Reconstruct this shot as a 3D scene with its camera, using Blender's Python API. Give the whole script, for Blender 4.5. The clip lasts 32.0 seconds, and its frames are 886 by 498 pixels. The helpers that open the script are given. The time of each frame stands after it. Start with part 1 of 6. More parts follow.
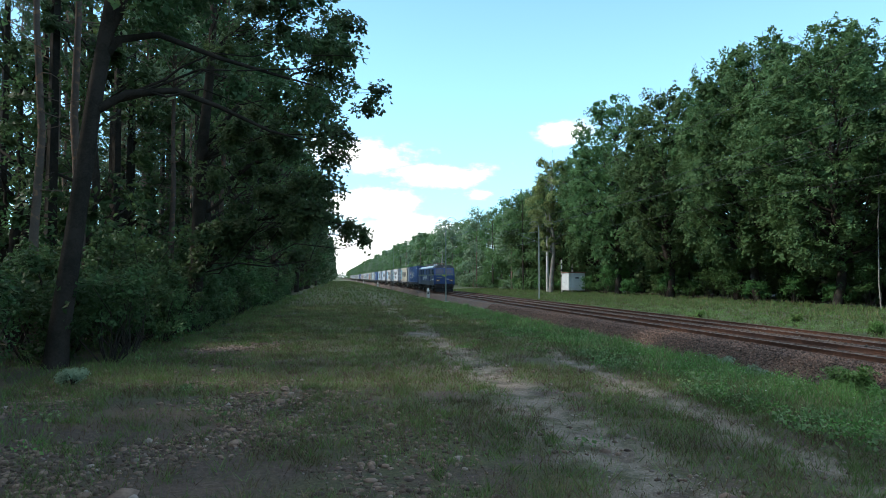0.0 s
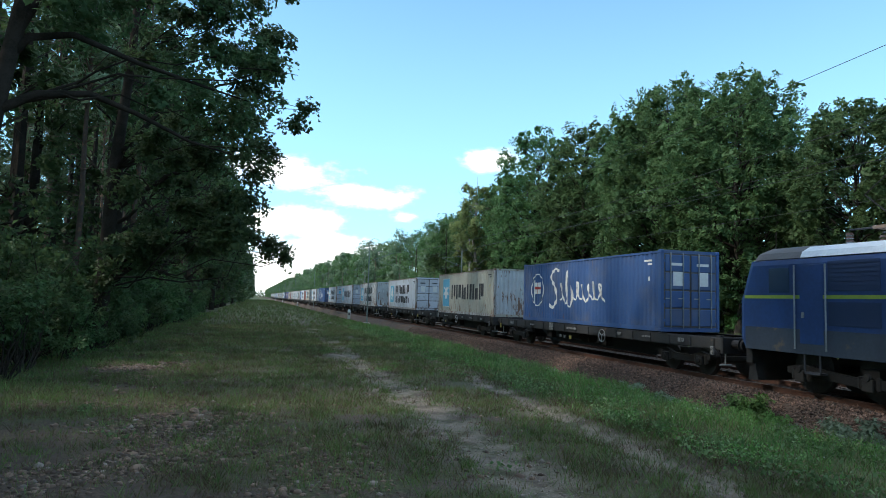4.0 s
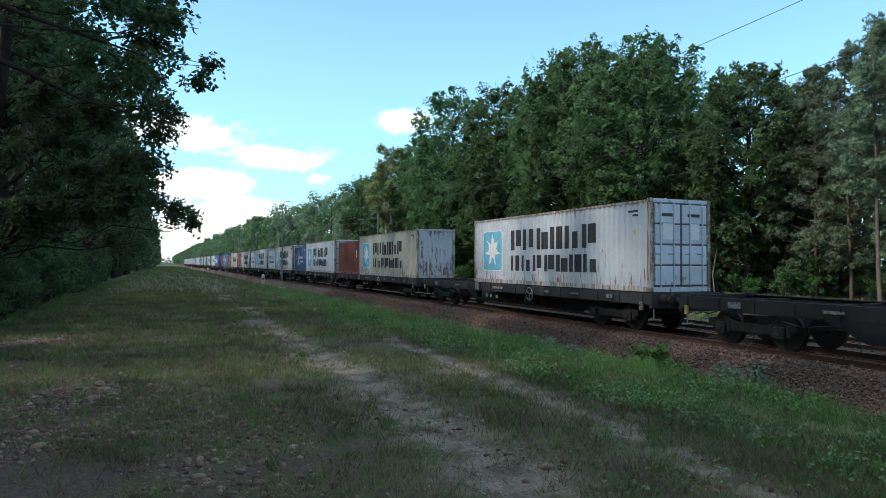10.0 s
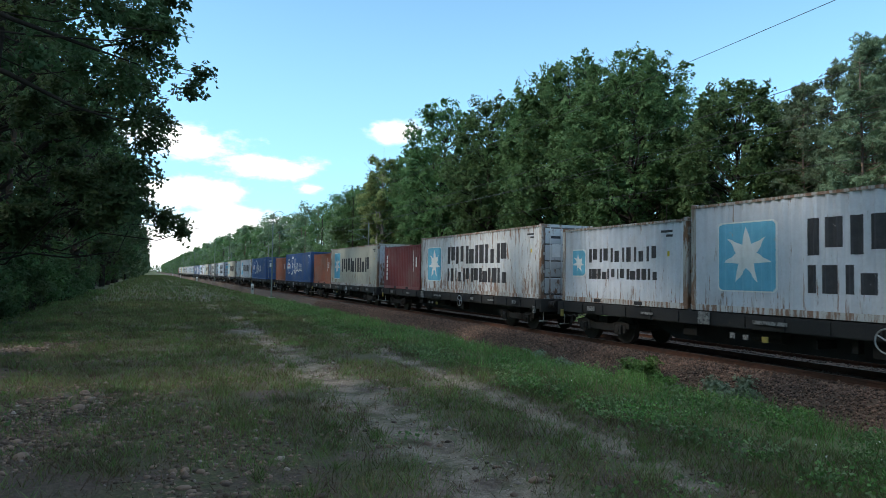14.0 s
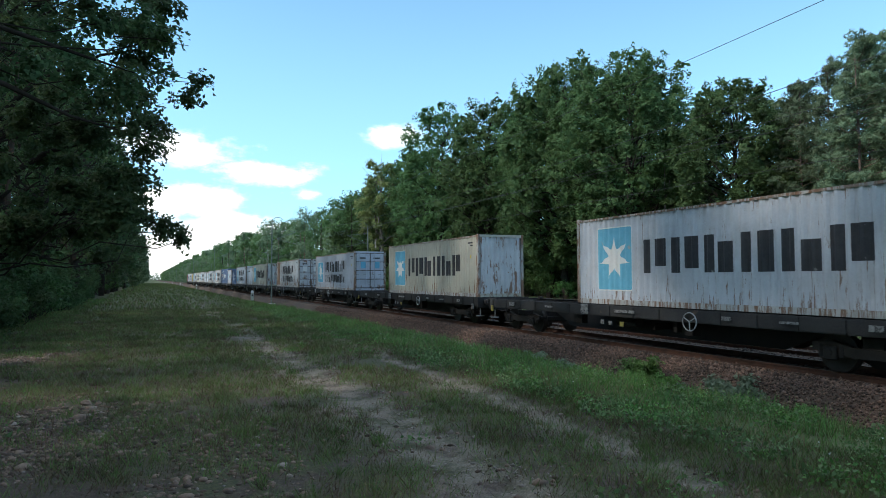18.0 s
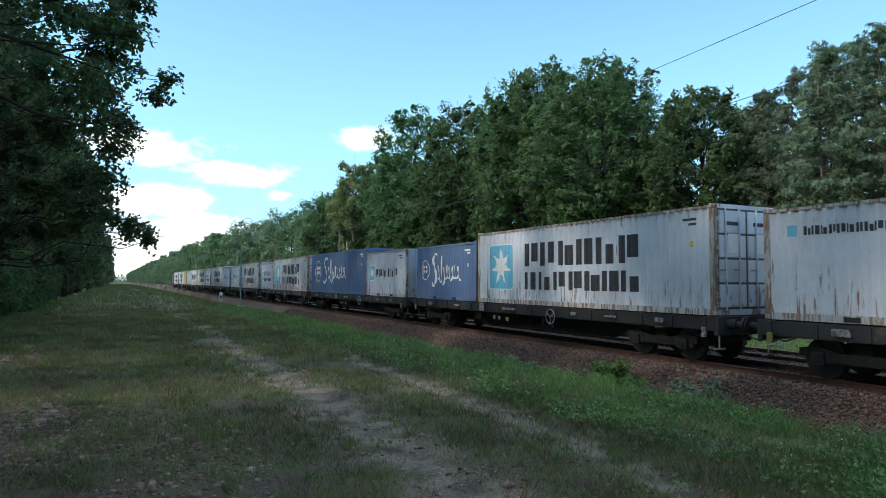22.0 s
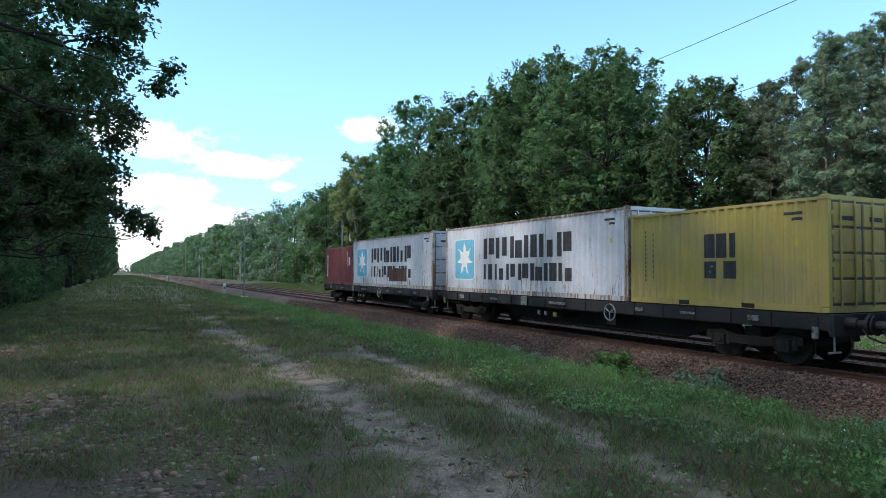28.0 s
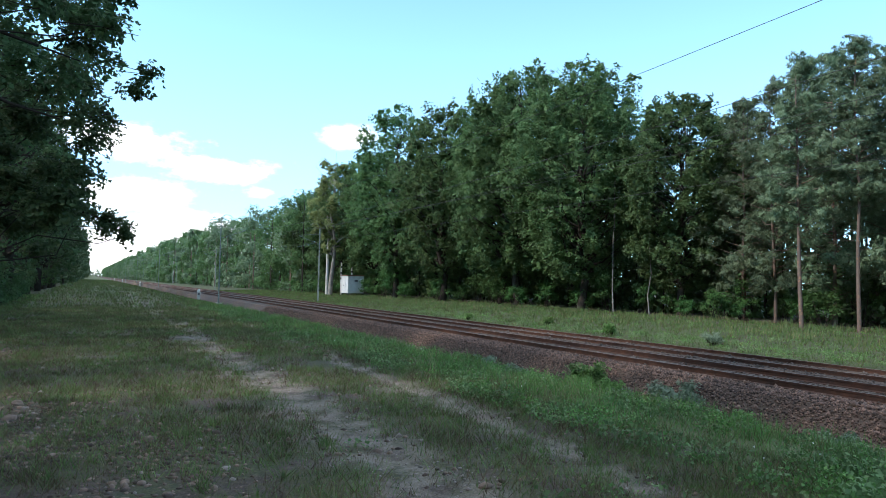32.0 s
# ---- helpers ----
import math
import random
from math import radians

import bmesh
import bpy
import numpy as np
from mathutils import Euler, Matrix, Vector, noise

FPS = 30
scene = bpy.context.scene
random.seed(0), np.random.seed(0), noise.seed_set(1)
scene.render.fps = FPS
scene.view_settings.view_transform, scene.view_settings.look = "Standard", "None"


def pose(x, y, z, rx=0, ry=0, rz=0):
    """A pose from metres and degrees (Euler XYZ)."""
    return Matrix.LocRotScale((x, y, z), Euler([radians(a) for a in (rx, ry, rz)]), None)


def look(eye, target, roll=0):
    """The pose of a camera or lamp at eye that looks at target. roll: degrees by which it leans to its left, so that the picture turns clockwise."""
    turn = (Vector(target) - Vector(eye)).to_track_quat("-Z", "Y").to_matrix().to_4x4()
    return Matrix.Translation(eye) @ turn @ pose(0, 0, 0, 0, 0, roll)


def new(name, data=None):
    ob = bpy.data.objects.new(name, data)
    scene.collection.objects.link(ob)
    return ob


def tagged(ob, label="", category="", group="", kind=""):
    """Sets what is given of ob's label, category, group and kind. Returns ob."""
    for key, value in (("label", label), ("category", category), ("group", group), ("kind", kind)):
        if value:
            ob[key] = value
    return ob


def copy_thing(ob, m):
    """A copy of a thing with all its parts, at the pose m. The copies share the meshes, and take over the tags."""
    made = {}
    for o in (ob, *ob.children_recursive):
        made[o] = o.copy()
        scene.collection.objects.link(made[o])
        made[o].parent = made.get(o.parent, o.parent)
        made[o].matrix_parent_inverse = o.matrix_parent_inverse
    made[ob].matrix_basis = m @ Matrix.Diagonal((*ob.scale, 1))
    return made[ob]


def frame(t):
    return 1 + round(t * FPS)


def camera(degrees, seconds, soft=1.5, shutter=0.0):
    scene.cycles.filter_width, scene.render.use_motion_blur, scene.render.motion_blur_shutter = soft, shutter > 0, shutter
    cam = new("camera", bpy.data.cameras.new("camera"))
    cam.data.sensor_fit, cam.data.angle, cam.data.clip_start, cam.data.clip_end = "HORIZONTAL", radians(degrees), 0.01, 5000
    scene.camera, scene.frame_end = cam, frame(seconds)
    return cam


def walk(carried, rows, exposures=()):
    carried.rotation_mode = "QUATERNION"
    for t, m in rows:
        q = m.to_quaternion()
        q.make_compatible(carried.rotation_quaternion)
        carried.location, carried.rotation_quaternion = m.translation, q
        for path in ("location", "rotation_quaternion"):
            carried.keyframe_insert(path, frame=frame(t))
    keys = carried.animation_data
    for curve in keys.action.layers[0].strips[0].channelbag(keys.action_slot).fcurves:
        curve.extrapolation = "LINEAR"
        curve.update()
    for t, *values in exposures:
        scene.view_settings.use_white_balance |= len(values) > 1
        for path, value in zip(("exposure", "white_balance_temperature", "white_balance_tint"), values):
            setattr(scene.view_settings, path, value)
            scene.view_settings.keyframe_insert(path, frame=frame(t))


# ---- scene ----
cam = camera(68.57, 32.0, 0.75, 0.03)
EYE = 1.9
# seconds, yaw to the right of the track, pitch up, lean to the left
ROWS = [
    (0.0, 9.24, 2.51, -0.03), (0.5, 9.96, 2.92, -0.39), (1.0, 8.27, 4.57, 0.83), (1.5, 7.94, 4.99, 1.68),
    (2.0, 8.43, 4.97, 2.08), (2.5, 10.47, 4.91, 2.18), (3.0, 13.11, 4.76, 1.74), (3.5, 15.51, 4.57, 2.03),
    (5.5, 16.38, 4.73, 1.23), (6.0, 16.60, 4.37, 0.94), (6.5, 16.95, 3.84, 0.65), (7.0, 21.04, 3.37, 0.51),
    (7.5, 23.67, 3.09, 0.21), (8.0, 23.16, 2.67, 0.18), (8.5, 21.94, 2.30, -0.00), (9.0, 22.28, 1.85, 0.01),
    (9.5, 22.82, 1.49, 0.14), (10.0, 23.39, 1.28, 0.22), (10.5, 23.75, 1.23, 0.55), (11.0, 23.80, 1.37, 0.76),
    (11.5, 23.82, 1.67, 0.60), (12.0, 23.80, 2.03, 0.69), (12.5, 23.82, 2.24, 0.64), (13.0, 23.93, 2.36, 0.74),
    (13.5, 24.05, 2.35, 0.75), (14.0, 24.20, 2.31, 0.82), (14.5, 24.21, 2.40, 0.94), (16.5, 24.10, 2.61, 0.32),
    (17.0, 24.15, 2.54, 0.15), (17.5, 24.21, 2.60, -0.09), (18.0, 24.26, 2.61, -0.14), (18.5, 24.24, 2.60, -0.03),
    (19.0, 24.22, 2.67, 0.22), (19.5, 24.24, 2.71, 0.28), (20.0, 24.40, 2.79, 0.38), (20.5, 24.70, 2.90, 0.67),
    (21.0, 24.91, 2.90, 0.41), (21.5, 25.09, 2.98, 0.44), (22.0, 26.74, 2.85, 0.21), (22.5, 27.57, 2.71, 0.31),
    (23.0, 27.79, 2.56, 0.28), (23.5, 26.05, 2.43, 0.12), (24.0, 25.61, 2.26, 0.18), (24.5, 25.41, 2.06, 0.34),
    (25.0, 25.46, 1.88, 0.42), (25.5, 25.66, 1.76, 0.37), (27.5, 26.33, 1.97, 0.29), (28.0, 26.48, 2.06, 0.22),
    (28.5, 26.68, 2.14, 0.18), (29.0, 26.82, 2.12, 0.17), (29.5, 26.88, 2.12, 0.13), (30.0, 26.90, 2.22, 0.24),
    (30.5, 27.10, 2.32, 0.68), (31.0, 27.59, 2.44, 1.24), (31.5, 28.03, 2.66, 1.32), (32.0, 28.42, 2.92, 1.11),
]
walk(
    cam,
    [(t, pose(0, 0, EYE, 90 + p, 0, -yaw) @ pose(0, 0, 0, 0, 0, r)) for t, yaw, p, r in ROWS],
    exposures=[(0, 0.2, 6500, 10), (1.5, 0.1, 6500, 10), (3, 0.04, 6500, 10), (6, 0.08, 6500, 10), (8, 0.05, 6500, 10), (14, -0.1, 6500, 10), (20, -0.05, 6500, 10), (24, 0.03, 6500, 10), (28, 0.18, 6350, 15), (30, 0.34, 6350, 14), (32, 0.41, 6350, 14)],
)

# ---- light ----
SUN_AZ, SUN_EL = radians(-82), radians(40)  # from the left of the track, a little ahead
sun_way = Vector((math.sin(SUN_AZ) * math.cos(SUN_EL), math.cos(SUN_AZ) * math.cos(SUN_EL), math.sin(SUN_EL)))
sun = new("sun", bpy.data.lights.new("sun", "SUN"))
sun.data.energy, sun.data.angle, sun.data.color = 2.85, radians(3.0), (1.0, 0.94, 0.84)
sun.matrix_world = look(sun_way * 100, (0, 0, 0))

world = bpy.data.worlds.new("world")
scene.world = world
world.use_nodes = True
wn, wl = world.node_tree.nodes, world.node_tree.links
wn.clear()
sky = wn.new("ShaderNodeTexSky")
sky.sky_type, sky.sun_disc = "NISHITA", False
sky.sun_elevation, sky.sun_rotation = SUN_EL, SUN_AZ
sky.air_density, sky.dust_density, sky.ozone_density = 1.0, 0.6, 2.0
SKY = 0.2


def link(tree, a, b):
    tree.links.new(a, b)


def math_node(tree, op, a, b=None, c=None):
    n = tree.nodes.new("ShaderNodeMath")
    n.operation = op
    for i, v in enumerate((a, b, c)):
        if v is None:
            continue
        if isinstance(v, (int, float)):
            n.inputs[i].default_value = v
        else:
            tree.links.new(v, n.inputs[i])
    return n.outputs[0]


def map_range(tree, v, a, b, c, d):
    n = tree.nodes.new("ShaderNodeMapRange")
    n.interpolation_type = "SMOOTHSTEP"
    tree.links.new(v, n.inputs[0])
    for i, k in enumerate((a, b, c, d)):
        n.inputs[1 + i].default_value = k
    return n.outputs[0]


def make_clouds():
    """Fair-weather clouds low over the end of the line, and a small one to its right."""
    tree = world.node_tree
    co = wn.new("ShaderNodeTexCoord")
    sep = wn.new("ShaderNodeSeparateXYZ")
    link(tree, co.outputs["Generated"], sep.inputs[0])
    az = math_node(tree, "ARCTAN2", sep.outputs[0], sep.outputs[1])
    el = math_node(tree, "ARCSINE", sep.outputs[2])
    comb = wn.new("ShaderNodeCombineXYZ")
    link(tree, az, comb.inputs[0])
    link(tree, math_node(tree, "MULTIPLY", el, 1.9), comb.inputs[1])
    n = wn.new("ShaderNodeTexNoise")
    n.inputs["Scale"].default_value, n.inputs["Detail"].default_value, n.inputs["Roughness"].default_value = 17.0, 10.0, 0.62
    link(tree, comb.outputs[0], n.inputs["Vector"])
    total = None
    # centre azimuth, elevation, half width, half height (degrees), weight
    for a, e, w, h, k in ((1.5, 10.6, 6.2, 1.8, 0.6), (8.8, 9.0, 5.4, 1.2, 0.58), (2.0, 6.4, 7.5, 1.7, 0.6), (6.0, 3.6, 10.5, 1.9, 0.62), (12.6, 7.3, 1.4, 0.7, 0.36), (0, 1.5, 20, 3.0, 0.62),
                          (20.2, 12.4, 3.6, 1.3, 0.56), (6.5, 5.0, 4.5, 1.0, 0.5), (-60, 10, 28, 5, 0.4), (150, 12, 40, 6, 0.4)):
        dx = math_node(tree, "DIVIDE", math_node(tree, "SUBTRACT", az, radians(a)), radians(w))
        dy = math_node(tree, "DIVIDE", math_node(tree, "SUBTRACT", el, radians(e)), radians(h))
        d = math_node(tree, "ADD", math_node(tree, "MULTIPLY", dx, dx), math_node(tree, "MULTIPLY", dy, dy))
        g = math_node(tree, "MULTIPLY", math_node(tree, "EXPONENT", math_node(tree, "MULTIPLY", d, -1.2)), k)
        total = g if total is None else math_node(tree, "MAXIMUM", total, g)
    dens = math_node(tree, "ADD", total, math_node(tree, "MULTIPLY", math_node(tree, "SUBTRACT", n.outputs[0], 0.5), 0.95))
    fac = map_range(tree, dens, 0.17, 0.52, 0.0, 1.0)
    # broken cloud over the rest of the sky, above the view
    high = wn.new("ShaderNodeTexNoise")
    high.inputs["Scale"].default_value, high.inputs["Detail"].default_value, high.inputs["Roughness"].default_value = 2.2, 8.0, 0.58
    link(tree, co.outputs["Generated"], high.inputs["Vector"])
    fac = math_node(tree, "MAXIMUM", fac, math_node(tree, "MULTIPLY", map_range(tree, high.outputs[0], 0.42, 0.56, 0.0, 0.55), map_range(tree, el, radians(27), radians(42), 0.0, 1.0)))
    haze = map_range(tree, el, radians(0.0), radians(34.0), 0.5, 0.14)
    tint = wn.new("ShaderNodeMix")
    tint.data_type, tint.blend_type = "RGBA", "MULTIPLY"
    tint.inputs[0].default_value = 1.0
    link(tree, sky.outputs[0], tint.inputs[6])
    tint.inputs[7].default_value = (0.69, 1.05, 1.17, 1)
    m0 = wn.new("ShaderNodeMix")
    m0.data_type = "RGBA"
    link(tree, haze, m0.inputs[0])
    link(tree, tint.outputs[2], m0.inputs[6])
    m0.inputs[7].default_value = (3.9, 7.25, 9.7, 1)
    m = wn.new("ShaderNodeMix")
    m.data_type = "RGBA"
    link(tree, fac, m.inputs[0])
    link(tree, m0.outputs[2], m.inputs[6])
    m.inputs[7].default_value = (8, 8, 8, 1)
    bg, out = wn.new("ShaderNodeBackground"), wn.new("ShaderNodeOutputWorld")
    bg.inputs[1].default_value = SKY
    link(tree, m.outputs[2], bg.inputs[0])
    link(tree, bg.outputs[0], out.inputs[0])


make_clouds()


# ---- materials ----
def material(name, color, color2=None, rough=0.8, metal=0.0, scale=3.0, fine=40.0, bump=0.15, island=0.0, spread=0.0, worn=None, worn_at=0.62, worn_scale=2.0, coat=0.0, streak=None, dirt=0.0):
    """Two colours mixed by coarse and fine noise, relief, an optional third colour where worn, variation by object or island."""
    m = bpy.data.materials.new(name)
    m.use_nodes = True
    t = m.node_tree
    b = t.nodes["Principled BSDF"]
    co = t.nodes.new("ShaderNodeTexCoord")
    color2 = color2 or tuple(c * 0.72 for c in color)
    place = co.outputs["Object"]
    if streak:
        # every box weathers in its own way
        own = t.nodes.new("ShaderNodeObjectInfo")
        shift = t.nodes.new("ShaderNodeCombineXYZ")
        link(t, math_node(t, "MULTIPLY", own.outputs["Random"], 61.0), shift.inputs[1])
        moved = t.nodes.new("ShaderNodeVectorMath")
        link(t, place, moved.inputs[0])
        link(t, shift.outputs[0], moved.inputs[1])
        place = moved.outputs[0]

    def noise_tex(s, detail=5.0):
        n = t.nodes.new("ShaderNodeTexNoise")
        n.inputs["Scale"].default_value, n.inputs["Detail"].default_value, n.inputs["Roughness"].default_value = s, detail, 0.62
        link(t, place, n.inputs["Vector"])
        return n.outputs[0]

    def mix(fac, a, b2, kind="MIX"):
        n = t.nodes.new("ShaderNodeMix")
        n.data_type, n.blend_type = "RGBA", kind
        for i, v in ((0, fac), (6, a), (7, b2)):
            if isinstance(v, (int, float)):
                n.inputs[i].default_value = v
            elif isinstance(v, tuple):
                n.inputs[i].default_value = (*v, 1)
            else:
                link(t, v, n.inputs[i])
        return n.outputs[2]

    coarse, small = noise_tex(scale), noise_tex(fine, 3.0)
    f = math_node(t, "ADD", math_node(t, "MULTIPLY", coarse, 0.65), math_node(t, "MULTIPLY", small, 0.35))
    c = mix(map_range(t, f, 0.34, 0.66, 0.0, 1.0), color, color2)
    if worn:
        w = noise_tex(worn_scale, 8.0)
        if streak:
            tall = t.nodes.new("ShaderNodeMapping")
            tall.inputs["Scale"].default_value = (worn_scale, worn_scale * 2.2, worn_scale * 0.5)
            link(t, place, tall.inputs["Vector"])
            spot = t.nodes.new("ShaderNodeTexNoise")
            spot.inputs["Scale"].default_value, spot.inputs["Detail"].default_value, spot.inputs["Roughness"].default_value = 1.0, 9.0, 0.72
            link(t, tall.outputs[0], spot.inputs["Vector"])
            w = spot.outputs[0]
        c = mix(map_range(t, w, worn_at, worn_at + 0.07, 0.0, 1.0), c, worn)
    if streak:
        # runs of rust and grime down a wall, thicker towards its foot
        mp = t.nodes.new("ShaderNodeMapping")
        mp.inputs["Scale"].default_value = (2.0, 12.0, 1.0)
        link(t, place, mp.inputs["Vector"])
        runs = t.nodes.new("ShaderNodeTexNoise")
        runs.inputs["Scale"].default_value, runs.inputs["Detail"].default_value, runs.inputs["Roughness"].default_value = 1.0, 7.0, 0.7
        link(t, mp.outputs[0], runs.inputs["Vector"])
        sp = t.nodes.new("ShaderNodeSeparateXYZ")
        link(t, co.outputs["Object"], sp.inputs[0])
        foot = map_range(t, sp.outputs[2], 0.1, 1.5, 0.09, 0.0)
        head = map_range(t, sp.outputs[2], 2.35, 2.8, 0.0, 0.05)
        level = math_node(t, "ADD", runs.outputs[0], math_node(t, "ADD", foot, head))
        c = mix(math_node(t, "MULTIPLY", map_range(t, level, streak - 0.015, streak + 0.06, 0.0, 1.0), 0.9), c, (0.21, 0.1, 0.05))
        c = mix(math_node(t, "MULTIPLY", map_range(t, noise_tex(0.55, 6.0), 0.42, 0.7, 0.0, 1.0), dirt), c, (0.2, 0.19, 0.17))
    if island or spread:
        v = None
        if island:
            g = t.nodes.new("ShaderNodeNewGeometry")
            v = map_range(t, g.outputs["Random Per Island"], 0, 1, 1 - island, 1 + island)
        if spread:
            o = t.nodes.new("ShaderNodeObjectInfo")
            v2 = map_range(t, o.outputs["Random"], 0, 1, 1 - spread, 1 + spread)
            v = v2 if v is None else math_node(t, "MULTIPLY", v, v2)
        hv = t.nodes.new("ShaderNodeHueSaturation")
        link(t, v, hv.inputs["Value"])
        link(t, c, hv.inputs["Color"])
        c = hv.outputs[0]
    link(t, c, b.inputs["Base Color"])
    b.inputs["Roughness"].default_value, b.inputs["Metallic"].default_value = rough, metal
    b.inputs["Coat Weight"].default_value = coat
    if bump:
        bp = t.nodes.new("ShaderNodeBump")
        bp.inputs["Strength"].default_value, bp.inputs["Distance"].default_value = bump, 0.02
        link(t, f, bp.inputs["Height"])
        link(t, bp.outputs[0], b.inputs["Normal"])
    return m


def leaf_material(name, a, b2, thin=0.35, rough=0.55):
    """Leaves: two greens by island, some light through the blade."""
    m = bpy.data.materials.new(name)
    m.use_nodes = True
    t = m.node_tree
    p = t.nodes["Principled BSDF"]
    g = t.nodes.new("ShaderNodeNewGeometry")
    o = t.nodes.new("ShaderNodeObjectInfo")
    mx = t.nodes.new("ShaderNodeMix")
    mx.data_type = "RGBA"
    link(t, g.outputs["Random Per Island"], mx.inputs[0])
    mx.inputs[6].default_value, mx.inputs[7].default_value = (*a, 1), (*b2, 1)
    hv = t.nodes.new("ShaderNodeHueSaturation")
    co = t.nodes.new("ShaderNodeTexCoord")
    n = t.nodes.new("ShaderNodeTexNoise")
    n.inputs["Scale"].default_value, n.inputs["Detail"].default_value = 0.8, 3.0
    link(t, co.outputs["Object"], n.inputs["Vector"])
    own = map_range(t, o.outputs["Random"], 0, 1, 0.78, 1.22)
    link(t, math_node(t, "MULTIPLY", own, map_range(t, n.outputs[0], 0.3, 0.7, 0.78, 1.32)), hv.inputs["Value"])
    link(t, map_range(t, o.outputs["Random"], 0, 1, 0.485, 0.515), hv.inputs["Hue"])
    link(t, mx.outputs[2], hv.inputs["Color"])
    link(t, hv.outputs[0], p.inputs["Base Color"])
    p.inputs["Roughness"].default_value = rough
    p.inputs["Specular IOR Level"].default_value = 0.22
    tr = t.nodes.new("ShaderNodeBsdfTranslucent")
    link(t, hv.outputs[0], tr.inputs[0])
    ms = t.nodes.new("ShaderNodeMixShader")
    ms.inputs[0].default_value = thin
    link(t, p.outputs[0], ms.inputs[1])
    link(t, tr.outputs[0], ms.inputs[2])
    link(t, ms.outputs[0], t.nodes["Material Output"].inputs[0])
    return m


def glow(name, color, strength):
    m = bpy.data.materials.new(name)
    m.use_nodes = True
    b = m.node_tree.nodes["Principled BSDF"]
    b.inputs["Base Color"].default_value = (*color, 1)
    b.inputs["Emission Color"].default_value, b.inputs["Emission Strength"].default_value = (*color, 1), strength
    return m


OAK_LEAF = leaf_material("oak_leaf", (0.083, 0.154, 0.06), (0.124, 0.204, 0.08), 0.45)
# oak_leaf again, with the wood's shade put into its greens
OAK_SHADED = leaf_material("oak_leaf_shaded", (0.053, 0.102, 0.044), (0.085, 0.146, 0.06), 0.46)
BIRCH_LEAF = leaf_material("birch_leaf", (0.19, 0.25, 0.09), (0.27, 0.33, 0.13))
PINE_LEAF = leaf_material("pine_needles", (0.116, 0.178, 0.1), (0.187, 0.247, 0.146), 0.24, 0.6)
UNDER_LEAF = leaf_material("undergrowth_leaf", (0.05, 0.108, 0.042), (0.09, 0.165, 0.063), 0.4)
BUSH_LEAF = leaf_material("bush_leaf", (0.05, 0.12, 0.035), (0.095, 0.195, 0.06))
BARK = material("oak_bark", (0.03, 0.026, 0.021), (0.06, 0.05, 0.042), 0.95, scale=2, fine=22, bump=0.8, spread=0.25)
PINE_BARK = material("pine_bark", (0.175, 0.128, 0.104), (0.115, 0.09, 0.078), 0.95, scale=0.7, fine=18, bump=0.9, spread=0.25, worn=(0.27, 0.16, 0.105), worn_at=0.55, worn_scale=4.5)
BIRCH_BARK = material("birch_bark", (0.3, 0.28, 0.25), (0.13, 0.12, 0.11), 0.8, scale=1.5, fine=9, worn=(0.05, 0.05, 0.05), worn_at=0.6)
for bark in (BARK, PINE_BARK, BIRCH_BARK):
    bark.node_tree.nodes["Principled BSDF"].inputs["Specular IOR Level"].default_value = 0.08
GRASS = leaf_material("grass_blade", (0.088, 0.124, 0.042), (0.145, 0.155, 0.062), 0.25)
GRASS_RICH = leaf_material("grass_blade_rich", (0.085, 0.18, 0.045), (0.16, 0.265, 0.075), 0.25)
MEADOW = leaf_material("meadow_blade", (0.062, 0.112, 0.034), (0.115, 0.165, 0.055), 0.25)
HERB = leaf_material("herb_leaf", (0.1, 0.16, 0.06), (0.17, 0.23, 0.1), 0.25)
WEED_LEAF = leaf_material("weed_leaf", (0.15, 0.225, 0.14), (0.25, 0.325, 0.225), 0.25)
STRAW = leaf_material("straw_blade", (0.22, 0.19, 0.1), (0.14, 0.13, 0.07), 0.2)
DRY = leaf_material("dry_blade", (0.13, 0.085, 0.05), (0.09, 0.065, 0.036), 0.2)
STONE = material("ballast_stone", (0.195, 0.118, 0.082), (0.07, 0.046, 0.038), 0.9, scale=14, fine=45, bump=0.6, island=0.6)
GRAVEL = material("field_stone", (0.2, 0.14, 0.105), (0.11, 0.075, 0.056), 0.9, scale=8, fine=40, bump=0.3, island=0.6)
PALE_STONE = material("pale_field_stone", (0.31, 0.26, 0.225), (0.2, 0.165, 0.14), 0.85, scale=8, fine=40, bump=0.3, island=0.25)
TRACK_STONE = material("track_stone", (0.15, 0.118, 0.1), (0.07, 0.056, 0.048), 0.9, scale=14, fine=45, bump=0.6, island=0.5)
CONCRETE = material("concrete", (0.5, 0.49, 0.46), (0.38, 0.37, 0.35), 0.9, scale=2, fine=30, bump=0.25, spread=0.1)
RAIL_RUST = material("rail_rust", (0.125, 0.056, 0.035), (0.066, 0.034, 0.024), 0.85, 0.2, scale=4, fine=50)
RAIL_TOP = material("rail_polish", (0.24, 0.2, 0.18), (0.15, 0.125, 0.11), 0.45, 0.8, scale=2, fine=60, bump=0.05)
# darker than ballast_stone: shade between the stones is put into the bed's colour
BED = material("ballast_bed", (0.135, 0.088, 0.063), (0.062, 0.043, 0.032), 0.95, scale=9, fine=38, bump=0.8)
SLEEPER = material("sleeper_concrete", (0.21, 0.185, 0.16), (0.12, 0.1, 0.086), 0.95, scale=3, fine=30, bump=0.3, spread=0.2)
STEEL_DARK = material("wagon_frame", (0.013, 0.014, 0.018), (0.026, 0.025, 0.026), 0.75, 0.1, scale=2.5, fine=30, worn=(0.07, 0.045, 0.032), worn_at=0.64, worn_scale=1.6, spread=0.25)
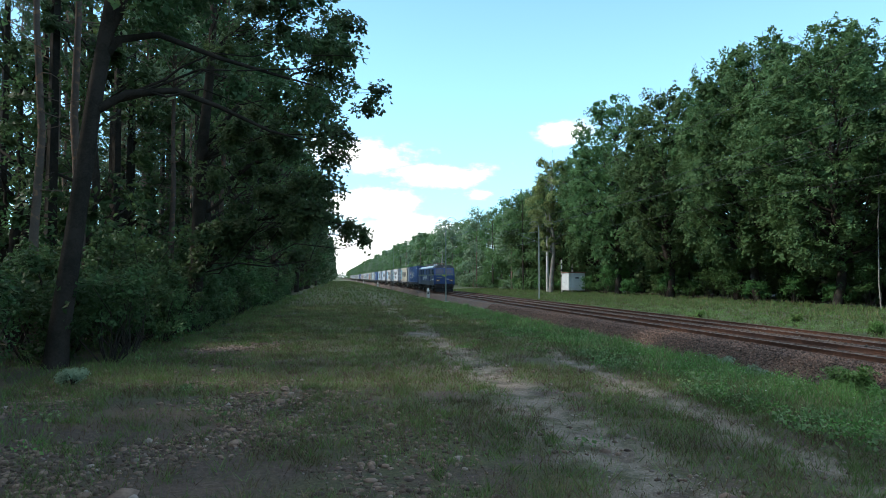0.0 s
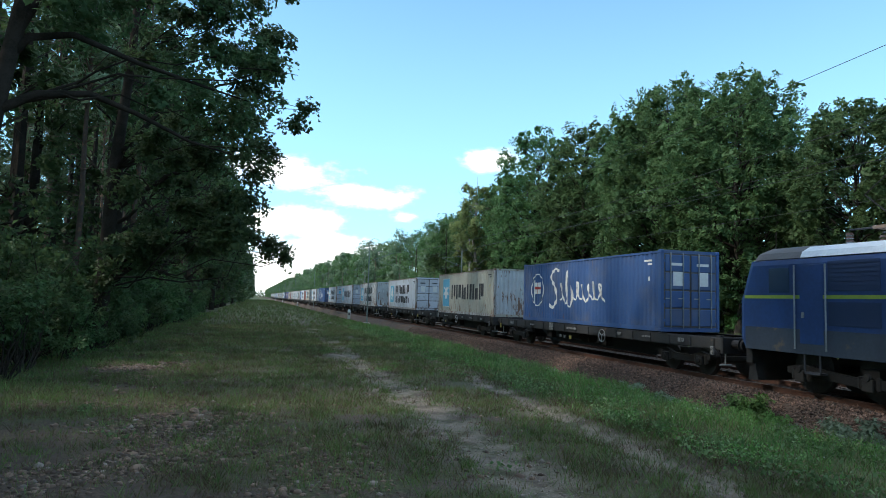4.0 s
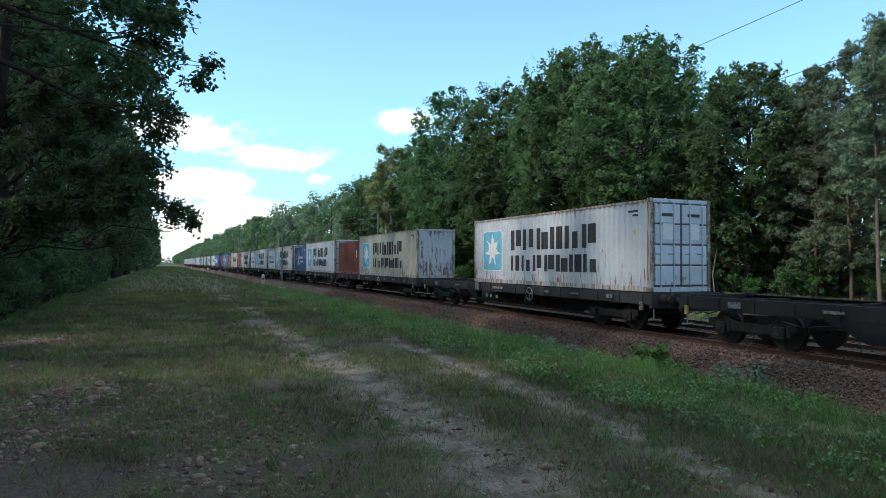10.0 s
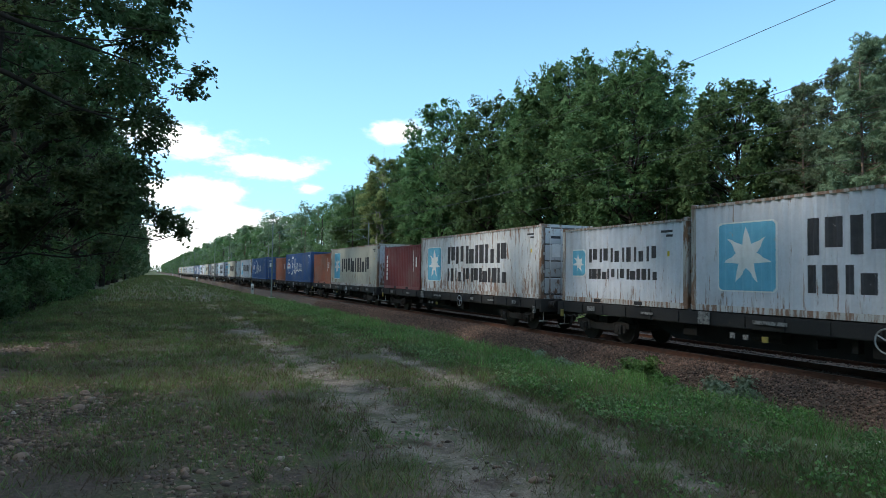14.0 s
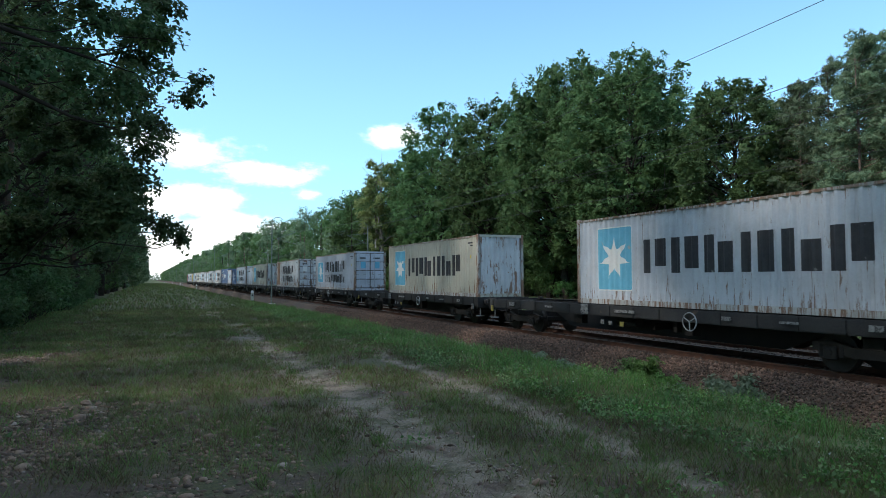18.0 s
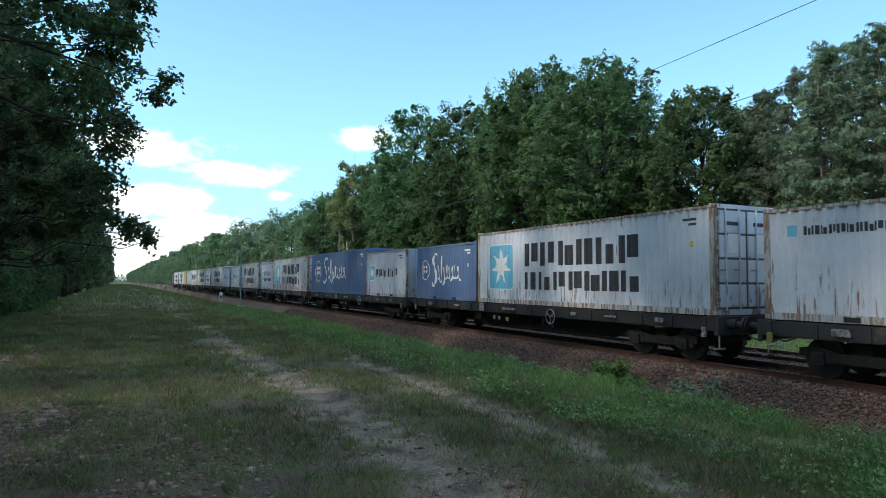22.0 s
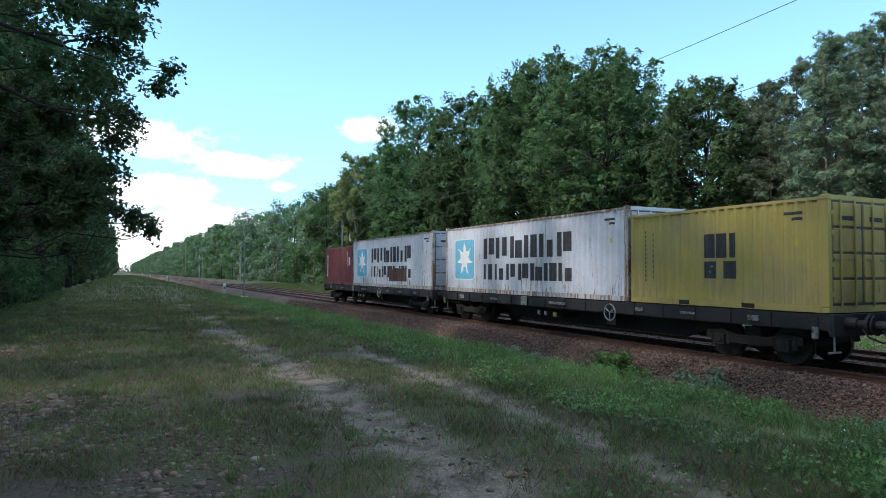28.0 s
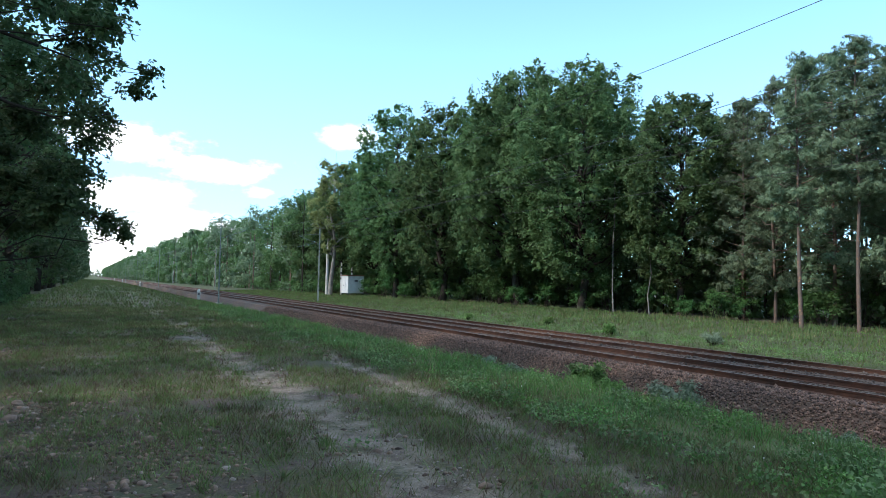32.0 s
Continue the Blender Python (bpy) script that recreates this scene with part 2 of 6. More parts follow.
SILL = material("wagon_sill", (0.022, 0.023, 0.026), (0.04, 0.038, 0.037), 0.8, 0.1, scale=1.4, fine=22, worn=(0.085, 0.06, 0.046), worn_at=0.63, worn_scale=2.2, spread=0.3)
BOGIE = material("bogie_grime", (0.013, 0.012, 0.012), (0.028, 0.024, 0.021), 0.9, 0.1, scale=4, fine=40, bump=0.3, spread=0.2)
TREAD = material("wheel_steel", (0.06, 0.05, 0.045), (0.035, 0.03, 0.028), 0.6, 0.5, scale=5, fine=30)
MARK_WHITE = material("marking_white", (0.84, 0.84, 0.83), (0.74, 0.74, 0.72), 0.7, scale=6, fine=50, bump=0.05)
MARK_DARK = material("marking_dark", (0.03, 0.032, 0.04), (0.05, 0.05, 0.055), 0.6, scale=6, fine=50, bump=0.05, worn=(0.34, 0.34, 0.33), worn_at=0.67, worn_scale=3)
MARK_BLUE = material("marking_light_blue", (0.17, 0.5, 0.68), (0.14, 0.43, 0.6), 0.6, scale=4, fine=50, bump=0.05, worn=(0.42, 0.45, 0.46), worn_at=0.66, worn_scale=3)
MARK_RED = material("marking_red", (0.5, 0.05, 0.05), (0.4, 0.05, 0.05), 0.6, scale=5, fine=50, bump=0.05)
MARK_YELLOW = material("marking_yellow", (0.65, 0.5, 0.03), (0.5, 0.4, 0.03), 0.6, scale=5, fine=50, bump=0.05)
DULL_YELLOW = material("marking_dull_yellow", (0.34, 0.27, 0.05), (0.2, 0.17, 0.06), 0.7, scale=6, fine=50, bump=0.05)
MARK_BROWN = material("marking_brown", (0.12, 0.062, 0.046), (0.07, 0.042, 0.034), 0.75, scale=2.5, fine=50, bump=0.05)
MARK_GREY = material("marking_faded", (0.3, 0.3, 0.29), (0.14, 0.14, 0.14), 0.8, scale=9, fine=40, bump=0.05, worn=(0.06, 0.06, 0.06), worn_at=0.52, worn_scale=14)
GALV = material("galvanised_steel", (0.38, 0.4, 0.41), (0.28, 0.3, 0.31), 0.55, 0.6, scale=3, fine=30)
MAST_PAINT = material("mast_paint", (0.2, 0.25, 0.235), (0.13, 0.17, 0.165), 0.7, 0.1, scale=2, fine=25, worn=(0.13, 0.09, 0.06), worn_at=0.62, worn_scale=3)
WIRE = material("copper_wire", (0.07, 0.07, 0.065), (0.05, 0.05, 0.05), 0.5, 0.5, bump=0)
PALE_PAINT = material("cabinet_paint", (0.62, 0.63, 0.62), (0.5, 0.51, 0.5), 0.6, scale=1.5, fine=20, bump=0.05)
CABINET_ROOF = material("cabinet_roof", (0.2, 0.09, 0.06), (0.14, 0.07, 0.05), 0.8)
PORCELAIN = material("insulator", (0.14, 0.075, 0.05), (0.1, 0.06, 0.045), 0.25, scale=5)


def paint(name, color, rust_at=0.66, color2=None, streak=0.7, dirt=0.35, spots=2.6):
    return material(name, color, color2 or tuple(c * 0.86 for c in color), 0.6, scale=0.9, fine=14, bump=0.06, worn=(0.2, 0.095, 0.045), worn_at=rust_at, worn_scale=spots, spread=0.06, streak=streak, dirt=dirt)


PAINTS = {
    "white": paint("paint_white", (0.67, 0.7, 0.76), 0.65, streak=0.635, dirt=0.25, spots=4.0), "rusty": paint("paint_white_rusty", (0.64, 0.66, 0.68), 0.6, streak=0.575, dirt=0.3, spots=3.4),
    "beige": paint("paint_beige", (0.55, 0.53, 0.45), 0.65, streak=0.64, dirt=0.3, spots=3.6), "grey": paint("paint_pale_grey", (0.55, 0.59, 0.67), 0.66, streak=0.65, dirt=0.3, spots=4.0),
    "blue": paint("paint_blue", (0.045, 0.115, 0.3), 0.69), "steelblue": paint("paint_steel_blue", (0.1, 0.17, 0.32), 0.69),
    "red": paint("paint_red_brown", (0.25, 0.062, 0.045), 0.72), "maroon": paint("paint_maroon", (0.2, 0.045, 0.05), 0.72),
    "orange": paint("paint_orange_brown", (0.3, 0.1, 0.06), 0.7), "yellow": paint("paint_yellow", (0.52, 0.4, 0.11), 0.7),
}
RUSTY_EDGE = paint("paint_rusty_edge", (0.58, 0.58, 0.57), 0.6, streak=0.585, dirt=0.35, spots=3.0)
SEAM = material("door_seam", (0.09, 0.095, 0.105), (0.14, 0.11, 0.09), 0.8, scale=3, fine=30)
POST = paint("paint_rusty_post", (0.5, 0.48, 0.45), 0.53, streak=0.52, dirt=0.5, spots=2.2)
RUST = material("rusty_steel", (0.13, 0.075, 0.05), (0.24, 0.18, 0.14), 0.85, scale=2.5, fine=25, bump=0.2, spread=0.2)


# ---- building helpers ----
def mesh_object(name, verts, faces, mats, parent=None, smooth=False, slots=None):
    me = bpy.data.meshes.new(name)
    me.from_pydata([tuple(v) for v in verts], [], [tuple(f) for f in faces])
    for m in mats if isinstance(mats, (list, tuple)) else [mats]:
        me.materials.append(m)
    if slots is not None:
        me.polygons.foreach_set("material_index", slots)
    if smooth:
        me.polygons.foreach_set("use_smooth", [True] * len(me.polygons))
    me.update()
    ob = new(name, me)
    if parent:
        ob.parent = parent
    return ob


def part(name, bm, mat, parent=None, label="", smooth=False):
    me = bpy.data.meshes.new(name)
    bm.normal_update()
    bm.to_mesh(me)
    bm.free()
    for m in mat if isinstance(mat, (list, tuple)) else [mat]:
        me.materials.append(m)
    if smooth:
        me.polygons.foreach_set("use_smooth", [True] * len(me.polygons))
    ob = new(name, me)
    if parent:
        ob.parent = parent
    if label:
        tagged(ob, label)
    return ob


def thing(name, label, category, group="", at=None, kind=""):
    ob = tagged(new(name), label, category, group, kind)
    ob.empty_display_size = 0.3
    if at is not None:
        ob.matrix_world = at
    return ob


def box(bm, x0, x1, y0, y1, z0, z1, bevel=0.0):
    r = bmesh.ops.create_cube(bm, size=1, matrix=Matrix.LocRotScale(((x0 + x1) / 2, (y0 + y1) / 2, (z0 + z1) / 2), None, (x1 - x0, y1 - y0, z1 - z0)))
    if bevel:
        edges = list({e for v in r["verts"] for e in v.link_edges})
        bmesh.ops.bevel(bm, geom=edges, offset=bevel, segments=1, affect="EDGES", profile=0.5)
    return bm


def boxes(*rows, bevel=0.0):
    bm = bmesh.new()
    for row in rows:
        box(bm, *row, bevel=bevel)
    return bm


def tube(bm, a, b, r0, r1=None, n=8):
    a, b = Vector(a), Vector(b)
    d = b - a
    q = d.to_track_quat("Z", "Y").to_matrix().to_4x4()
    bmesh.ops.create_cone(bm, cap_ends=True, segments=n, radius1=r0, radius2=r0 if r1 is None else r1, depth=d.length, matrix=Matrix.Translation((a + b) / 2) @ q)
    return bm


def tubes(rows, n=8):
    bm = bmesh.new()
    for a, b, *r in rows:
        tube(bm, a, b, r[0], r[-1], n)
    return bm


def prism(bm, outline, axis, lo, hi):
    """An outline of 2D points pushed along an axis: 'x' takes (y, z), 'y' takes (x, z), 'z' takes (x, y)."""
    def put(p, k):
        return {"x": (k, p[0], p[1]), "y": (p[0], k, p[1]), "z": (p[0], p[1], k)}[axis]
    a = [bm.verts.new(put(p, lo)) for p in outline]
    b = [bm.verts.new(put(p, hi)) for p in outline]
    n = len(outline)
    for i in range(n):
        bm.faces.new((a[i], a[(i + 1) % n], b[(i + 1) % n], b[i]))
    bm.faces.new(a[::-1])
    bm.faces.new(b)
    bmesh.ops.recalc_face_normals(bm, faces=bm.faces)
    return bm


# ---- ground ----
RAIL_Z = -0.22
TRACKS = (14.92, 18.6)
TRACK_DROP = (0.0, 0.08)  # the far track lies a little lower
EDGE_X = (-3000, -900, -300, -120, -60, -35, -22, -14, -9, -7)


def ruts_at(y):
    """Where the two wheel ruts run at a distance down the line: they swing a little towards the track."""
    y = np.maximum(y, 0.0)
    return 2.75 + 0.6 * (1 - np.exp(-y / 25)), 4.3 + 1.9 * (1 - np.exp(-y / 20))


def ground_z(x, y):
    k = [(-3000, 0.0), (-8, 0.0), (6.0, 0.0), (8.4, -0.16), (10.8, -0.84), (11.9, -1.13), (12.4, -1.18), (22.2, -1.1), (23.6, -0.75), (28, -0.6), (38, -0.45), (3000, -0.4)]
    z = float(np.interp(x, [a for a, _ in k], [b for _, b in k]))
    if abs(x) < 60 and abs(y) < 200:
        z += 0.045 * noise.noise((x * 0.35, y * 0.35, 0)) + 0.02 * noise.noise((x * 1.3, y * 1.3, 4))
        for rut in ruts_at(y):
            z -= 0.05 * math.exp(-((x - rut - 0.1 * noise.noise((0, y * 0.2, 2.8))) / 0.25) ** 2)
    return z


def ground_material():
    m = bpy.data.materials.new("verge_ground")
    m.use_nodes = True
    t = m.node_tree
    b = t.nodes["Principled BSDF"]
    co = t.nodes.new("ShaderNodeTexCoord")
    sep = t.nodes.new("ShaderNodeSeparateXYZ")
    link(t, co.outputs["Object"], sep.inputs[0])

    def nz(s, d=6.0):
        n = t.nodes.new("ShaderNodeTexNoise")
        n.inputs["Scale"].default_value, n.inputs["Detail"].default_value, n.inputs["Roughness"].default_value = s, d, 0.65
        link(t, co.outputs["Object"], n.inputs["Vector"])
        return n.outputs[0]

    def mix(fac, a, c):
        n = t.nodes.new("ShaderNodeMix")
        n.data_type = "RGBA"
        link(t, fac, n.inputs[0])
        for i, v in ((6, a), (7, c)):
            if isinstance(v, tuple):
                n.inputs[i].default_value = (*v, 1)
            else:
                link(t, v, n.inputs[i])
        return n.outputs[2]

    big, mid, fine = nz(0.25), nz(1.4), nz(14.0, 4)
    soil = mix(map_range(t, fine, 0.35, 0.65, 0, 1), (0.056, 0.04, 0.03), (0.105, 0.076, 0.055))
    turf = mix(map_range(t, fine, 0.3, 0.7, 0, 1), (0.042, 0.05, 0.02), (0.094, 0.09, 0.038))
    sand = mix(map_range(t, fine, 0.35, 0.65, 0, 1), (0.29, 0.244, 0.196), (0.19, 0.156, 0.122))
    forest = mix(map_range(t, fine, 0.35, 0.65, 0, 1), (0.045, 0.04, 0.022), (0.075, 0.06, 0.035))
    x = math_node(t, "ADD", sep.outputs[0], math_node(t, "MULTIPLY", math_node(t, "SUBTRACT", mid, 0.5), 1.6))
    c = mix(map_range(t, mid, 0.47, 0.6, 0, 1), turf, soil)
    yy = math_node(t, "ADD", sep.outputs[1], math_node(t, "MULTIPLY", math_node(t, "SUBTRACT", nz(0.8), 0.5), 7.0))
    gravel = math_node(t, "MULTIPLY", map_range(t, x, 0.5, -1.2, 0, 1), map_range(t, yy, 11.5, 9.0, 0, 1))
    bx = math_node(t, "DIVIDE", math_node(t, "ADD", x, 2.4), 1.7)
    by = math_node(t, "DIVIDE", math_node(t, "SUBTRACT", yy, 17.6), 3.2)
    bare = math_node(t, "ADD", math_node(t, "MULTIPLY", bx, bx), math_node(t, "MULTIPLY", by, by))
    gravel = math_node(t, "MULTIPLY", math_node(t, "MAXIMUM", gravel, map_range(t, bare, 1.2, 0.5, 0, 1)), map_range(t, mid, 0.34, 0.5, 0.45, 1))
    c = mix(gravel, c, soil)
    rich = math_node(t, "MULTIPLY", map_range(t, x, 5.6, 7.6, 0, 1), 0.85)
    lush = mix(map_range(t, fine, 0.3, 0.7, 0, 1), (0.075, 0.105, 0.032), (0.165, 0.185, 0.07))
    c = mix(rich, c, lush)
    ruts = None
    ahead = math_node(t, "MAXIMUM", sep.outputs[1], 0.0)
    for start, swing, length, wide in ((2.75, 0.6, 25.0, 1.0), (4.3, 1.9, 20.0, 0.5)):
        bend = math_node(t, "SUBTRACT", 1.0, math_node(t, "EXPONENT", math_node(t, "DIVIDE", ahead, -length)))
        centre = math_node(t, "ADD", math_node(t, "MULTIPLY", bend, swing), start)
        d = math_node(t, "ABSOLUTE", math_node(t, "SUBTRACT", math_node(t, "ADD", sep.outputs[0], math_node(t, "MULTIPLY", math_node(t, "SUBTRACT", mid, 0.5), 0.8)), centre))
        r = map_range(t, d, 0.1, wide, 1, 0)
        ruts = r if ruts is None else math_node(t, "MAXIMUM", ruts, r)
    far = map_range(t, sep.outputs[1], 25.0, 110.0, 0, 1)
    c = mix(math_node(t, "MULTIPLY", far, 0.8), c, lush)
    worn = math_node(t, "MULTIPLY", ruts, map_range(t, far, 0, 1, 1, 0.3))
    c = mix(math_node(t, "MULTIPLY", worn, map_range(t, nz(1.9), 0.38, 0.6, 0.0, 0.8)), c, sand)
    dull = mix(map_range(t, fine, 0.3, 0.7, 0, 1), (0.034, 0.048, 0.018), (0.068, 0.08, 0.034))
    c = mix(math_node(t, "MULTIPLY", map_range(t, x, 20.0, 23.5, 0, 1), 0.95), c, dull)
    c = mix(map_range(t, x, -4.0, -6.5, 0, 1), c, forest)
    c = mix(map_range(t, x, 34.5, 38.5, 0, 1), c, forest)
    grain = t.nodes.new("ShaderNodeHueSaturation")
    link(t, map_range(t, nz(55.0, 3), 0.32, 0.68, 0.62, 1.3), grain.inputs["Value"])
    link(t, c, grain.inputs["Color"])
    link(t, grain.outputs[0], b.inputs["Base Color"])
    b.inputs["Roughness"].default_value = 0.95
    bp = t.nodes.new("ShaderNodeBump")
    bp.inputs["Strength"].default_value, bp.inputs["Distance"].default_value = 0.6, 0.03
    link(t, fine, bp.inputs["Height"])
    link(t, bp.outputs[0], b.inputs["Normal"])
    return m


def make_ground():
    xs = list(EDGE_X) + [-6.0 + 0.3 * i for i in range(64)] + [14, 17, 20, 22.6, 24, 26, 28, 31, 34, 38, 45, 60, 90, 150, 400, 1200, 3000]
    ys = [-1500, -900, -400, -200, -100, -60, -30, -15, -8, -4] + [-2 + 0.35 * i for i in range(100)] + [34 + 1.5 * i for i in range(40)] + [100, 120, 150, 200, 300, 450, 700, 1100, 1800, 3500]
    verts = [(x, y, ground_z(x, y)) for y in ys for x in xs]
    n = len(xs)
    faces = [(j * n + i, j * n + i + 1, (j + 1) * n + i + 1, (j + 1) * n + i) for j in range(len(ys) - 1) for i in range(n - 1)]
    ob = mesh_object("ground", verts, faces, ground_material(), smooth=True)
    tagged(ob, "grassy verge with sandy wheel ruts and bare gravelly soil", "ground", kind="structure")


make_ground()


def make_ballast():
    """The bed of both tracks, with sloping shoulders."""
    outline = [(11.95, -1.2), (13.15, -0.44), (13.6, -0.4), (16.3, -0.4), (16.75, -0.45), (17.2, -0.425), (20.0, -0.425), (20.5, -0.5), (21.6, -1.15), (17, -1.4)]
    bm = bmesh.new()
    prism(bm, outline, "y", -900, 2200)
    ob = part("track_bed", bm, BED)
    tagged(ob, "brown crushed stone bed under two railway tracks", "track bed", kind="structure")


make_ballast()


def make_rails():
    prof = [(-0.075, 0), (0.075, 0), (0.075, 0.012), (0.012, 0.03), (0.01, 0.12), (0.036, 0.13), (0.036, 0.165), (-0.036, 0.165), (-0.036, 0.13), (-0.01, 0.12), (-0.012, 0.03), (-0.075, 0.012)]
    for track, c in enumerate(TRACKS):
        for side in (-0.753, 0.753):
            bm = bmesh.new()
            prism(bm, [(c + side + px, RAIL_Z - TRACK_DROP[track] - 0.165 + pz) for px, pz in prof], "y", -900, 2200)
            for f in bm.faces:
                if f.normal.z > 0.9 and f.calc_center_median().z > RAIL_Z - TRACK_DROP[track] - 0.02:
                    f.material_index = 1
            ob = part("rail", bm, [RAIL_RUST, RAIL_TOP])
            tagged(ob, "rust-brown steel rail with a bright running surface", "rail", "rails of the line", kind="structure")


make_rails()


# ---- trees ----


def leaf_cards(name, centres, size, mat, parent, aspect=0.6, flat=0.0, seed=1, facing=None):
    """Small folded leaves at the centres, turned outwards from their clump, or every way."""
    g = np.random.default_rng(seed)
    n = len(centres)
    w = g.normal(size=(n, 3))
    if facing is not None:
        w = facing + (0, 0, 0.35) + w * 0.42
    w /= np.linalg.norm(w, axis=1)[:, None]
    u = np.cross(w, g.normal(size=(n, 3)))
    u /= np.linalg.norm(u, axis=1)[:, None]
    v = np.cross(u, w)
    v /= np.linalg.norm(v, axis=1)[:, None]
    s = (size * g.uniform(0.6, 1.35, n))[:, None]
    nrm = np.cross(u, v) * s * 0.18
    c = np.asarray(centres)
    verts = np.empty((n, 4, 3))
    verts[:, 0], verts[:, 1], verts[:, 2], verts[:, 3] = c + u * s * 0.6, c + v * s * aspect * 0.5 + nrm, c - u * s * 0.5, c - v * s * aspect * 0.5 + nrm
    me = bpy.data.meshes.new(name)
    me.vertices.add(n * 4)
    me.vertices.foreach_set("co", verts.ravel())
    me.loops.add(n * 4)
    me.loops.foreach_set("vertex_index", np.arange(n * 4))
    me.polygons.add(n)
    me.polygons.foreach_set("loop_start", np.arange(n) * 4)
    me.materials.append(mat)
    me.update(calc_edges=True)
    ob = new(name, me)
    ob.parent = parent
    return ob


def sprays(g, centres, sizes, leaves, per, radius, shell=0.55):
    """Leaf places and facings: leaves sit in flat drooping sprays on the outside of each clump, a few inside."""
    count = max(1, leaves // per)
    pick = g.choice(len(centres), count, p=sizes ** 2 / (sizes ** 2).sum())
    d = g.normal(size=(count, 3))
    d[:, 2] += 0.25
    d /= np.linalg.norm(d, axis=1)[:, None]
    reach = g.uniform(shell, 1.05, count)
    inner = g.uniform(0, 1, count) < 0.2
    reach[inner] = g.uniform(0.1, shell, inner.sum())
    at = np.asarray(centres)[pick] + d * (1, 1, 0.8) * (sizes[pick] * reach)[:, None]
    way = d + (0, 0, 0.45) + g.normal(size=(count, 3)) * 0.5
    way /= np.linalg.norm(way, axis=1)[:, None]
    u = np.cross(way, g.normal(size=(count, 3)))
    u /= np.linalg.norm(u, axis=1)[:, None]
    v = np.cross(way, u)
    size = radius * g.uniform(0.6, 1.4, count)
    a, q = g.uniform(0, 6.283, (count, per)), g.uniform(0.05, 1, (count, per)) ** 0.5
    off = u[:, None] * (np.cos(a) * q)[..., None] + v[:, None] * (np.sin(a) * q * 0.7)[..., None] - way[:, None] * (0.35 * q * q)[..., None]
    pts = at[:, None] + off * size[:, None, None] + g.normal(size=(count, per, 3)) * radius * 0.08
    facing = np.repeat(way, per, axis=0)
    return pts.reshape(-1, 3), facing, np.repeat(np.where(inner, 2.0, 1.0), per)


def limb_mesh(name, limbs, mat, parent, n=6):
    """Tapered limbs: each a list of (point, radius)."""
    verts, faces = [], []
    for pts in limbs:
        base = len(verts)
        for k, (p, r) in enumerate(pts):
            q = pts[min(k + 1, len(pts) - 1)][0]
            o = pts[max(k - 1, 0)][0]
            d = (Vector(q) - Vector(o)).normalized()
            a = d.orthogonal().normalized()
            b = d.cross(a)
            for i in range(n):
                ang = 2 * math.pi * i / n
                verts.append(Vector(p) + (a * math.cos(ang) + b * math.sin(ang)) * r)
        for k in range(len(pts) - 1):
            for i in range(n):
                j = (i + 1) % n
                faces.append((base + k * n + i, base + k * n + j, base + (k + 1) * n + j, base + (k + 1) * n + i))
        faces.append(tuple(base + (len(pts) - 1) * n + i for i in range(n)))
    return mesh_object(name, verts, faces, mat, parent, smooth=True)


def bent(a, b, r0, r1, g, steps=4, wobble=0.12, sag=0.0):
    a, b = np.array(a, float), np.array(b, float)
    d = np.linalg.norm(b - a)
    pts = []
    for i in range(steps + 1):
        f = i / steps
        p = a + (b - a) * f + (g.normal(size=3) * wobble * d * 0.3 if 0 < i < steps else 0)
        p[2] += sag * math.sin(f * math.pi)
        pts.append((tuple(p), r0 + (r1 - r0) * f))
    return pts


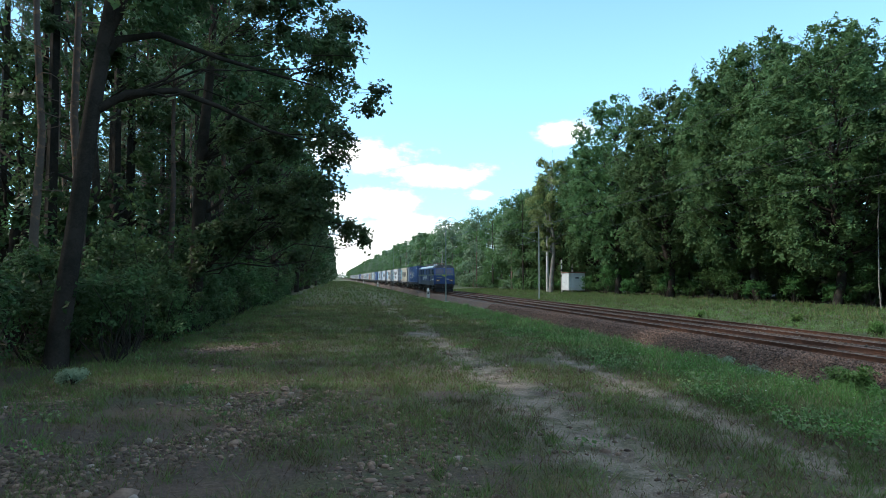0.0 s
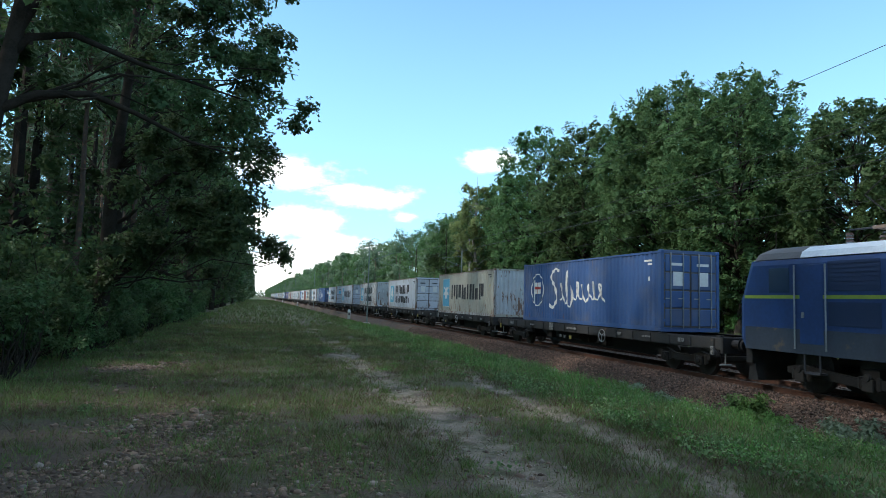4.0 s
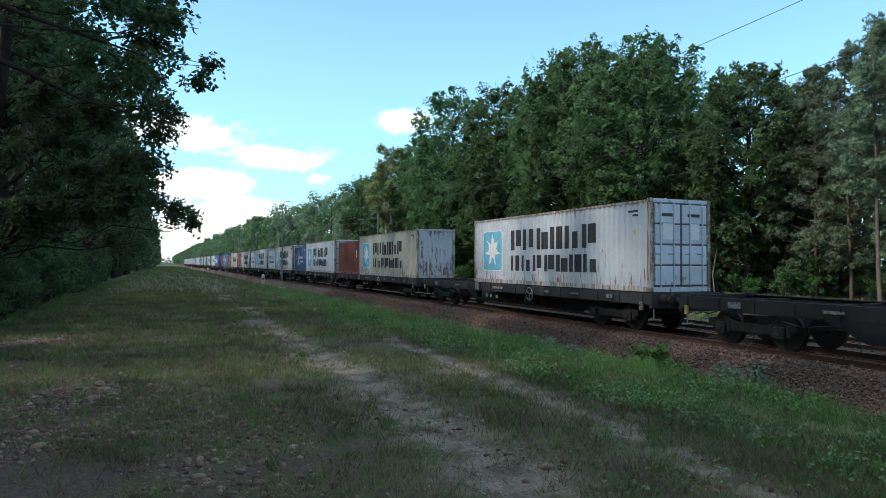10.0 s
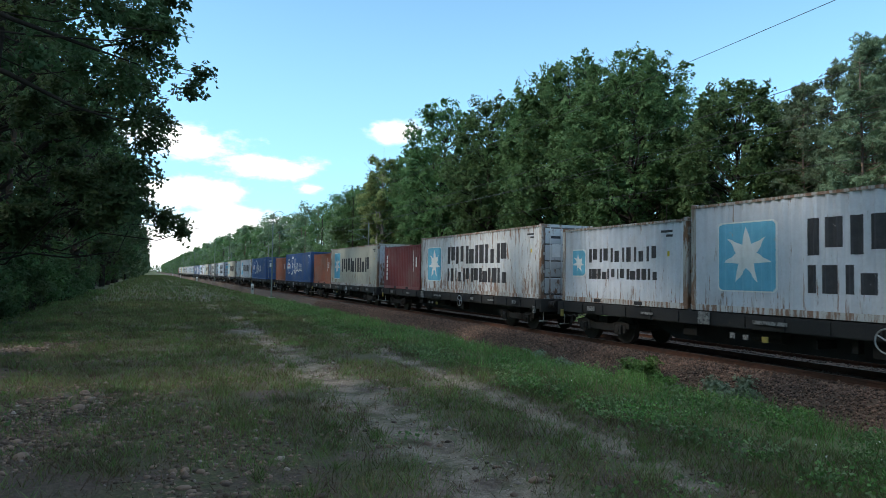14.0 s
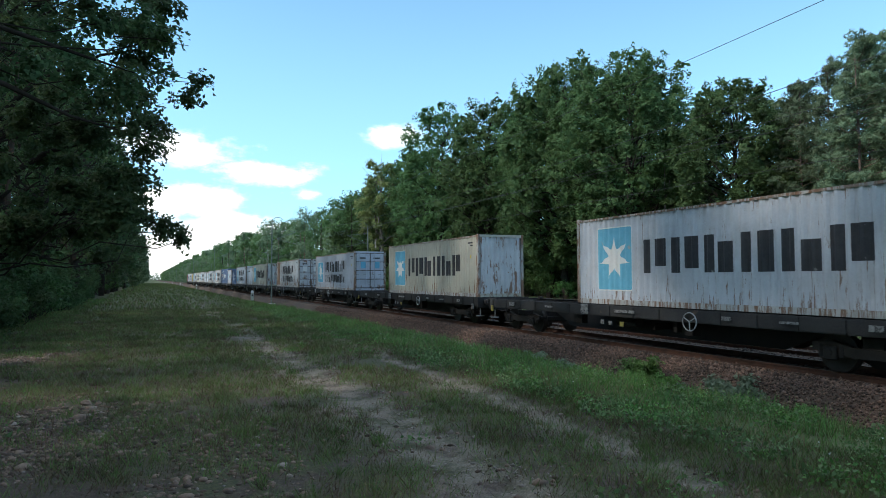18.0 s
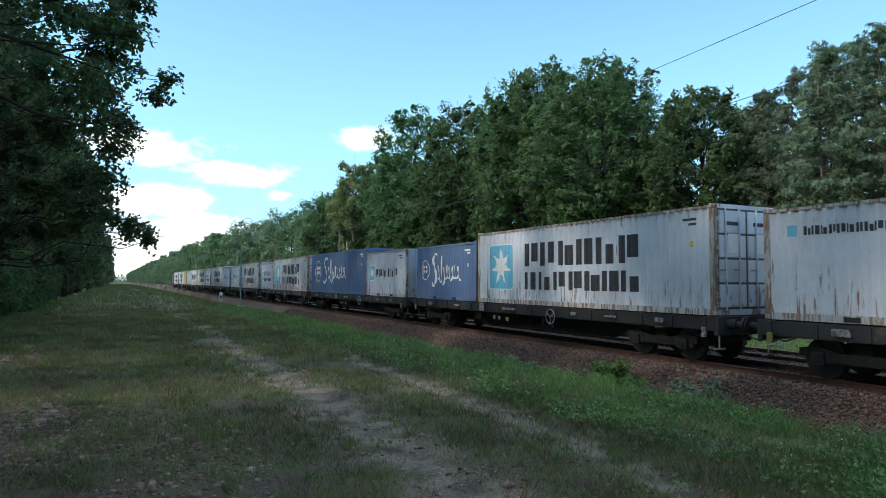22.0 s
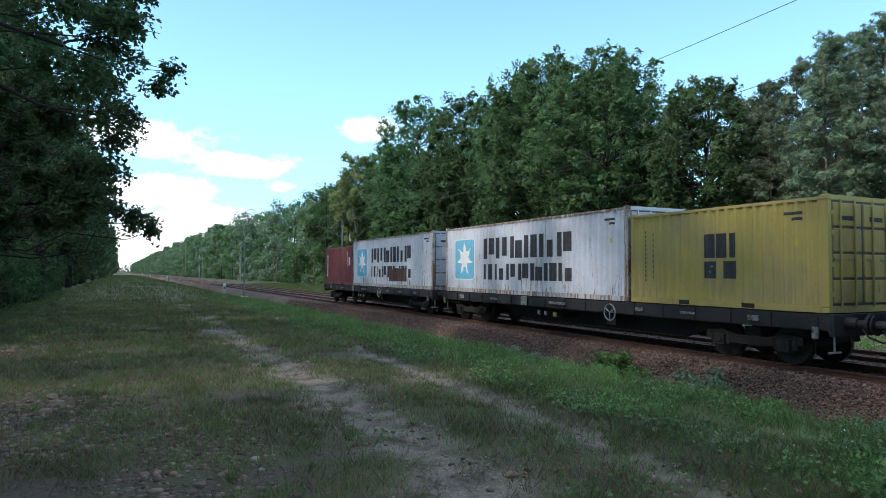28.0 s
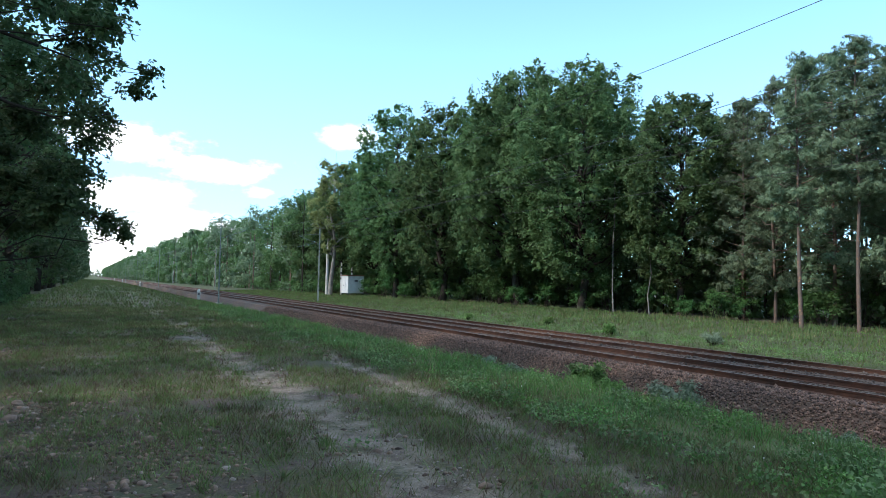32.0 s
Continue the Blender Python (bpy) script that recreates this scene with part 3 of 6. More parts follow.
def broadleaf(label, seed, height, radius, low, leaves, leaf, mat=None, bark=None, clumps=70, name="oak_tree", lean=0.0, group="trees of the wood"):
    """A tree with a tapered trunk, forking limbs and an uneven crown of leaf clumps."""
    g = np.random.default_rng(seed)
    root = thing(name, label, "tree", group)
    top = np.array((lean, g.normal() * 0.4, height * 0.86))
    limbs = [bent((0, 0, -0.3), top, 0.016 * height + 0.05, 0.05, g, 6, 0.04)]
    centres, sizes = [], []
    mid, half = height * (1 + low) / 2, height * (1 - low) / 2
    for i in range(clumps):
        f = (i + 0.5) / clumps
        cz = 1 - 2 * f
        a = i * 2.39996 + g.uniform(-0.4, 0.4)
        rr = math.sqrt(max(0.0, 1 - cz * cz)) ** 0.8
        k = g.uniform(0.62, 1.06) * (0.85 + 0.3 * noise.noise((math.cos(a) * 1.3, math.sin(a) * 1.3, cz * 1.5 + seed)))
        p = np.array((lean * (0.5 + 0.5 * cz) + radius * rr * k * math.cos(a), radius * rr * k * math.sin(a), mid + half * cz * (0.82 + 0.18 * k) * 0.95))
        centres.append(p)
        sizes.append(g.uniform(0.14, 0.31) * radius * (0.8 + 0.4 * (1 - abs(cz))) * min(1.0, (210 / clumps) ** 0.5))
        if clumps > 150 and cz > 0.4 and i % 3 == 0:
            p[2] += g.uniform(0.2, 1.2)
            sizes[-1] *= 0.8
        own = sizes[-1]
        if clumps > 150 and cz > -0.3:
            # ragged shoots standing out of the crown's outline
            for _ in range(2):
                way = np.array((rr * math.cos(a), rr * math.sin(a), 0.55 + max(cz, 0.0))) + g.normal(size=3) * 0.35
                centres.append(p + way / np.linalg.norm(way) * own * g.uniform(0.7, 1.08))
                sizes.append(g.uniform(0.28, 0.55))
        if i % 3 == 0 and p[2] > height * 0.12:
            z0 = min(max(p[2] - rr * radius * 0.55, height * 0.16), height * 0.8)
            start = np.array((top[0] * z0 / top[2], top[1] * z0 / top[2], z0))
            limbs.append(bent(start, p, 0.035 + 0.006 * height * (1 - z0 / height), 0.02, g, 4, 0.16))
            for _ in range(2):
                limbs.append(bent(start + (p - start) * g.uniform(0.4, 0.7), p + g.normal(size=3) * 0.8, 0.03, 0.012, g, 2, 0.2))
    limb_mesh("trunk", limbs, bark or BARK, root)
    sizes = np.array(sizes)
    pts, facing, broad = sprays(g, centres, sizes, leaves, 16, leaf * 2.2, 0.45)
    leaf_cards("crown", pts, leaf * broad, mat or OAK_LEAF, root, 0.66, seed=seed, facing=facing)
    return root


def pine(label, seed, height, radius, low, leaves, leaf, name="pine_tree", group="trees of the wood"):
    """A pine: straight reddish stem, dead stubs, uneven rounded tufts of needles on rising branches."""
    g = np.random.default_rng(seed)
    root = thing(name, label, "tree", group)
    limbs = [bent((0, 0, -0.3), (g.normal() * 0.3, g.normal() * 0.3, height * 0.97), 0.0068 * height + 0.025, 0.03, g, 6, 0.012)]
    centres, sizes = [], []
    count = int(46 + (1 - low) * 56)
    for k in range(count):
        f = (k + g.uniform(0, 1)) / count
        z = height * (low + (1 - low) * f)
        r = radius * min(1.0, (f + 0.12) / 0.3) * (0.95 * (1 - f) ** 0.65 + 0.1) * g.uniform(0.55, 1.2)
        a = k * 2.39996 + g.uniform(-0.7, 0.7)
        p = np.array((r * math.cos(a), r * math.sin(a), z + r * g.uniform(0.0, 0.35)))
        limbs.append(bent((0, 0, z - 0.3), p, 0.035, 0.01, g, 3, 0.14))
        for q in (1.0, 0.62):
            centres.append(p * (q, q, 1) + g.normal(size=3) * 0.22)
            sizes.append(g.uniform(0.42, 0.85) * (0.6 + 0.13 * radius) * (0.75 + 0.25 * q) * (1.08 - 0.4 * f))
    for _ in range(7):
        z, a = height * g.uniform(0.15, max(0.3, low)), g.uniform(0, 6.28)
        limbs.append(bent((0, 0, z), (math.cos(a) * 1.2, math.sin(a) * 1.2, z + 0.1), 0.022, 0.008, g, 2, 0.2))
    limb_mesh("trunk", limbs, PINE_BARK, root)
    # needles stand out round the tip of every twig
    sizes = np.array(sizes)
    per = 14
    count = leaves // per
    pick = g.choice(len(centres), count, p=sizes ** 1.5 / (sizes ** 1.5).sum())
    d = g.normal(size=(count, 3))
    d /= np.linalg.norm(d, axis=1)[:, None]
    twig = np.array(centres)[pick] + d * (1, 1, 0.55) * (sizes[pick] * g.uniform(0.1, 1.0, count) ** 0.5)[:, None]
    rays = g.normal(size=(count, per, 3)) + d[:, None] * 0.8 + (0, 0, 0.5)
    rays /= np.linalg.norm(rays, axis=2)[..., None]
    pts = (twig[:, None] + rays * leaf * 0.55).reshape(-1, 3)
    leaf_cards("crown", pts, leaf, PINE_LEAF, root, 0.2, seed=seed, facing=np.repeat(d, per, axis=0))
    return root


def bush(label, seed, height, radius, leaves, leaf, mat, name="bush", group="undergrowth"):
    g = np.random.default_rng(seed)
    root = thing(name, label, "bush", group)
    limbs, centres = [], []
    for i in range(12):
        a, q = g.uniform(0, 6.28), radius * g.uniform(0.2, 0.8)
        p = np.array((q * math.cos(a), q * math.sin(a), height * g.uniform(0.3, 0.85)))
        limbs.append(bent((p[0] * 0.15, p[1] * 0.15, -0.1), p, 0.025, 0.01, g, 3, 0.2))
        centres.append(p)
    tagged(limb_mesh("branchwork", limbs, BARK, root, 5), kind="stuff")
    pts, d, _ = sprays(g, centres, np.full(len(centres), radius * 0.42), leaves, 10, leaf * 1.9, 0.3)
    pts[:, 2] = np.abs(pts[:, 2])
    leaf_cards("foliage", pts, leaf, mat, root, 0.62, seed=seed, facing=d)
    return root


def plant(proto, x, y, turn, size=1.0, used={}):
    """The first call takes the tree itself, later ones copies of it."""
    m = pose(x, y, ground_z(x, y), 0, 0, turn)
    if proto.name not in used:
        used[proto.name] = True
        proto.matrix_basis = m
        proto.scale = (size,) * 3
        return proto
    ob = copy_thing(proto, m)
    ob.scale = (size,) * 3
    return ob


def overhanging_oak(label, seed, trunk, limbs, clumps, leaves, leaf):
    """An edge oak whose limbs arch out over the verge; clumps are (x, y, z, size) from its foot."""
    g = np.random.default_rng(seed)
    root = thing("oak_tree", label, "tree", "trees of the wood")
    rows = [trunk]
    rows += [[(p, 0.11 - 0.095 * i / (len(pts) - 1)) for i, p in enumerate(pts)] for pts in limbs]
    stem = [np.array(p) for p, _ in trunk]
    for num, (x, y, z, q) in enumerate(clumps):
        if num % 3:
            continue
        k = min(range(len(stem)), key=lambda j: abs(stem[j][2] - (z - 0.35 * math.hypot(x, y))))
        rows.append(bent(stem[k], (x, y, z), 0.035, 0.01, g, 5, 0.16, 0.2))
        rows.append(bent((x * 0.85, y * 0.85, z - 0.1), np.array((x, y, z)) + g.normal(size=3) * q * 0.5, 0.014, 0.006, g, 2, 0.2))
    limb_mesh("trunk", rows, BARK, root, 8)
    c = np.array([k[:3] for k in clumps])
    sizes = np.array([k[3] for k in clumps])
    pts, facing, _ = sprays(g, c, sizes, leaves, 12, leaf * 1.9, 0.25)
    leaf_cards("crown", pts, leaf, OAK_SHADED, root, 0.64, seed=seed, facing=facing)
    return root


def wood_mass(name, label, trees, seed, leafage=None):
    """A far or deep stretch of wood whose trees nobody could count: stems and leaf clumps in one mesh."""
    g = np.random.default_rng(seed)
    quads, slots = [], []
    for x, y, h, r, low, kind, leaves, leaf in trees:
        z = ground_z(x, y)
        w = 0.008 * h + 0.03
        top = h * 0.9
        for a in range(4):
            c0, s0, c1, s1 = math.cos(a * 1.5708), math.sin(a * 1.5708), math.cos(a * 1.5708 + 1.5708), math.sin(a * 1.5708 + 1.5708)
            quads.append([[(x + w * c0, y + w * s0, z - 0.2), (x + w * c1, y + w * s1, z - 0.2), (x + 0.05 * c1, y + 0.05 * s1, z + top), (x + 0.05 * c0, y + 0.05 * s0, z + top)]])
            slots.append(np.array([2 if kind == 1 else 3]))
        m = 17
        t = g.uniform(-1, 1, m)
        a = g.uniform(0, 6.283, m)
        rr = np.sqrt(1 - t * t) ** (0.8 if kind == 0 else 0.6) * r * g.uniform(0.45, 0.95, m) * (1 if kind == 0 else (1.15 - (t + 1) * 0.4))
        cen = np.stack([x + rr * np.cos(a), y + rr * np.sin(a), z + h * (low + (1 - low) * (t + 1) / 2 * 0.95)], 1)
        size = g.uniform(0.28, 0.5, m) * r
        pick = g.integers(0, m, leaves)
        d = g.normal(size=(leaves, 3))
        d /= np.linalg.norm(d, axis=1)[:, None]
        c = cen[pick] + d * (size[pick] * g.uniform(0.1, 1, leaves) ** 0.5)[:, None] * (1, 1, 0.8)
        w3 = d + (0, 0, 0.35) + g.normal(size=(leaves, 3)) * 0.42
        u = np.cross(w3, g.normal(size=(leaves, 3)))
        u /= np.linalg.norm(u, axis=1)[:, None]
        v = np.cross(u, w3)
        v /= np.linalg.norm(v, axis=1)[:, None]
        s = (leaf * g.uniform(0.6, 1.3, leaves))[:, None]
        quads.append(np.stack([c + u * s * 0.6, c + v * s * 0.34, c - u * s * 0.5, c - v * s * 0.34], 1))
        slots.append(np.full(leaves, 1 if kind == 1 else 0))
    q = np.concatenate([np.asarray(k) for k in quads])
    n = len(q)
    me = bpy.data.meshes.new(name)
    me.vertices.add(n * 4)
    me.vertices.foreach_set("co", q.ravel())
    me.loops.add(n * 4)
    me.loops.foreach_set("vertex_index", np.arange(n * 4))
    me.polygons.add(n)
    me.polygons.foreach_set("loop_start", np.arange(n) * 4)
    for m in (leafage or OAK_LEAF, PINE_LEAF, PINE_BARK, BARK):
        me.materials.append(m)
    me.polygons.foreach_set("material_index", np.concatenate(slots).astype(np.int32))
    me.update(calc_edges=True)
    return tagged(new(name, me), label, "wood", kind="stuff")


def make_left_oaks():
    """The two oaks at the verge, with long arching limbs."""
    trunk = [((0, 0, -0.2), 0.3), ((0.06, 0, 0.6), 0.23), ((0.35, 0, 3.0), 0.2), ((0.62, 0.05, 5.6), 0.175), ((0.95, 0.1, 8.0), 0.16), ((1.1, 0.3, 11.0), 0.12), ((1.0, 0.4, 14.5), 0.06)]
    limbs = [
        [(0.6, 0.05, 5.5), (1.3, 0.1, 5.95), (2.3, 0.2, 6.1), (3.2, 0.3, 5.8), (4.3, 0.6, 5.35), (5.2, 0.9, 5.2)],
        [(0.75, 0.05, 6.6), (1.1, 0.1, 7.15), (1.9, 0.2, 7.35), (3.2, 0.4, 6.95), (4.5, 0.7, 6.7), (5.5, 1.2, 6.6)],
        [(0.8, 0.05, 7.0), (1.3, 0.2, 8.3), (1.9, 0.5, 9.8), (2.4, 0.8, 11.5)],
        [(0.95, 0.1, 8.0), (0.2, -0.3, 9.4), (-0.6, -0.5, 11.0)],
    ]
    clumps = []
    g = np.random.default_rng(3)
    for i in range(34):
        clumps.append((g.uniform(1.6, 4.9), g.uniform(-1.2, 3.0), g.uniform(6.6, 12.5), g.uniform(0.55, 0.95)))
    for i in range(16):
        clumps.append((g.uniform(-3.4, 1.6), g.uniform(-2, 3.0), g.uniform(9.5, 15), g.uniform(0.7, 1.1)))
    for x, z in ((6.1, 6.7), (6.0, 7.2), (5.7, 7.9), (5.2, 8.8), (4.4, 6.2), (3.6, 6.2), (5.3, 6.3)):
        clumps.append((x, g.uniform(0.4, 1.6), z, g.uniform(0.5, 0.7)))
    a = overhanging_oak("leaning shaded oak with two long limbs arching over the verge", 31, trunk, limbs, clumps, 27000, 0.13)
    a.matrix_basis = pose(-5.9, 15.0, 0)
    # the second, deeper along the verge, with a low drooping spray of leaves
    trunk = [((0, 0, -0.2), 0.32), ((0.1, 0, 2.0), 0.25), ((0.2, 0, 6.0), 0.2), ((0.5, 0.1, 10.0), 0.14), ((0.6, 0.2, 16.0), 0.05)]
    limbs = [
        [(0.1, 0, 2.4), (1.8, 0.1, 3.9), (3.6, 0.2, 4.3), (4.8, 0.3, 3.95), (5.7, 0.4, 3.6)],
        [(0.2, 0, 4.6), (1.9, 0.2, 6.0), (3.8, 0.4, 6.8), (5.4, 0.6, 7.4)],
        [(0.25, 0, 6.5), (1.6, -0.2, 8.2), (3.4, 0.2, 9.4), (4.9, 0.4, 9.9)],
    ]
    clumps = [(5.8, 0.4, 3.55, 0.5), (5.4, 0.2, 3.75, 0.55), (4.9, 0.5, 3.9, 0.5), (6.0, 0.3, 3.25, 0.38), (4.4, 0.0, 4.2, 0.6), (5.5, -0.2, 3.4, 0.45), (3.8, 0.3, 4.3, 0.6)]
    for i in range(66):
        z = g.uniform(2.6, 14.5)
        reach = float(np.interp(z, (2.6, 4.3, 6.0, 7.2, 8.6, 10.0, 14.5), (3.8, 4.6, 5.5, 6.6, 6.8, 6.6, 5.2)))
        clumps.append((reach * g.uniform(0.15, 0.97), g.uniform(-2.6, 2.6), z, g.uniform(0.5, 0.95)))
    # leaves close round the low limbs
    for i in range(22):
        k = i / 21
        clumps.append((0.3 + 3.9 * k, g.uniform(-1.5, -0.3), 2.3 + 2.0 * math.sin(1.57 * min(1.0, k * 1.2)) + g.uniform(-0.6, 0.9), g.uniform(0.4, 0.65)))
    b = overhanging_oak("broad shaded oak with a low leafy branch drooping over the verge", 32, trunk, limbs, clumps, 44000, 0.138)
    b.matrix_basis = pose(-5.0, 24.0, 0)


def make_woods():
    g = np.random.default_rng(11)
    L_OAK = "green oak with a dense uneven crown down to the ground"
    oaks = [broadleaf(L_OAK, 20 + i, h, r, lo, 76000, 0.235, clumps=310) for i, (h, r, lo) in enumerate(((25, 7.6, 0.1), (23, 7.0, 0.09), (26, 8.0, 0.08)))]
    open_oaks = [broadleaf("green oak with a light crown full of gaps", 30 + i, h, r, 0.1, 42000, 0.21, clumps=190) for i, (h, r) in enumerate(((22, 6.1), (23, 6.0)))]
    pines = [pine("tall pine with a reddish stem and grey-green needles", 40 + i, h, r, lo, 26000, 0.3) for i, (h, r, lo) in enumerate(((19, 3.0, 0.36), (20.5, 2.9, 0.45), (17.5, 3.4, 0.14), (18, 3.6, 0.1)))]
    thin_oaks = [broadleaf("slender oak among the trees of the wood", 60 + i, h, r, lo, 3600, 0.19, OAK_SHADED, clumps=40) for i, (h, r, lo) in enumerate(((18, 3.6, 0.35), (20, 3.8, 0.45), (14, 3.0, 0.2)))]
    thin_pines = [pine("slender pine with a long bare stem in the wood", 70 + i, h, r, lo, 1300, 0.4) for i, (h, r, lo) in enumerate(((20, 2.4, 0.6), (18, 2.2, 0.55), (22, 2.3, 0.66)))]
    edge_oaks = [broadleaf("shaded oak at the edge of the wood along the verge", 90 + i, h, r, lo, 8500, 0.19, OAK_SHADED, clumps=90) for i, (h, r, lo) in enumerate(((20, 4.6, 0.08), (18, 4.2, 0.05), (21, 4.4, 0.12)))]
    bushes = [bush("dense shaded green bush at the foot of the wood", 100 + i, h, r, 1500, 0.15, OAK_SHADED) for i, (h, r) in enumerate(((3.0, 1.7), (2.2, 1.6), (3.8, 1.9)))]
    bushes.append(bush("leafy light green bush at the foot of the wood", 104, 2.6, 1.8, 1700, 0.15, BUSH_LEAF))
    bright = [bush("leafy bush at the sunny edge of the wood", 110 + i, h, r, 2600, 0.15, BUSH_LEAF) for i, (h, r) in enumerate(((2.4, 1.8), (3.6, 2.0), (4.6, 2.1)))]
    birch = broadleaf("pale birch with light hanging foliage", 120, 17, 3.0, 0.28, 11000, 0.2, BIRCH_LEAF, BIRCH_BARK, 46, "birch_tree")

    def one(kinds, x, y, lo=0.9, hi=1.12):
        plant(kinds[g.integers(len(kinds))], x, y, g.uniform(0, 360), g.uniform(lo, hi))

    # left wood: edge row, then stems in its depth
    # oaks before y 10 stand out of view, added to shade the verge
    for x, y, k in ((-6.6, 34, 1), (-5.6, 44, 2), (-5.2, 54, 1), (-5.2, 64, 0), (-5.4, 75, 2), (-5.2, 86, 1), (-5.2, 97, 0), (-5.0, 108, 2), (-5.0, 119, 1), (-9, 4, 0), (-9.5, 9.5, 2), (-11, -1, 1), (-13, 6.5, 2), (-8, -9, 2), (-7.6, 1.2, 0), (-7.2, -4.2, 1), (-8.6, -22, 1), (-8, -36, 0)):
        plant(edge_oaks[k], x, y, g.uniform(0, 360), g.uniform(0.92, 1.08))
    for x, y, k in ((-8.9, 21.2, 0), (-8.2, 22.3, 2), (-7.3, 30.3, 1), (-6.2, 36.2, 0), (-12.5, 22, 2)):
        plant(thin_pines[k], x, y, g.uniform(0, 360), 1.0)
    for y in np.arange(-48, 112, 5.4):
        for x in (-11.5, -16, -21, -27):
            if x == -11.5 and 14 < y < 26 or x < -12 and 12 < y < 60 and g.uniform() < 0.55:
                continue
            one(thin_pines + thin_oaks[:1] if x > -20 else thin_pines + thin_oaks, x + g.uniform(-1.8, 1.8), y + g.uniform(-1.8, 1.8))
    for x, y, k in ((-9.4, 26.0, 2), (-13.5, 29.5, 2), (-10.2, 33.0, 2), (-17.0, 36.0, 2)):
        plant(thin_oaks[k], x, y, g.uniform(0, 360), g.uniform(0.8, 1.05))
    under = [bush("leafy undergrowth bush in the shade of the wood", 106 + i, h, r, 2600, 0.095, UNDER_LEAF) for i, (h, r) in enumerate(((2.2, 1.7), (3.0, 1.5), (1.5, 1.6)))]
    for y in np.arange(9.5, 31, 1.25):
        one(under, -6.1 - g.uniform(0, 1.3) - 0.25 * max(0.0, 15 - y), y, 0.6, 0.95)
        one(under, -8.4 - g.uniform(0, 2.2), y + 0.6, 0.85, 1.25)
    for y in np.arange(15.5, 60, 1.5):
        one(under, -4.7 - g.uniform(0, 1.1), y, 0.55, 1.0)
    for y in np.arange(20, 48, 2.0):
        one(under, -6.0 - g.uniform(0, 1.0), y, 1.1, 1.7)
    for y in np.arange(16, 118, 2.6):
        one(bushes, -5.6 - g.uniform(0, 1.6), y, 0.75, 1.15)
        one(bushes, -8.4 - g.uniform(0, 2.5), y + 1.0, 1.0, 1.7)
    for y in (9, 11.5, 13.5):
        one(bushes, -8.2, y, 0.6, 0.9)
        one(bushes, -10.5, y + 1, 1.0, 1.3)
    # right wood: oaks, then pines nearer the path's end of the view
    for x, y, k, s in ((40, 47, 2, 0.875), (40, 57, 0, 1.0), (43, 38, 1, 0.79), (40.2, 97, 0, 0.92), (39.5, 110, 2, 0.86), (45, 52, 0, 0.9), (43, 65, 2, 0.95), (42, 78, 1, 0.86), (38.5, 124, 1, 0.85)):
        plant(oaks[k], x, y, g.uniform(0, 360), s)
    plant(open_oaks[0], 38, 70, 30, 1.1)
    plant(open_oaks[1], 37, 82, 250, 1.13)
    for x, y, k, s in ((43.5, 32.5, 3, 0.92), (41.5, 28.5, 2, 0.95), (42.5, 25, 3, 1.0), (36.8, 23.6, 0, 0.85), (37.8, 20.9, 1, 0.81), (41.5, 20.5, 2, 0.97), (40.5, 16.5, 3, 1.05), (38.5, 12, 0, 1.0), (42.5, 8, 2, 1.05), (40, 4, 1, 1.0), (46, 29, 0, 1.0), (46.5, 22, 1, 0.93), (46, 15, 2, 1.1), (41, -2, 3, 1.0), (47, 35, 2, 1.0), (41, -9, 2, 1.0)):
        plant(pines[k], x, y, g.uniform(0, 360), s)
    plant(birch, 33.9, 100.5, 40, 1.3)
    for x, y in ((49, 44), (51, 36), (50, 28), (52, 20), (50, 12), (51, 5), (49, 60), (50, 72), (48, 86), (47, 100), (53, 52), (54, 66)):
        one(thin_oaks + thin_pines, x + g.uniform(-1, 1), y + g.uniform(-1.5, 1.5), 0.78, 0.95)
    for x, y, h, fork in ((39.4, 42, 12.5, 1.5), (40.5, 39.0, 11, -1.0)):
        snag = thing("dead_birch", "bare pale dead birch trunk before the wood", "tree", "dead trees", pose(x, y, ground_z(x, y)))
        gg = np.random.default_rng(int(x * 10))
        limb_mesh("trunk", [bent((0, 0, -0.2), (0.4, 0.3, h), 0.055, 0.02, gg, 6, 0.03), bent((0.25, 0.2, h * 0.72), (fork, 0.5, h * 0.98), 0.05, 0.015, gg, 3, 0.1), bent((0.2, 0.15, h * 0.6), (-fork * 0.7, -0.4, h * 0.8), 0.04, 0.012, gg, 3, 0.1)], BIRCH_BARK, snag, 7)
    for y in np.arange(-8, 150, 2.9):
        one(bright, float(np.interp(y, (0, 30, 70, 150), (43, 42.5, 39, 34))) + g.uniform(-1.6, 2.0), y, 0.55, 1.1)
    for y in np.arange(9, 36, 2.7):
        one(bright, 41.5 + g.uniform(-2.2, 2.2), y + g.uniform(-1, 1), 0.4, 1.0)
    # the depth of the right wood, and both sides of the line into the distance
    deep = []
    for y in np.arange(-20, 150, 4.2):
        for x in (48, 54, 61):
            deep.append((x + g.uniform(-2, 2), y + g.uniform(-2, 2), g.uniform(12, 18), g.uniform(3, 4), 0.0, int(g.uniform() < 0.45), 420, 0.75))
    for y in np.arange(-45, 130, 5):
        for x in (-33, -40):
            deep.append((x + g.uniform(-2, 2), y + g.uniform(-2, 2), g.uniform(14, 20), g.uniform(3, 4), 0.25, int(g.uniform() < 0.6), (300 if x > -36 else 150) // (3 if 20 < y < 80 else 1), 0.7))
    for y in np.arange(-14, 135, 2.6):
        for x in (45.5, 49, 53):
            deep.append((x + g.uniform(-1.5, 1.5), y + g.uniform(-1, 1), g.uniform(4, 8), g.uniform(1.8, 2.6), 0.0, 0, 260, 0.5))
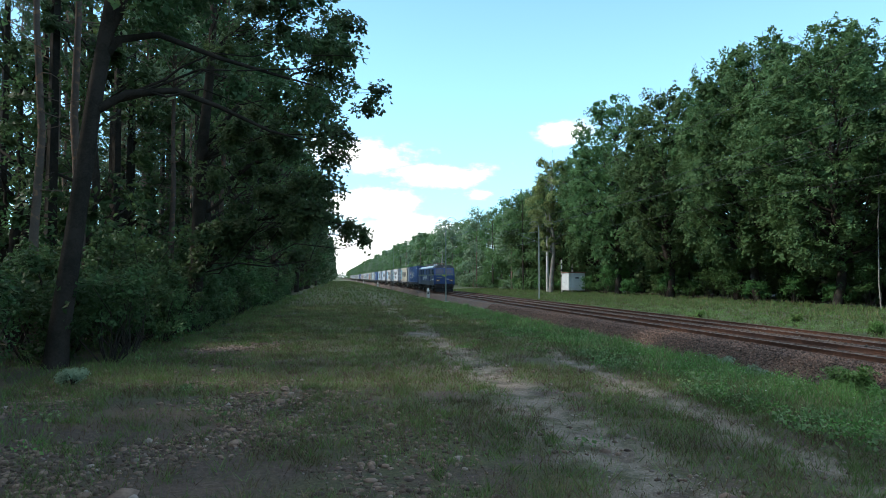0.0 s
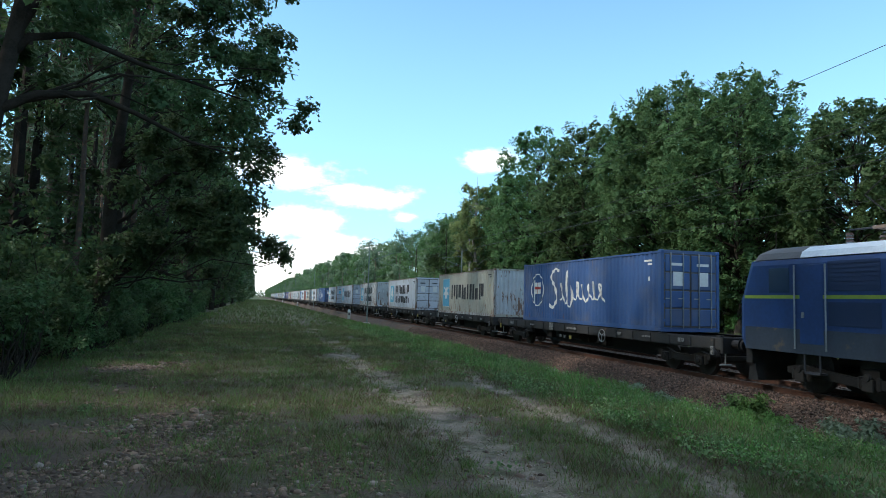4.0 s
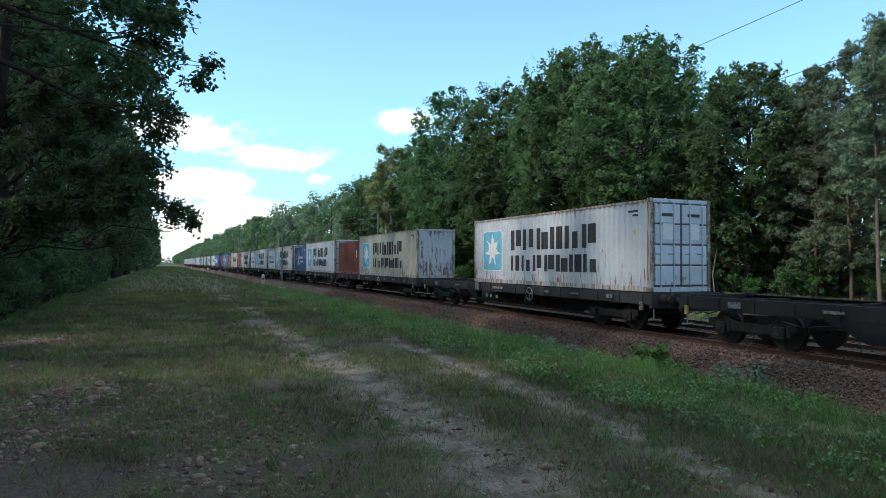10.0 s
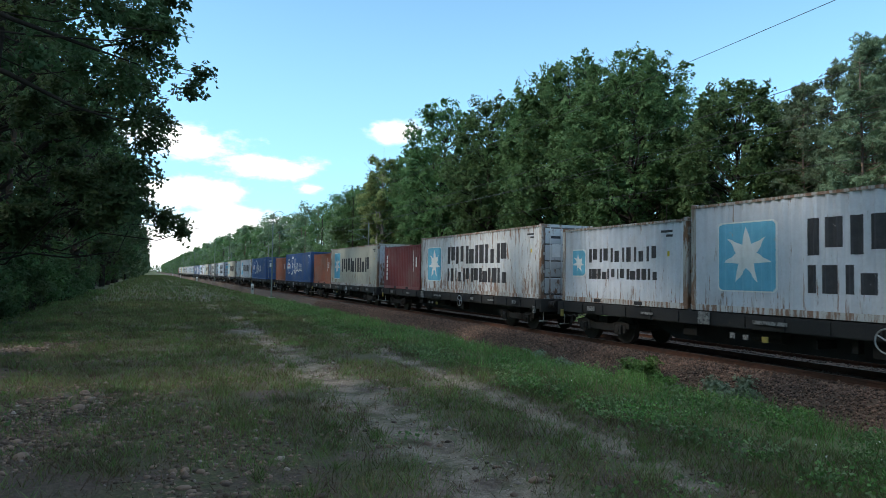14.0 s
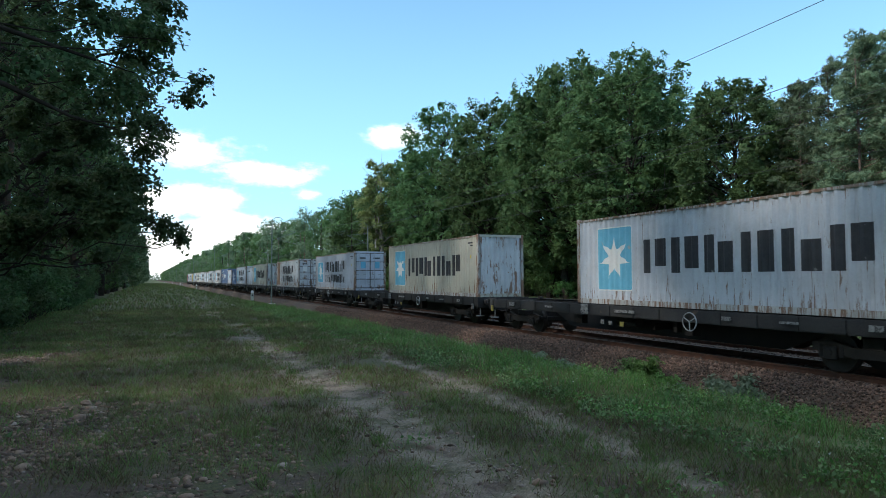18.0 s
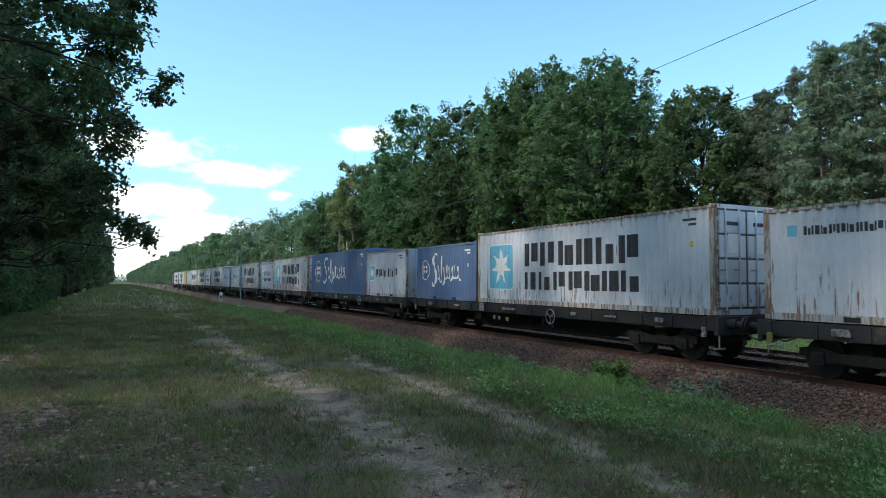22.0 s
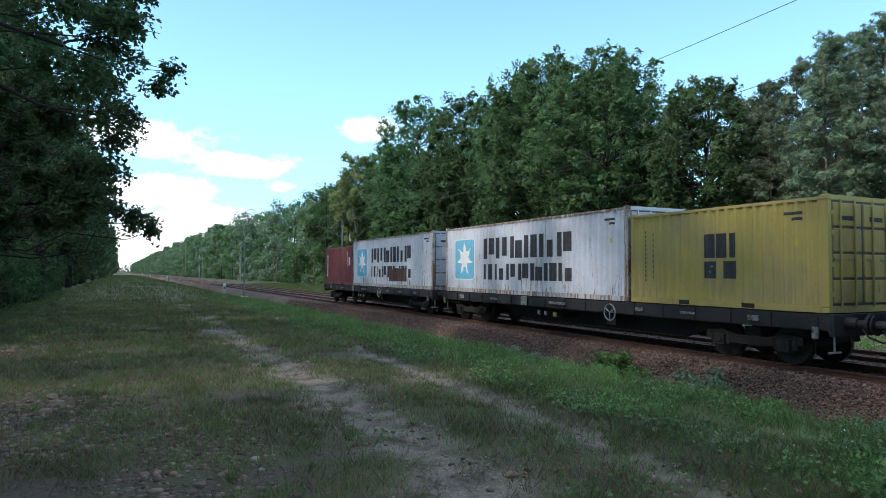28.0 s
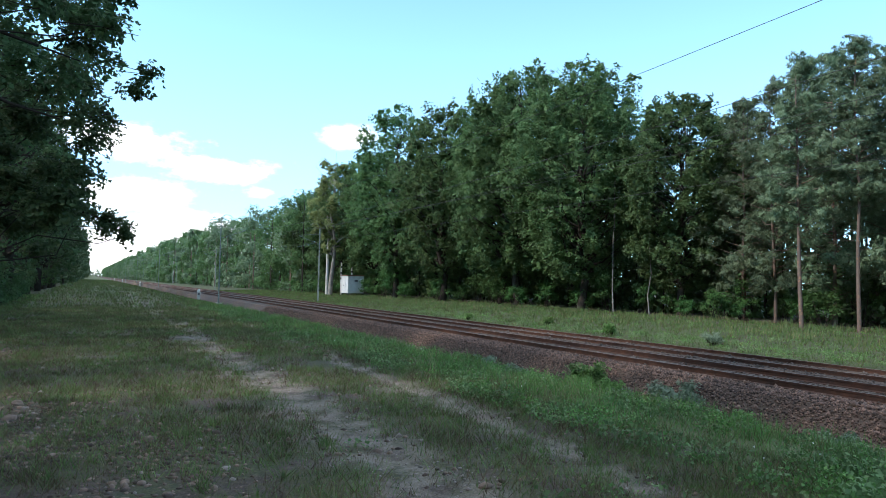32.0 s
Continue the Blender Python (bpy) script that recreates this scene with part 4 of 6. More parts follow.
    # tall hidden rows added on the left to keep sun off the train
    for y in np.arange(-46, 130, 3.6):
        for x in (-10.5, -15):
            deep.append((x + g.uniform(-1.2, 1.2), y + g.uniform(-1.2, 1.2), g.uniform(25, 28) + (3.5 if x < -12 else 0), g.uniform(3.2, 4.2), 0.58 if x > -12 else 0.46, 0, 460 if 0 < y < 21 else 190 if 21 <= y < 34 else 330 if y < 84 else 520, 0.62))
    wood_mass("deep_wood", "dark depth of the mixed wood behind its edge, with added tall rows that shade the line", deep, 5)
    sunny, shaded = [], []
    y = 116.0
    while y < 1700:
        for row in range(4):
            edge = float(np.interp(y, (120, 200, 500), (35.5, 31, 27.5)))
            size = 0.26 + y * 0.0012
            n = int(np.interp(y, (120, 400, 1500), (2500, 850, 200))) // (1 + row // 2)
            sunny.append((edge + row * 4.0 + g.uniform(-1.3, 1.3), y + g.uniform(-2, 2), g.uniform(17, 22.5) - 3.0 * (row == 0), g.uniform(3.4, 4.8), 0.02, int(g.uniform() < 0.4), n, size))
            if row < 3:
                shaded.append((-5.0 - row * 4.5 + g.uniform(-1.0, 0.6), y + g.uniform(-2, 2), g.uniform(16.5, 19.5), g.uniform(3.4, 4.4), 0.03, int(g.uniform() < 0.3), int(n * 0.4), size * 1.4))
        y += 4.4 + y * 0.012
    for x in np.arange(-70, 95, 3.2):
        sunny.append((x, 1790 + g.uniform(-25, 25), g.uniform(11, 19), g.uniform(3.4, 4.8), 0.0, int(g.uniform() < 0.5), 160, 1.9))
    wood_mass("distant_wood", "sunny edge of mixed wood lining the far track into the distance", sunny, 6)
    wood_mass("distant_wood", "shaded edge of mixed wood lining the verge into the distance", shaded, 8, OAK_SHADED)


make_left_oaks()
make_woods()


# ---- beside the line ----
def make_mast():
    """A lattice catenary mast: two channel legs with lacing bars, and a curved top bracket."""
    m = thing("catenary_mast", "grey-green lattice steel catenary mast beside the track", "mast", "catenary masts")
    h = 9.0
    for y in (-1, 1):
        bm = bmesh.new()
        tube(bm, (0, y * 0.2, 0), (0, y * 0.11, h), 0.05, 0.04, 4)
        part("mast_leg", bm, MAST_PAINT, m)
    n = 14
    for i in range(n):
        z0, z1 = h * i / n, h * (i + 1) / n
        w0, w1 = 0.2 - 0.09 * z0 / h, 0.2 - 0.09 * z1 / h
        s = 1 if i % 2 else -1
        part("lacing_bar", tubes([((0, s * w0, z0), (0, -s * w1, z1), 0.016)], 4), MAST_PAINT, m)
    part("footing", boxes((-0.35, 0.35, -0.35, 0.35, -0.5, 0.08), bevel=0.03), CONCRETE, m)
    bm = bmesh.new()
    pts = [(0, 0, h), (0.1, 0, h + 0.35), (0.45, 0, h + 0.6), (0.9, 0, h + 0.55), (1.2, 0, h + 0.3)]
    for a, b in zip(pts, pts[1:]):
        tube(bm, a, b, 0.03, n=6)
    part("feeder_bracket", bm, MAST_PAINT, m)
    bm = bmesh.new()
    tube(bm, (0, 0, 7.0), (2.6, 0, 8.0), 0.03, n=6)
    tube(bm, (0, 0, 8.3), (2.6, 0, 8.0), 0.02, n=6)
    tube(bm, (0.5, 0, 7.2), (2.9, 0, 6.55), 0.022, n=6)
    part("cantilever", bm, MAST_PAINT, m)
    for x, z in ((0.35, 7.14), (0.3, 8.27)):
        bm = bmesh.new()
        for k in range(4):
            tube(bm, (x + 0.05 * k, 0, z + 0.018 * k - 0.01), (x + 0.05 * k + 0.03, 0, z + 0.018 * k), 0.07, n=10)
        part("insulator", bm, PORCELAIN, m)
    return m


def make_masts():
    mast = make_mast()
    first = True
    for k in range(-1, 9):
        for x, y, turn in ((12.2, 73 + 70.5 * k, 0), (24.3, 76.4 + 74 * k, 180)):
            at = pose(x, y, -0.85, 0, 0, turn)
            if first:
                mast.matrix_basis, first = at, False
            else:
                copy_thing(mast, at)


make_masts()


def make_wires():
    def run(name, label, x, mid, high, phase, radius=0.008):
        bm = bmesh.new()
        last = None
        y = 73 + phase - 70.5 * 2
        while y < 73 + 70.5 * 7:
            f = ((y - 73 - phase) / 70.5) % 1.0
            p = (x, y, mid + (high - mid) * (2 * f - 1) ** 2)
            if last:
                tube(bm, last, p, radius, n=5)
            last = p
            y += 5.035714
        return tagged(part(name, bm, WIRE), label, "wire", "overhead wires")
    run("feeder_wire", "thin dark feeder wire strung along the mast tops", 13.4, 7.57, 8.22, 0)
    for x, c, m0, m1, ph in ((14.92, 5.75, 6.35, 7.2, 0), (18.6, 5.45, 6.7, 7.25, 6)):
        run("contact_wire", "copper contact wire above the track", x, c, c, ph, 0.007)
        mess = run("messenger_wire", "sagging messenger wire above the contact wire", x, m0, m1, ph, 0.009)
        for k in range(34):
            y = -20 + 6.2 * k
            f = ((y - 73 - ph) / 70.5) % 1.0
            part("dropper", tubes([((x, y, c), (x, y, m0 + (m1 - m0) * (2 * f - 1) ** 2), 0.004)], 4), WIRE, mess)


make_wires()


def make_posts():
    first = None
    for k in range(4):
        at = pose(11.0, 79 + 100 * k, -0.72, 0, 0, 0)
        if first is None:
            first = thing("marker_post", "white concrete marker post beside the track", "post", "marker posts")
            part("post", boxes((-0.17, 0.17, -0.12, 0.12, -0.3, 1.0), bevel=0.03), CONCRETE, first)
            bm = bmesh.new()
            prism(bm, [(-0.17, 1.0), (0.17, 1.0), (0.1, 1.28), (-0.1, 1.28)], "y", -0.12, 0.12)
            part("cap", bm, MARK_WHITE, first)
            part("number_bar", boxes((-0.1, 0.1, -0.128, -0.124, 0.6, 0.82)), MARK_DARK, first)
            first.matrix_basis = at
        else:
            copy_thing(first, at)


make_posts()


def make_hut():
    """The pale relay hut on legs, with its flat red-brown roof."""
    h = thing("relay_hut", "pale grey steel relay hut on short legs with a red-brown roof", "hut", at=pose(36.0, 96, ground_z(36.0, 96), 0, 0, 0))
    part("body", boxes((-1.3, 1.3, -1.5, 1.5, 0.4, 3.05), bevel=0.04), PALE_PAINT, h)
    part("roof", boxes((-1.42, 1.42, -1.62, 1.62, 3.05, 3.2), bevel=0.02), CABINET_ROOF, h)
    part("door", boxes((-1.325, -1.303, -0.5, 0.5, 0.55, 2.7), bevel=0.005), PALE_PAINT, h)
    part("door_handle", boxes((-1.36, -1.325, 0.34, 0.4, 1.5, 1.7)), STEEL_DARK, h)
    for x in (-1.15, 1.15):
        for y in (-1.3, 1.3):
            part("leg", boxes((x - 0.08, x + 0.08, y - 0.08, y + 0.08, -0.2, 0.42)), STEEL_DARK, h)
    part("sign", boxes((-0.2, 0.35, -1.52, -1.503, 2.2, 2.45)), MARK_DARK, h)
    part("sign", boxes((0.5, 0.9, -1.52, -1.503, 2.45, 2.6)), MARK_WHITE, h)
    for i, (x, y, z) in enumerate(((35.2, 99, 5.2), (37.0, 99, 6.3))):
        p = thing("signal_pole", "slim white pole with dark bands behind the hut", "pole", "poles by the hut", pose(x, y, ground_z(x, y)))
        part("pole", tubes([((0, 0, -0.2), (0, 0, z), 0.13, 0.11)], 10), CONCRETE, p)
        for k in range(3):
            part("band", tubes([((0, 0, z - 0.9 - k * 0.9), (0, 0, z - 0.6 - k * 0.9), 0.14)], 10), STEEL_DARK, p)
    for x, y, z, lean in ((34.2, 103, 10.4, 0.0), (30.4, 189, 10.4, 0.1), (28.6, 275, 10.4, 0.0)):
        p = thing("concrete_pole", "tall weathered white concrete pole beside the far track", "pole", "concrete poles", pose(x, y, ground_z(x, y)))
        part("shaft", tubes([((0, 0, -0.3), (lean, 0, z), 0.27, 0.2)], 12), CONCRETE, p)
        part("crossarm", boxes((lean - 0.9, lean + 0.9, -0.06, 0.06, z - 0.5, z - 0.38)), GALV, p)
        for s in (-0.7, 0.0, 0.7):
            part("insulator", tubes([((lean + s, 0, z - 0.38), (lean + s, 0, z - 0.15), 0.06, 0.03)], 8), PORCELAIN, p)


make_hut()


def make_mounds():
    g = np.random.default_rng(21)
    m = material("tipped_soil", (0.17, 0.12, 0.085), (0.11, 0.08, 0.058), 0.95, scale=1.5, fine=12, bump=0.5)
    for i, (y, ln, h) in enumerate(((92, 5, 0.7), (103, 6, 0.8), (114, 5, 0.75), (126, 7, 0.9), (139, 6, 0.8), (155, 8, 0.95), (172, 7, 0.9), (192, 9, 1.0), (215, 9, 1.0))):
        nx, ny = 8, 14
        verts, faces = [], []
        for b in range(ny):
            for a in range(nx):
                u, v = a / (nx - 1) * 2 - 1, b / (ny - 1) * 2 - 1
                z = max(0, 1 - u * u) * max(0, 1 - v * v) * h * (0.8 + 0.5 * noise.noise((a * 0.6, b * 0.5, i)))
                verts.append((11.9 + u * 1.2, y + v * ln / 2, -1.2 + z * 1.6))
        for b in range(ny - 1):
            for a in range(nx - 1):
                faces.append((b * nx + a, b * nx + a + 1, (b + 1) * nx + a + 1, (b + 1) * nx + a))
        tagged(mesh_object("soil_mound", verts, faces, m, smooth=True), "low mound of tipped brown soil along the track bed", "mound", "soil mounds")


make_mounds()


# ---- ground cover ----
def quick_mesh(name, verts, sides, mats, slots=None):
    n = len(verts) // sides
    me = bpy.data.meshes.new(name)
    me.vertices.add(n * sides)
    me.vertices.foreach_set("co", np.asarray(verts, float).ravel())
    me.loops.add(n * sides)
    me.loops.foreach_set("vertex_index", np.arange(n * sides))
    me.polygons.add(n)
    me.polygons.foreach_set("loop_start", np.arange(n) * sides)
    for m in mats:
        me.materials.append(m)
    if slots is not None:
        me.polygons.foreach_set("material_index", np.asarray(slots, np.int32))
    me.update(calc_edges=True)
    return new(name, me)


def heights(xy):
    return np.array([ground_z(x, y) for x, y in xy])


def blades(name, label, xy, lo, hi, width, mats, weights, seed, lean=0.5):
    g = np.random.default_rng(seed)
    n = len(xy)
    z = heights(xy) - 0.01
    a = g.uniform(0, 6.283, n)
    h = g.uniform(0, 1, n) ** 1.3 * (hi - lo) + lo
    w = width * (0.6 + 0.05 * np.hypot(xy[:, 0], xy[:, 1]))
    base = np.stack([xy[:, 0], xy[:, 1], z], 1)
    side = np.stack([np.cos(a), np.sin(a), np.zeros(n)], 1) * w[:, None] * 0.5
    tip = base + np.stack([g.normal(size=n) * lean * h, g.normal(size=n) * lean * h, h], 1)
    v = np.stack([base - side, base + side, tip], 1).reshape(-1, 3)
    ob = quick_mesh(name, v, 3, mats, g.choice(len(mats), n, p=weights))
    return tagged(ob, label, "grass", kind="stuff")


def scatter(g, n, x0, x1, y0, y1, power=1.6):
    """Points over a stretch of ground, thicker towards the path's start."""
    y = y0 + (y1 - y0) * g.uniform(0, 1, n) ** power
    return np.stack([g.uniform(x0, x1, n), y], 1)


def patchy(g, xy, scale, limit, seed):
    k = np.array([noise.noise((x * scale, y * scale, seed)) for x, y in xy])
    return xy[k + g.normal(size=len(xy)) * 0.12 > limit]


def tufted(g, xy, per, spread):
    c = np.repeat(xy, per, axis=0)
    return c + g.normal(size=c.shape) * spread


def rut_growth(xy):
    """How much grows at each point: little in the wheel ruts, more towards their edges and farther down the line."""
    wander = np.array([0.25 * noise.noise((0.3, y * 0.35, 5)) for y in xy[:, 1]])
    left, right = ruts_at(xy[:, 1])
    a = np.abs(xy[:, 0] - left - wander)
    b = np.abs(xy[:, 0] - right - wander)
    far = np.clip((xy[:, 1] - 12) / 30, 0, 0.5)
    return np.clip((a - 0.08) / 0.75, 0.08, 1) * np.clip((b + 0.05) / 0.4, 0.2, 1) + far


def make_grass():
    g = np.random.default_rng(14)
    xy = patchy(g, scatter(g, 42000, -5.5, 7.2, 2.2, 44, 1.8), 0.55, -0.32, 3)
    keep = g.uniform(0, 1, len(xy)) < rut_growth(xy)
    keep &= (xy[:, 0] > -0.9) | (xy[:, 1] > 11) | (g.uniform(0, 1, len(xy)) < 0.3)
    blades("short_grass", "short worn grass on the verge between the wheel ruts", tufted(g, xy[keep], 10, 0.07), 0.025, 0.14, 0.009, [GRASS, GRASS_RICH, STRAW, DRY], [0.42, 0.2, 0.16, 0.22], 1, 0.6)
    xy = patchy(g, scatter(g, 3600, -4.6, 6.6, 2.4, 34, 1.6), 1.3, 0.16, 6)
    xy = xy[np.abs(xy[:, 0] - ruts_at(xy[:, 1])[0]) > 0.35]
    blades("grass_tufts", "darker tufts of grass on the worn verge", tufted(g, xy, 26, 0.06), 0.05, 0.2, 0.009, [GRASS_RICH, GRASS, STRAW], [0.62, 0.3, 0.08], 8, 0.55)
    xy = patchy(g, scatter(g, 2600, -3.6, 6.6, 2.4, 34, 1.6), 1.1, 0.14, 16)
    blades("dry_tufts", "dry brown grass tufts on the worn verge", tufted(g, xy, 18, 0.09), 0.04, 0.16, 0.008, [DRY, STRAW], [0.75, 0.25], 9, 0.7)
    xy = scatter(g, 8500, 5.7, 11.9, 2.0, 60, 1.5)
    xy = xy[g.uniform(0, 1, len(xy)) < np.interp(xy[:, 0], (5.9, 7.4, 11.5, 11.9), (0.25, 1, 1, 0.5))]
    blades("tall_grass", "lush green grass on the slope below the track", tufted(g, xy, 9, 0.13), 0.05, 0.22, 0.012, [GRASS_RICH, GRASS, STRAW], [0.36, 0.44, 0.2], 2, 0.55)
    xy = patchy(g, scatter(g, 2600, 6.4, 11.8, 2.0, 50, 1.5), 0.9, 0.12, 8)
    blades("grass_clumps", "taller rough grass clumps on the slope below the track", tufted(g, xy, 16, 0.09), 0.15, 0.45, 0.012, [GRASS_RICH, GRASS, STRAW], [0.6, 0.27, 0.13], 7, 0.4)
    xy = scatter(g, 16000, 22.2, 41.0, -8, 140, 1.3)
    blades("meadow_grass", "sunlit yellow-green meadow grass before the wood", tufted(g, xy, 7, 0.2), 0.06, 0.26, 0.015, [MEADOW, GRASS_RICH, STRAW, DRY], [0.62, 0.22, 0.06, 0.1], 3, 0.4)
    xy = patchy(g, scatter(g, 2200, 30.0, 41.0, 2, 90, 1.3), 0.4, 0.0, 17)
    blades("seed_grass", "tall pale seeding grass before the wood", tufted(g, xy, 7, 0.2), 0.2, 0.5, 0.016, [MEADOW, STRAW, GRASS], [0.5, 0.2, 0.3], 10, 0.25)
    xy = scatter(g, 2500, -7.5, -3.6, 6, 70, 1.3)
    blades("edge_grass", "dark grass and herbs at the foot of the wood", tufted(g, xy, 9, 0.16), 0.05, 0.24, 0.009, [GRASS_RICH, GRASS], [0.5, 0.5], 4, 0.6)
    xy = scatter(g, 8000, -4.4, 11.8, 44, 320, 1.6)
    xy = xy[g.uniform(0, 1, len(xy)) < rut_growth(xy)]
    blades("far_grass", "grass along the verge farther down the line", tufted(g, xy, 4, 0.25), 0.08, 0.3, 0.013, [GRASS, GRASS_RICH, STRAW], [0.5, 0.35, 0.15], 5, 0.4)


make_grass()


def make_start_cover():
    """Thin grass and stones round the path's start."""
    g = np.random.default_rng(44)
    xy = patchy(g, np.stack([g.uniform(-5.5, 11.6, 17000), g.uniform(-9, 2.8, 17000)], 1), 0.55, -0.3, 3)
    xy = xy[(np.abs(xy[:, 0] - 2.85) > 0.3) & (np.abs(xy[:, 0] - 4.8) > 0.16)]
    blades("start_grass", "short worn grass on the verge", tufted(g, xy, 7, 0.08), 0.03, 0.15, 0.009, [GRASS, GRASS_RICH, STRAW], [0.5, 0.2, 0.3], 41, 0.6)


make_start_cover()


def make_herbs():
    """Low leafy herbs and clover patches on the slope and the verge, with a few pale flower heads."""
    g = np.random.default_rng(29)
    xy = patchy(g, scatter(g, 3000, 5.6, 11.7, 3.0, 45, 1.5), 0.8, -0.02, 12)
    xy = np.concatenate([xy, patchy(g, scatter(g, 70, -4.8, 6.0, 4.5, 26, 1.4), 0.8, 0.05, 13), scatter(g, 500, 23.0, 37, 4, 70, 1.3), scatter(g, 500, 22.9, 26.5, 4, 50, 1.3)])
    pts = []
    for x, y in xy:
        k = g.integers(24, 50)
        r, h = g.uniform(0.06, 0.2), g.uniform(0.06, 0.28) * (1.0 if x > 5.6 else 0.5)
        z = ground_z(x, y)
        pts.append(np.stack([x + g.normal(size=k) * r, y + g.normal(size=k) * r, z + 0.02 + h * g.uniform(0, 1, k)], 1))
    for name, label, mat, rows, size in (("herbs", "patches of low leafy herbs among the grass", GRASS_RICH, pts[::2], 0.042), ("pale_herbs", "patches of broad pale grey-green herbs among the grass", HERB, pts[1::2], 0.055)):
        tagged(leaf_cards(name, np.concatenate(rows), size, mat, None, 0.7, seed=30), label, "herbs", kind="stuff")
    xy = scatter(g, 130, 5.8, 11.9, 3.0, 40, 1.4)
    z = heights(xy) + g.uniform(0.12, 0.34, len(xy))
    root = leaf_cards("flower_heads", np.column_stack([xy, z]), 0.02, MARK_WHITE, None, 0.9, seed=31)
    tagged(root, "small pale flower heads in the grass", "flowers", kind="stuff")


make_herbs()


def stones(name, label, xyz, size, mat, seed, category="stones", round_ones=False):
    """Small angular stones, each a squashed and shaken octahedron, or rounder ones from an icosahedron."""
    g = np.random.default_rng(seed)
    n = len(xyz)
    base = np.array(((1, 0, 0), (-1, 0, 0), (0, 1, 0), (0, -1, 0), (0, 0, 1), (0, 0, -1)), float)
    f = np.array(((0, 2, 4), (2, 1, 4), (1, 3, 4), (3, 0, 4), (2, 0, 5), (1, 2, 5), (3, 1, 5), (0, 3, 5)))
    if round_ones:
        bm = bmesh.new()
        bmesh.ops.create_icosphere(bm, subdivisions=1, radius=1.0)
        base = np.array([v.co[:] for v in bm.verts])
        f = np.array([[v.index for v in q.verts] for q in bm.faces])
        bm.free()
    k = len(base)
    p = base[None] * (size * np.exp(g.normal(size=n) * 0.4))[:, None, None] * g.uniform(0.65, 1.2, (n, k, 1)) * np.array((1, 1, 0.62 if round_ones else 0.9)) * np.stack([g.uniform(0.75, 1.3, n), np.ones(n), np.ones(n)], 1)[:, None, :]
    a = g.uniform(0, 6.283, n)
    c, s = np.cos(a)[:, None], np.sin(a)[:, None]
    p = np.stack([p[..., 0] * c - p[..., 1] * s, p[..., 0] * s + p[..., 1] * c, p[..., 2]], -1) + g.normal(size=(n, k, 3)) * size * 0.1
    p += np.asarray(xyz)[:, None]
    faces = (np.arange(n)[:, None, None] * k + f[None]).reshape(-1, 3)
    me = bpy.data.meshes.new(name)
    me.vertices.add(n * k)
    me.vertices.foreach_set("co", p.ravel())
    me.loops.add(len(faces) * 3)
    me.loops.foreach_set("vertex_index", faces.ravel())
    me.polygons.add(len(faces))
    me.polygons.foreach_set("loop_start", np.arange(len(faces)) * 3)
    me.materials.append(mat)
    me.update(calc_edges=True)
    return tagged(new(name, me), label, category, kind="stuff")


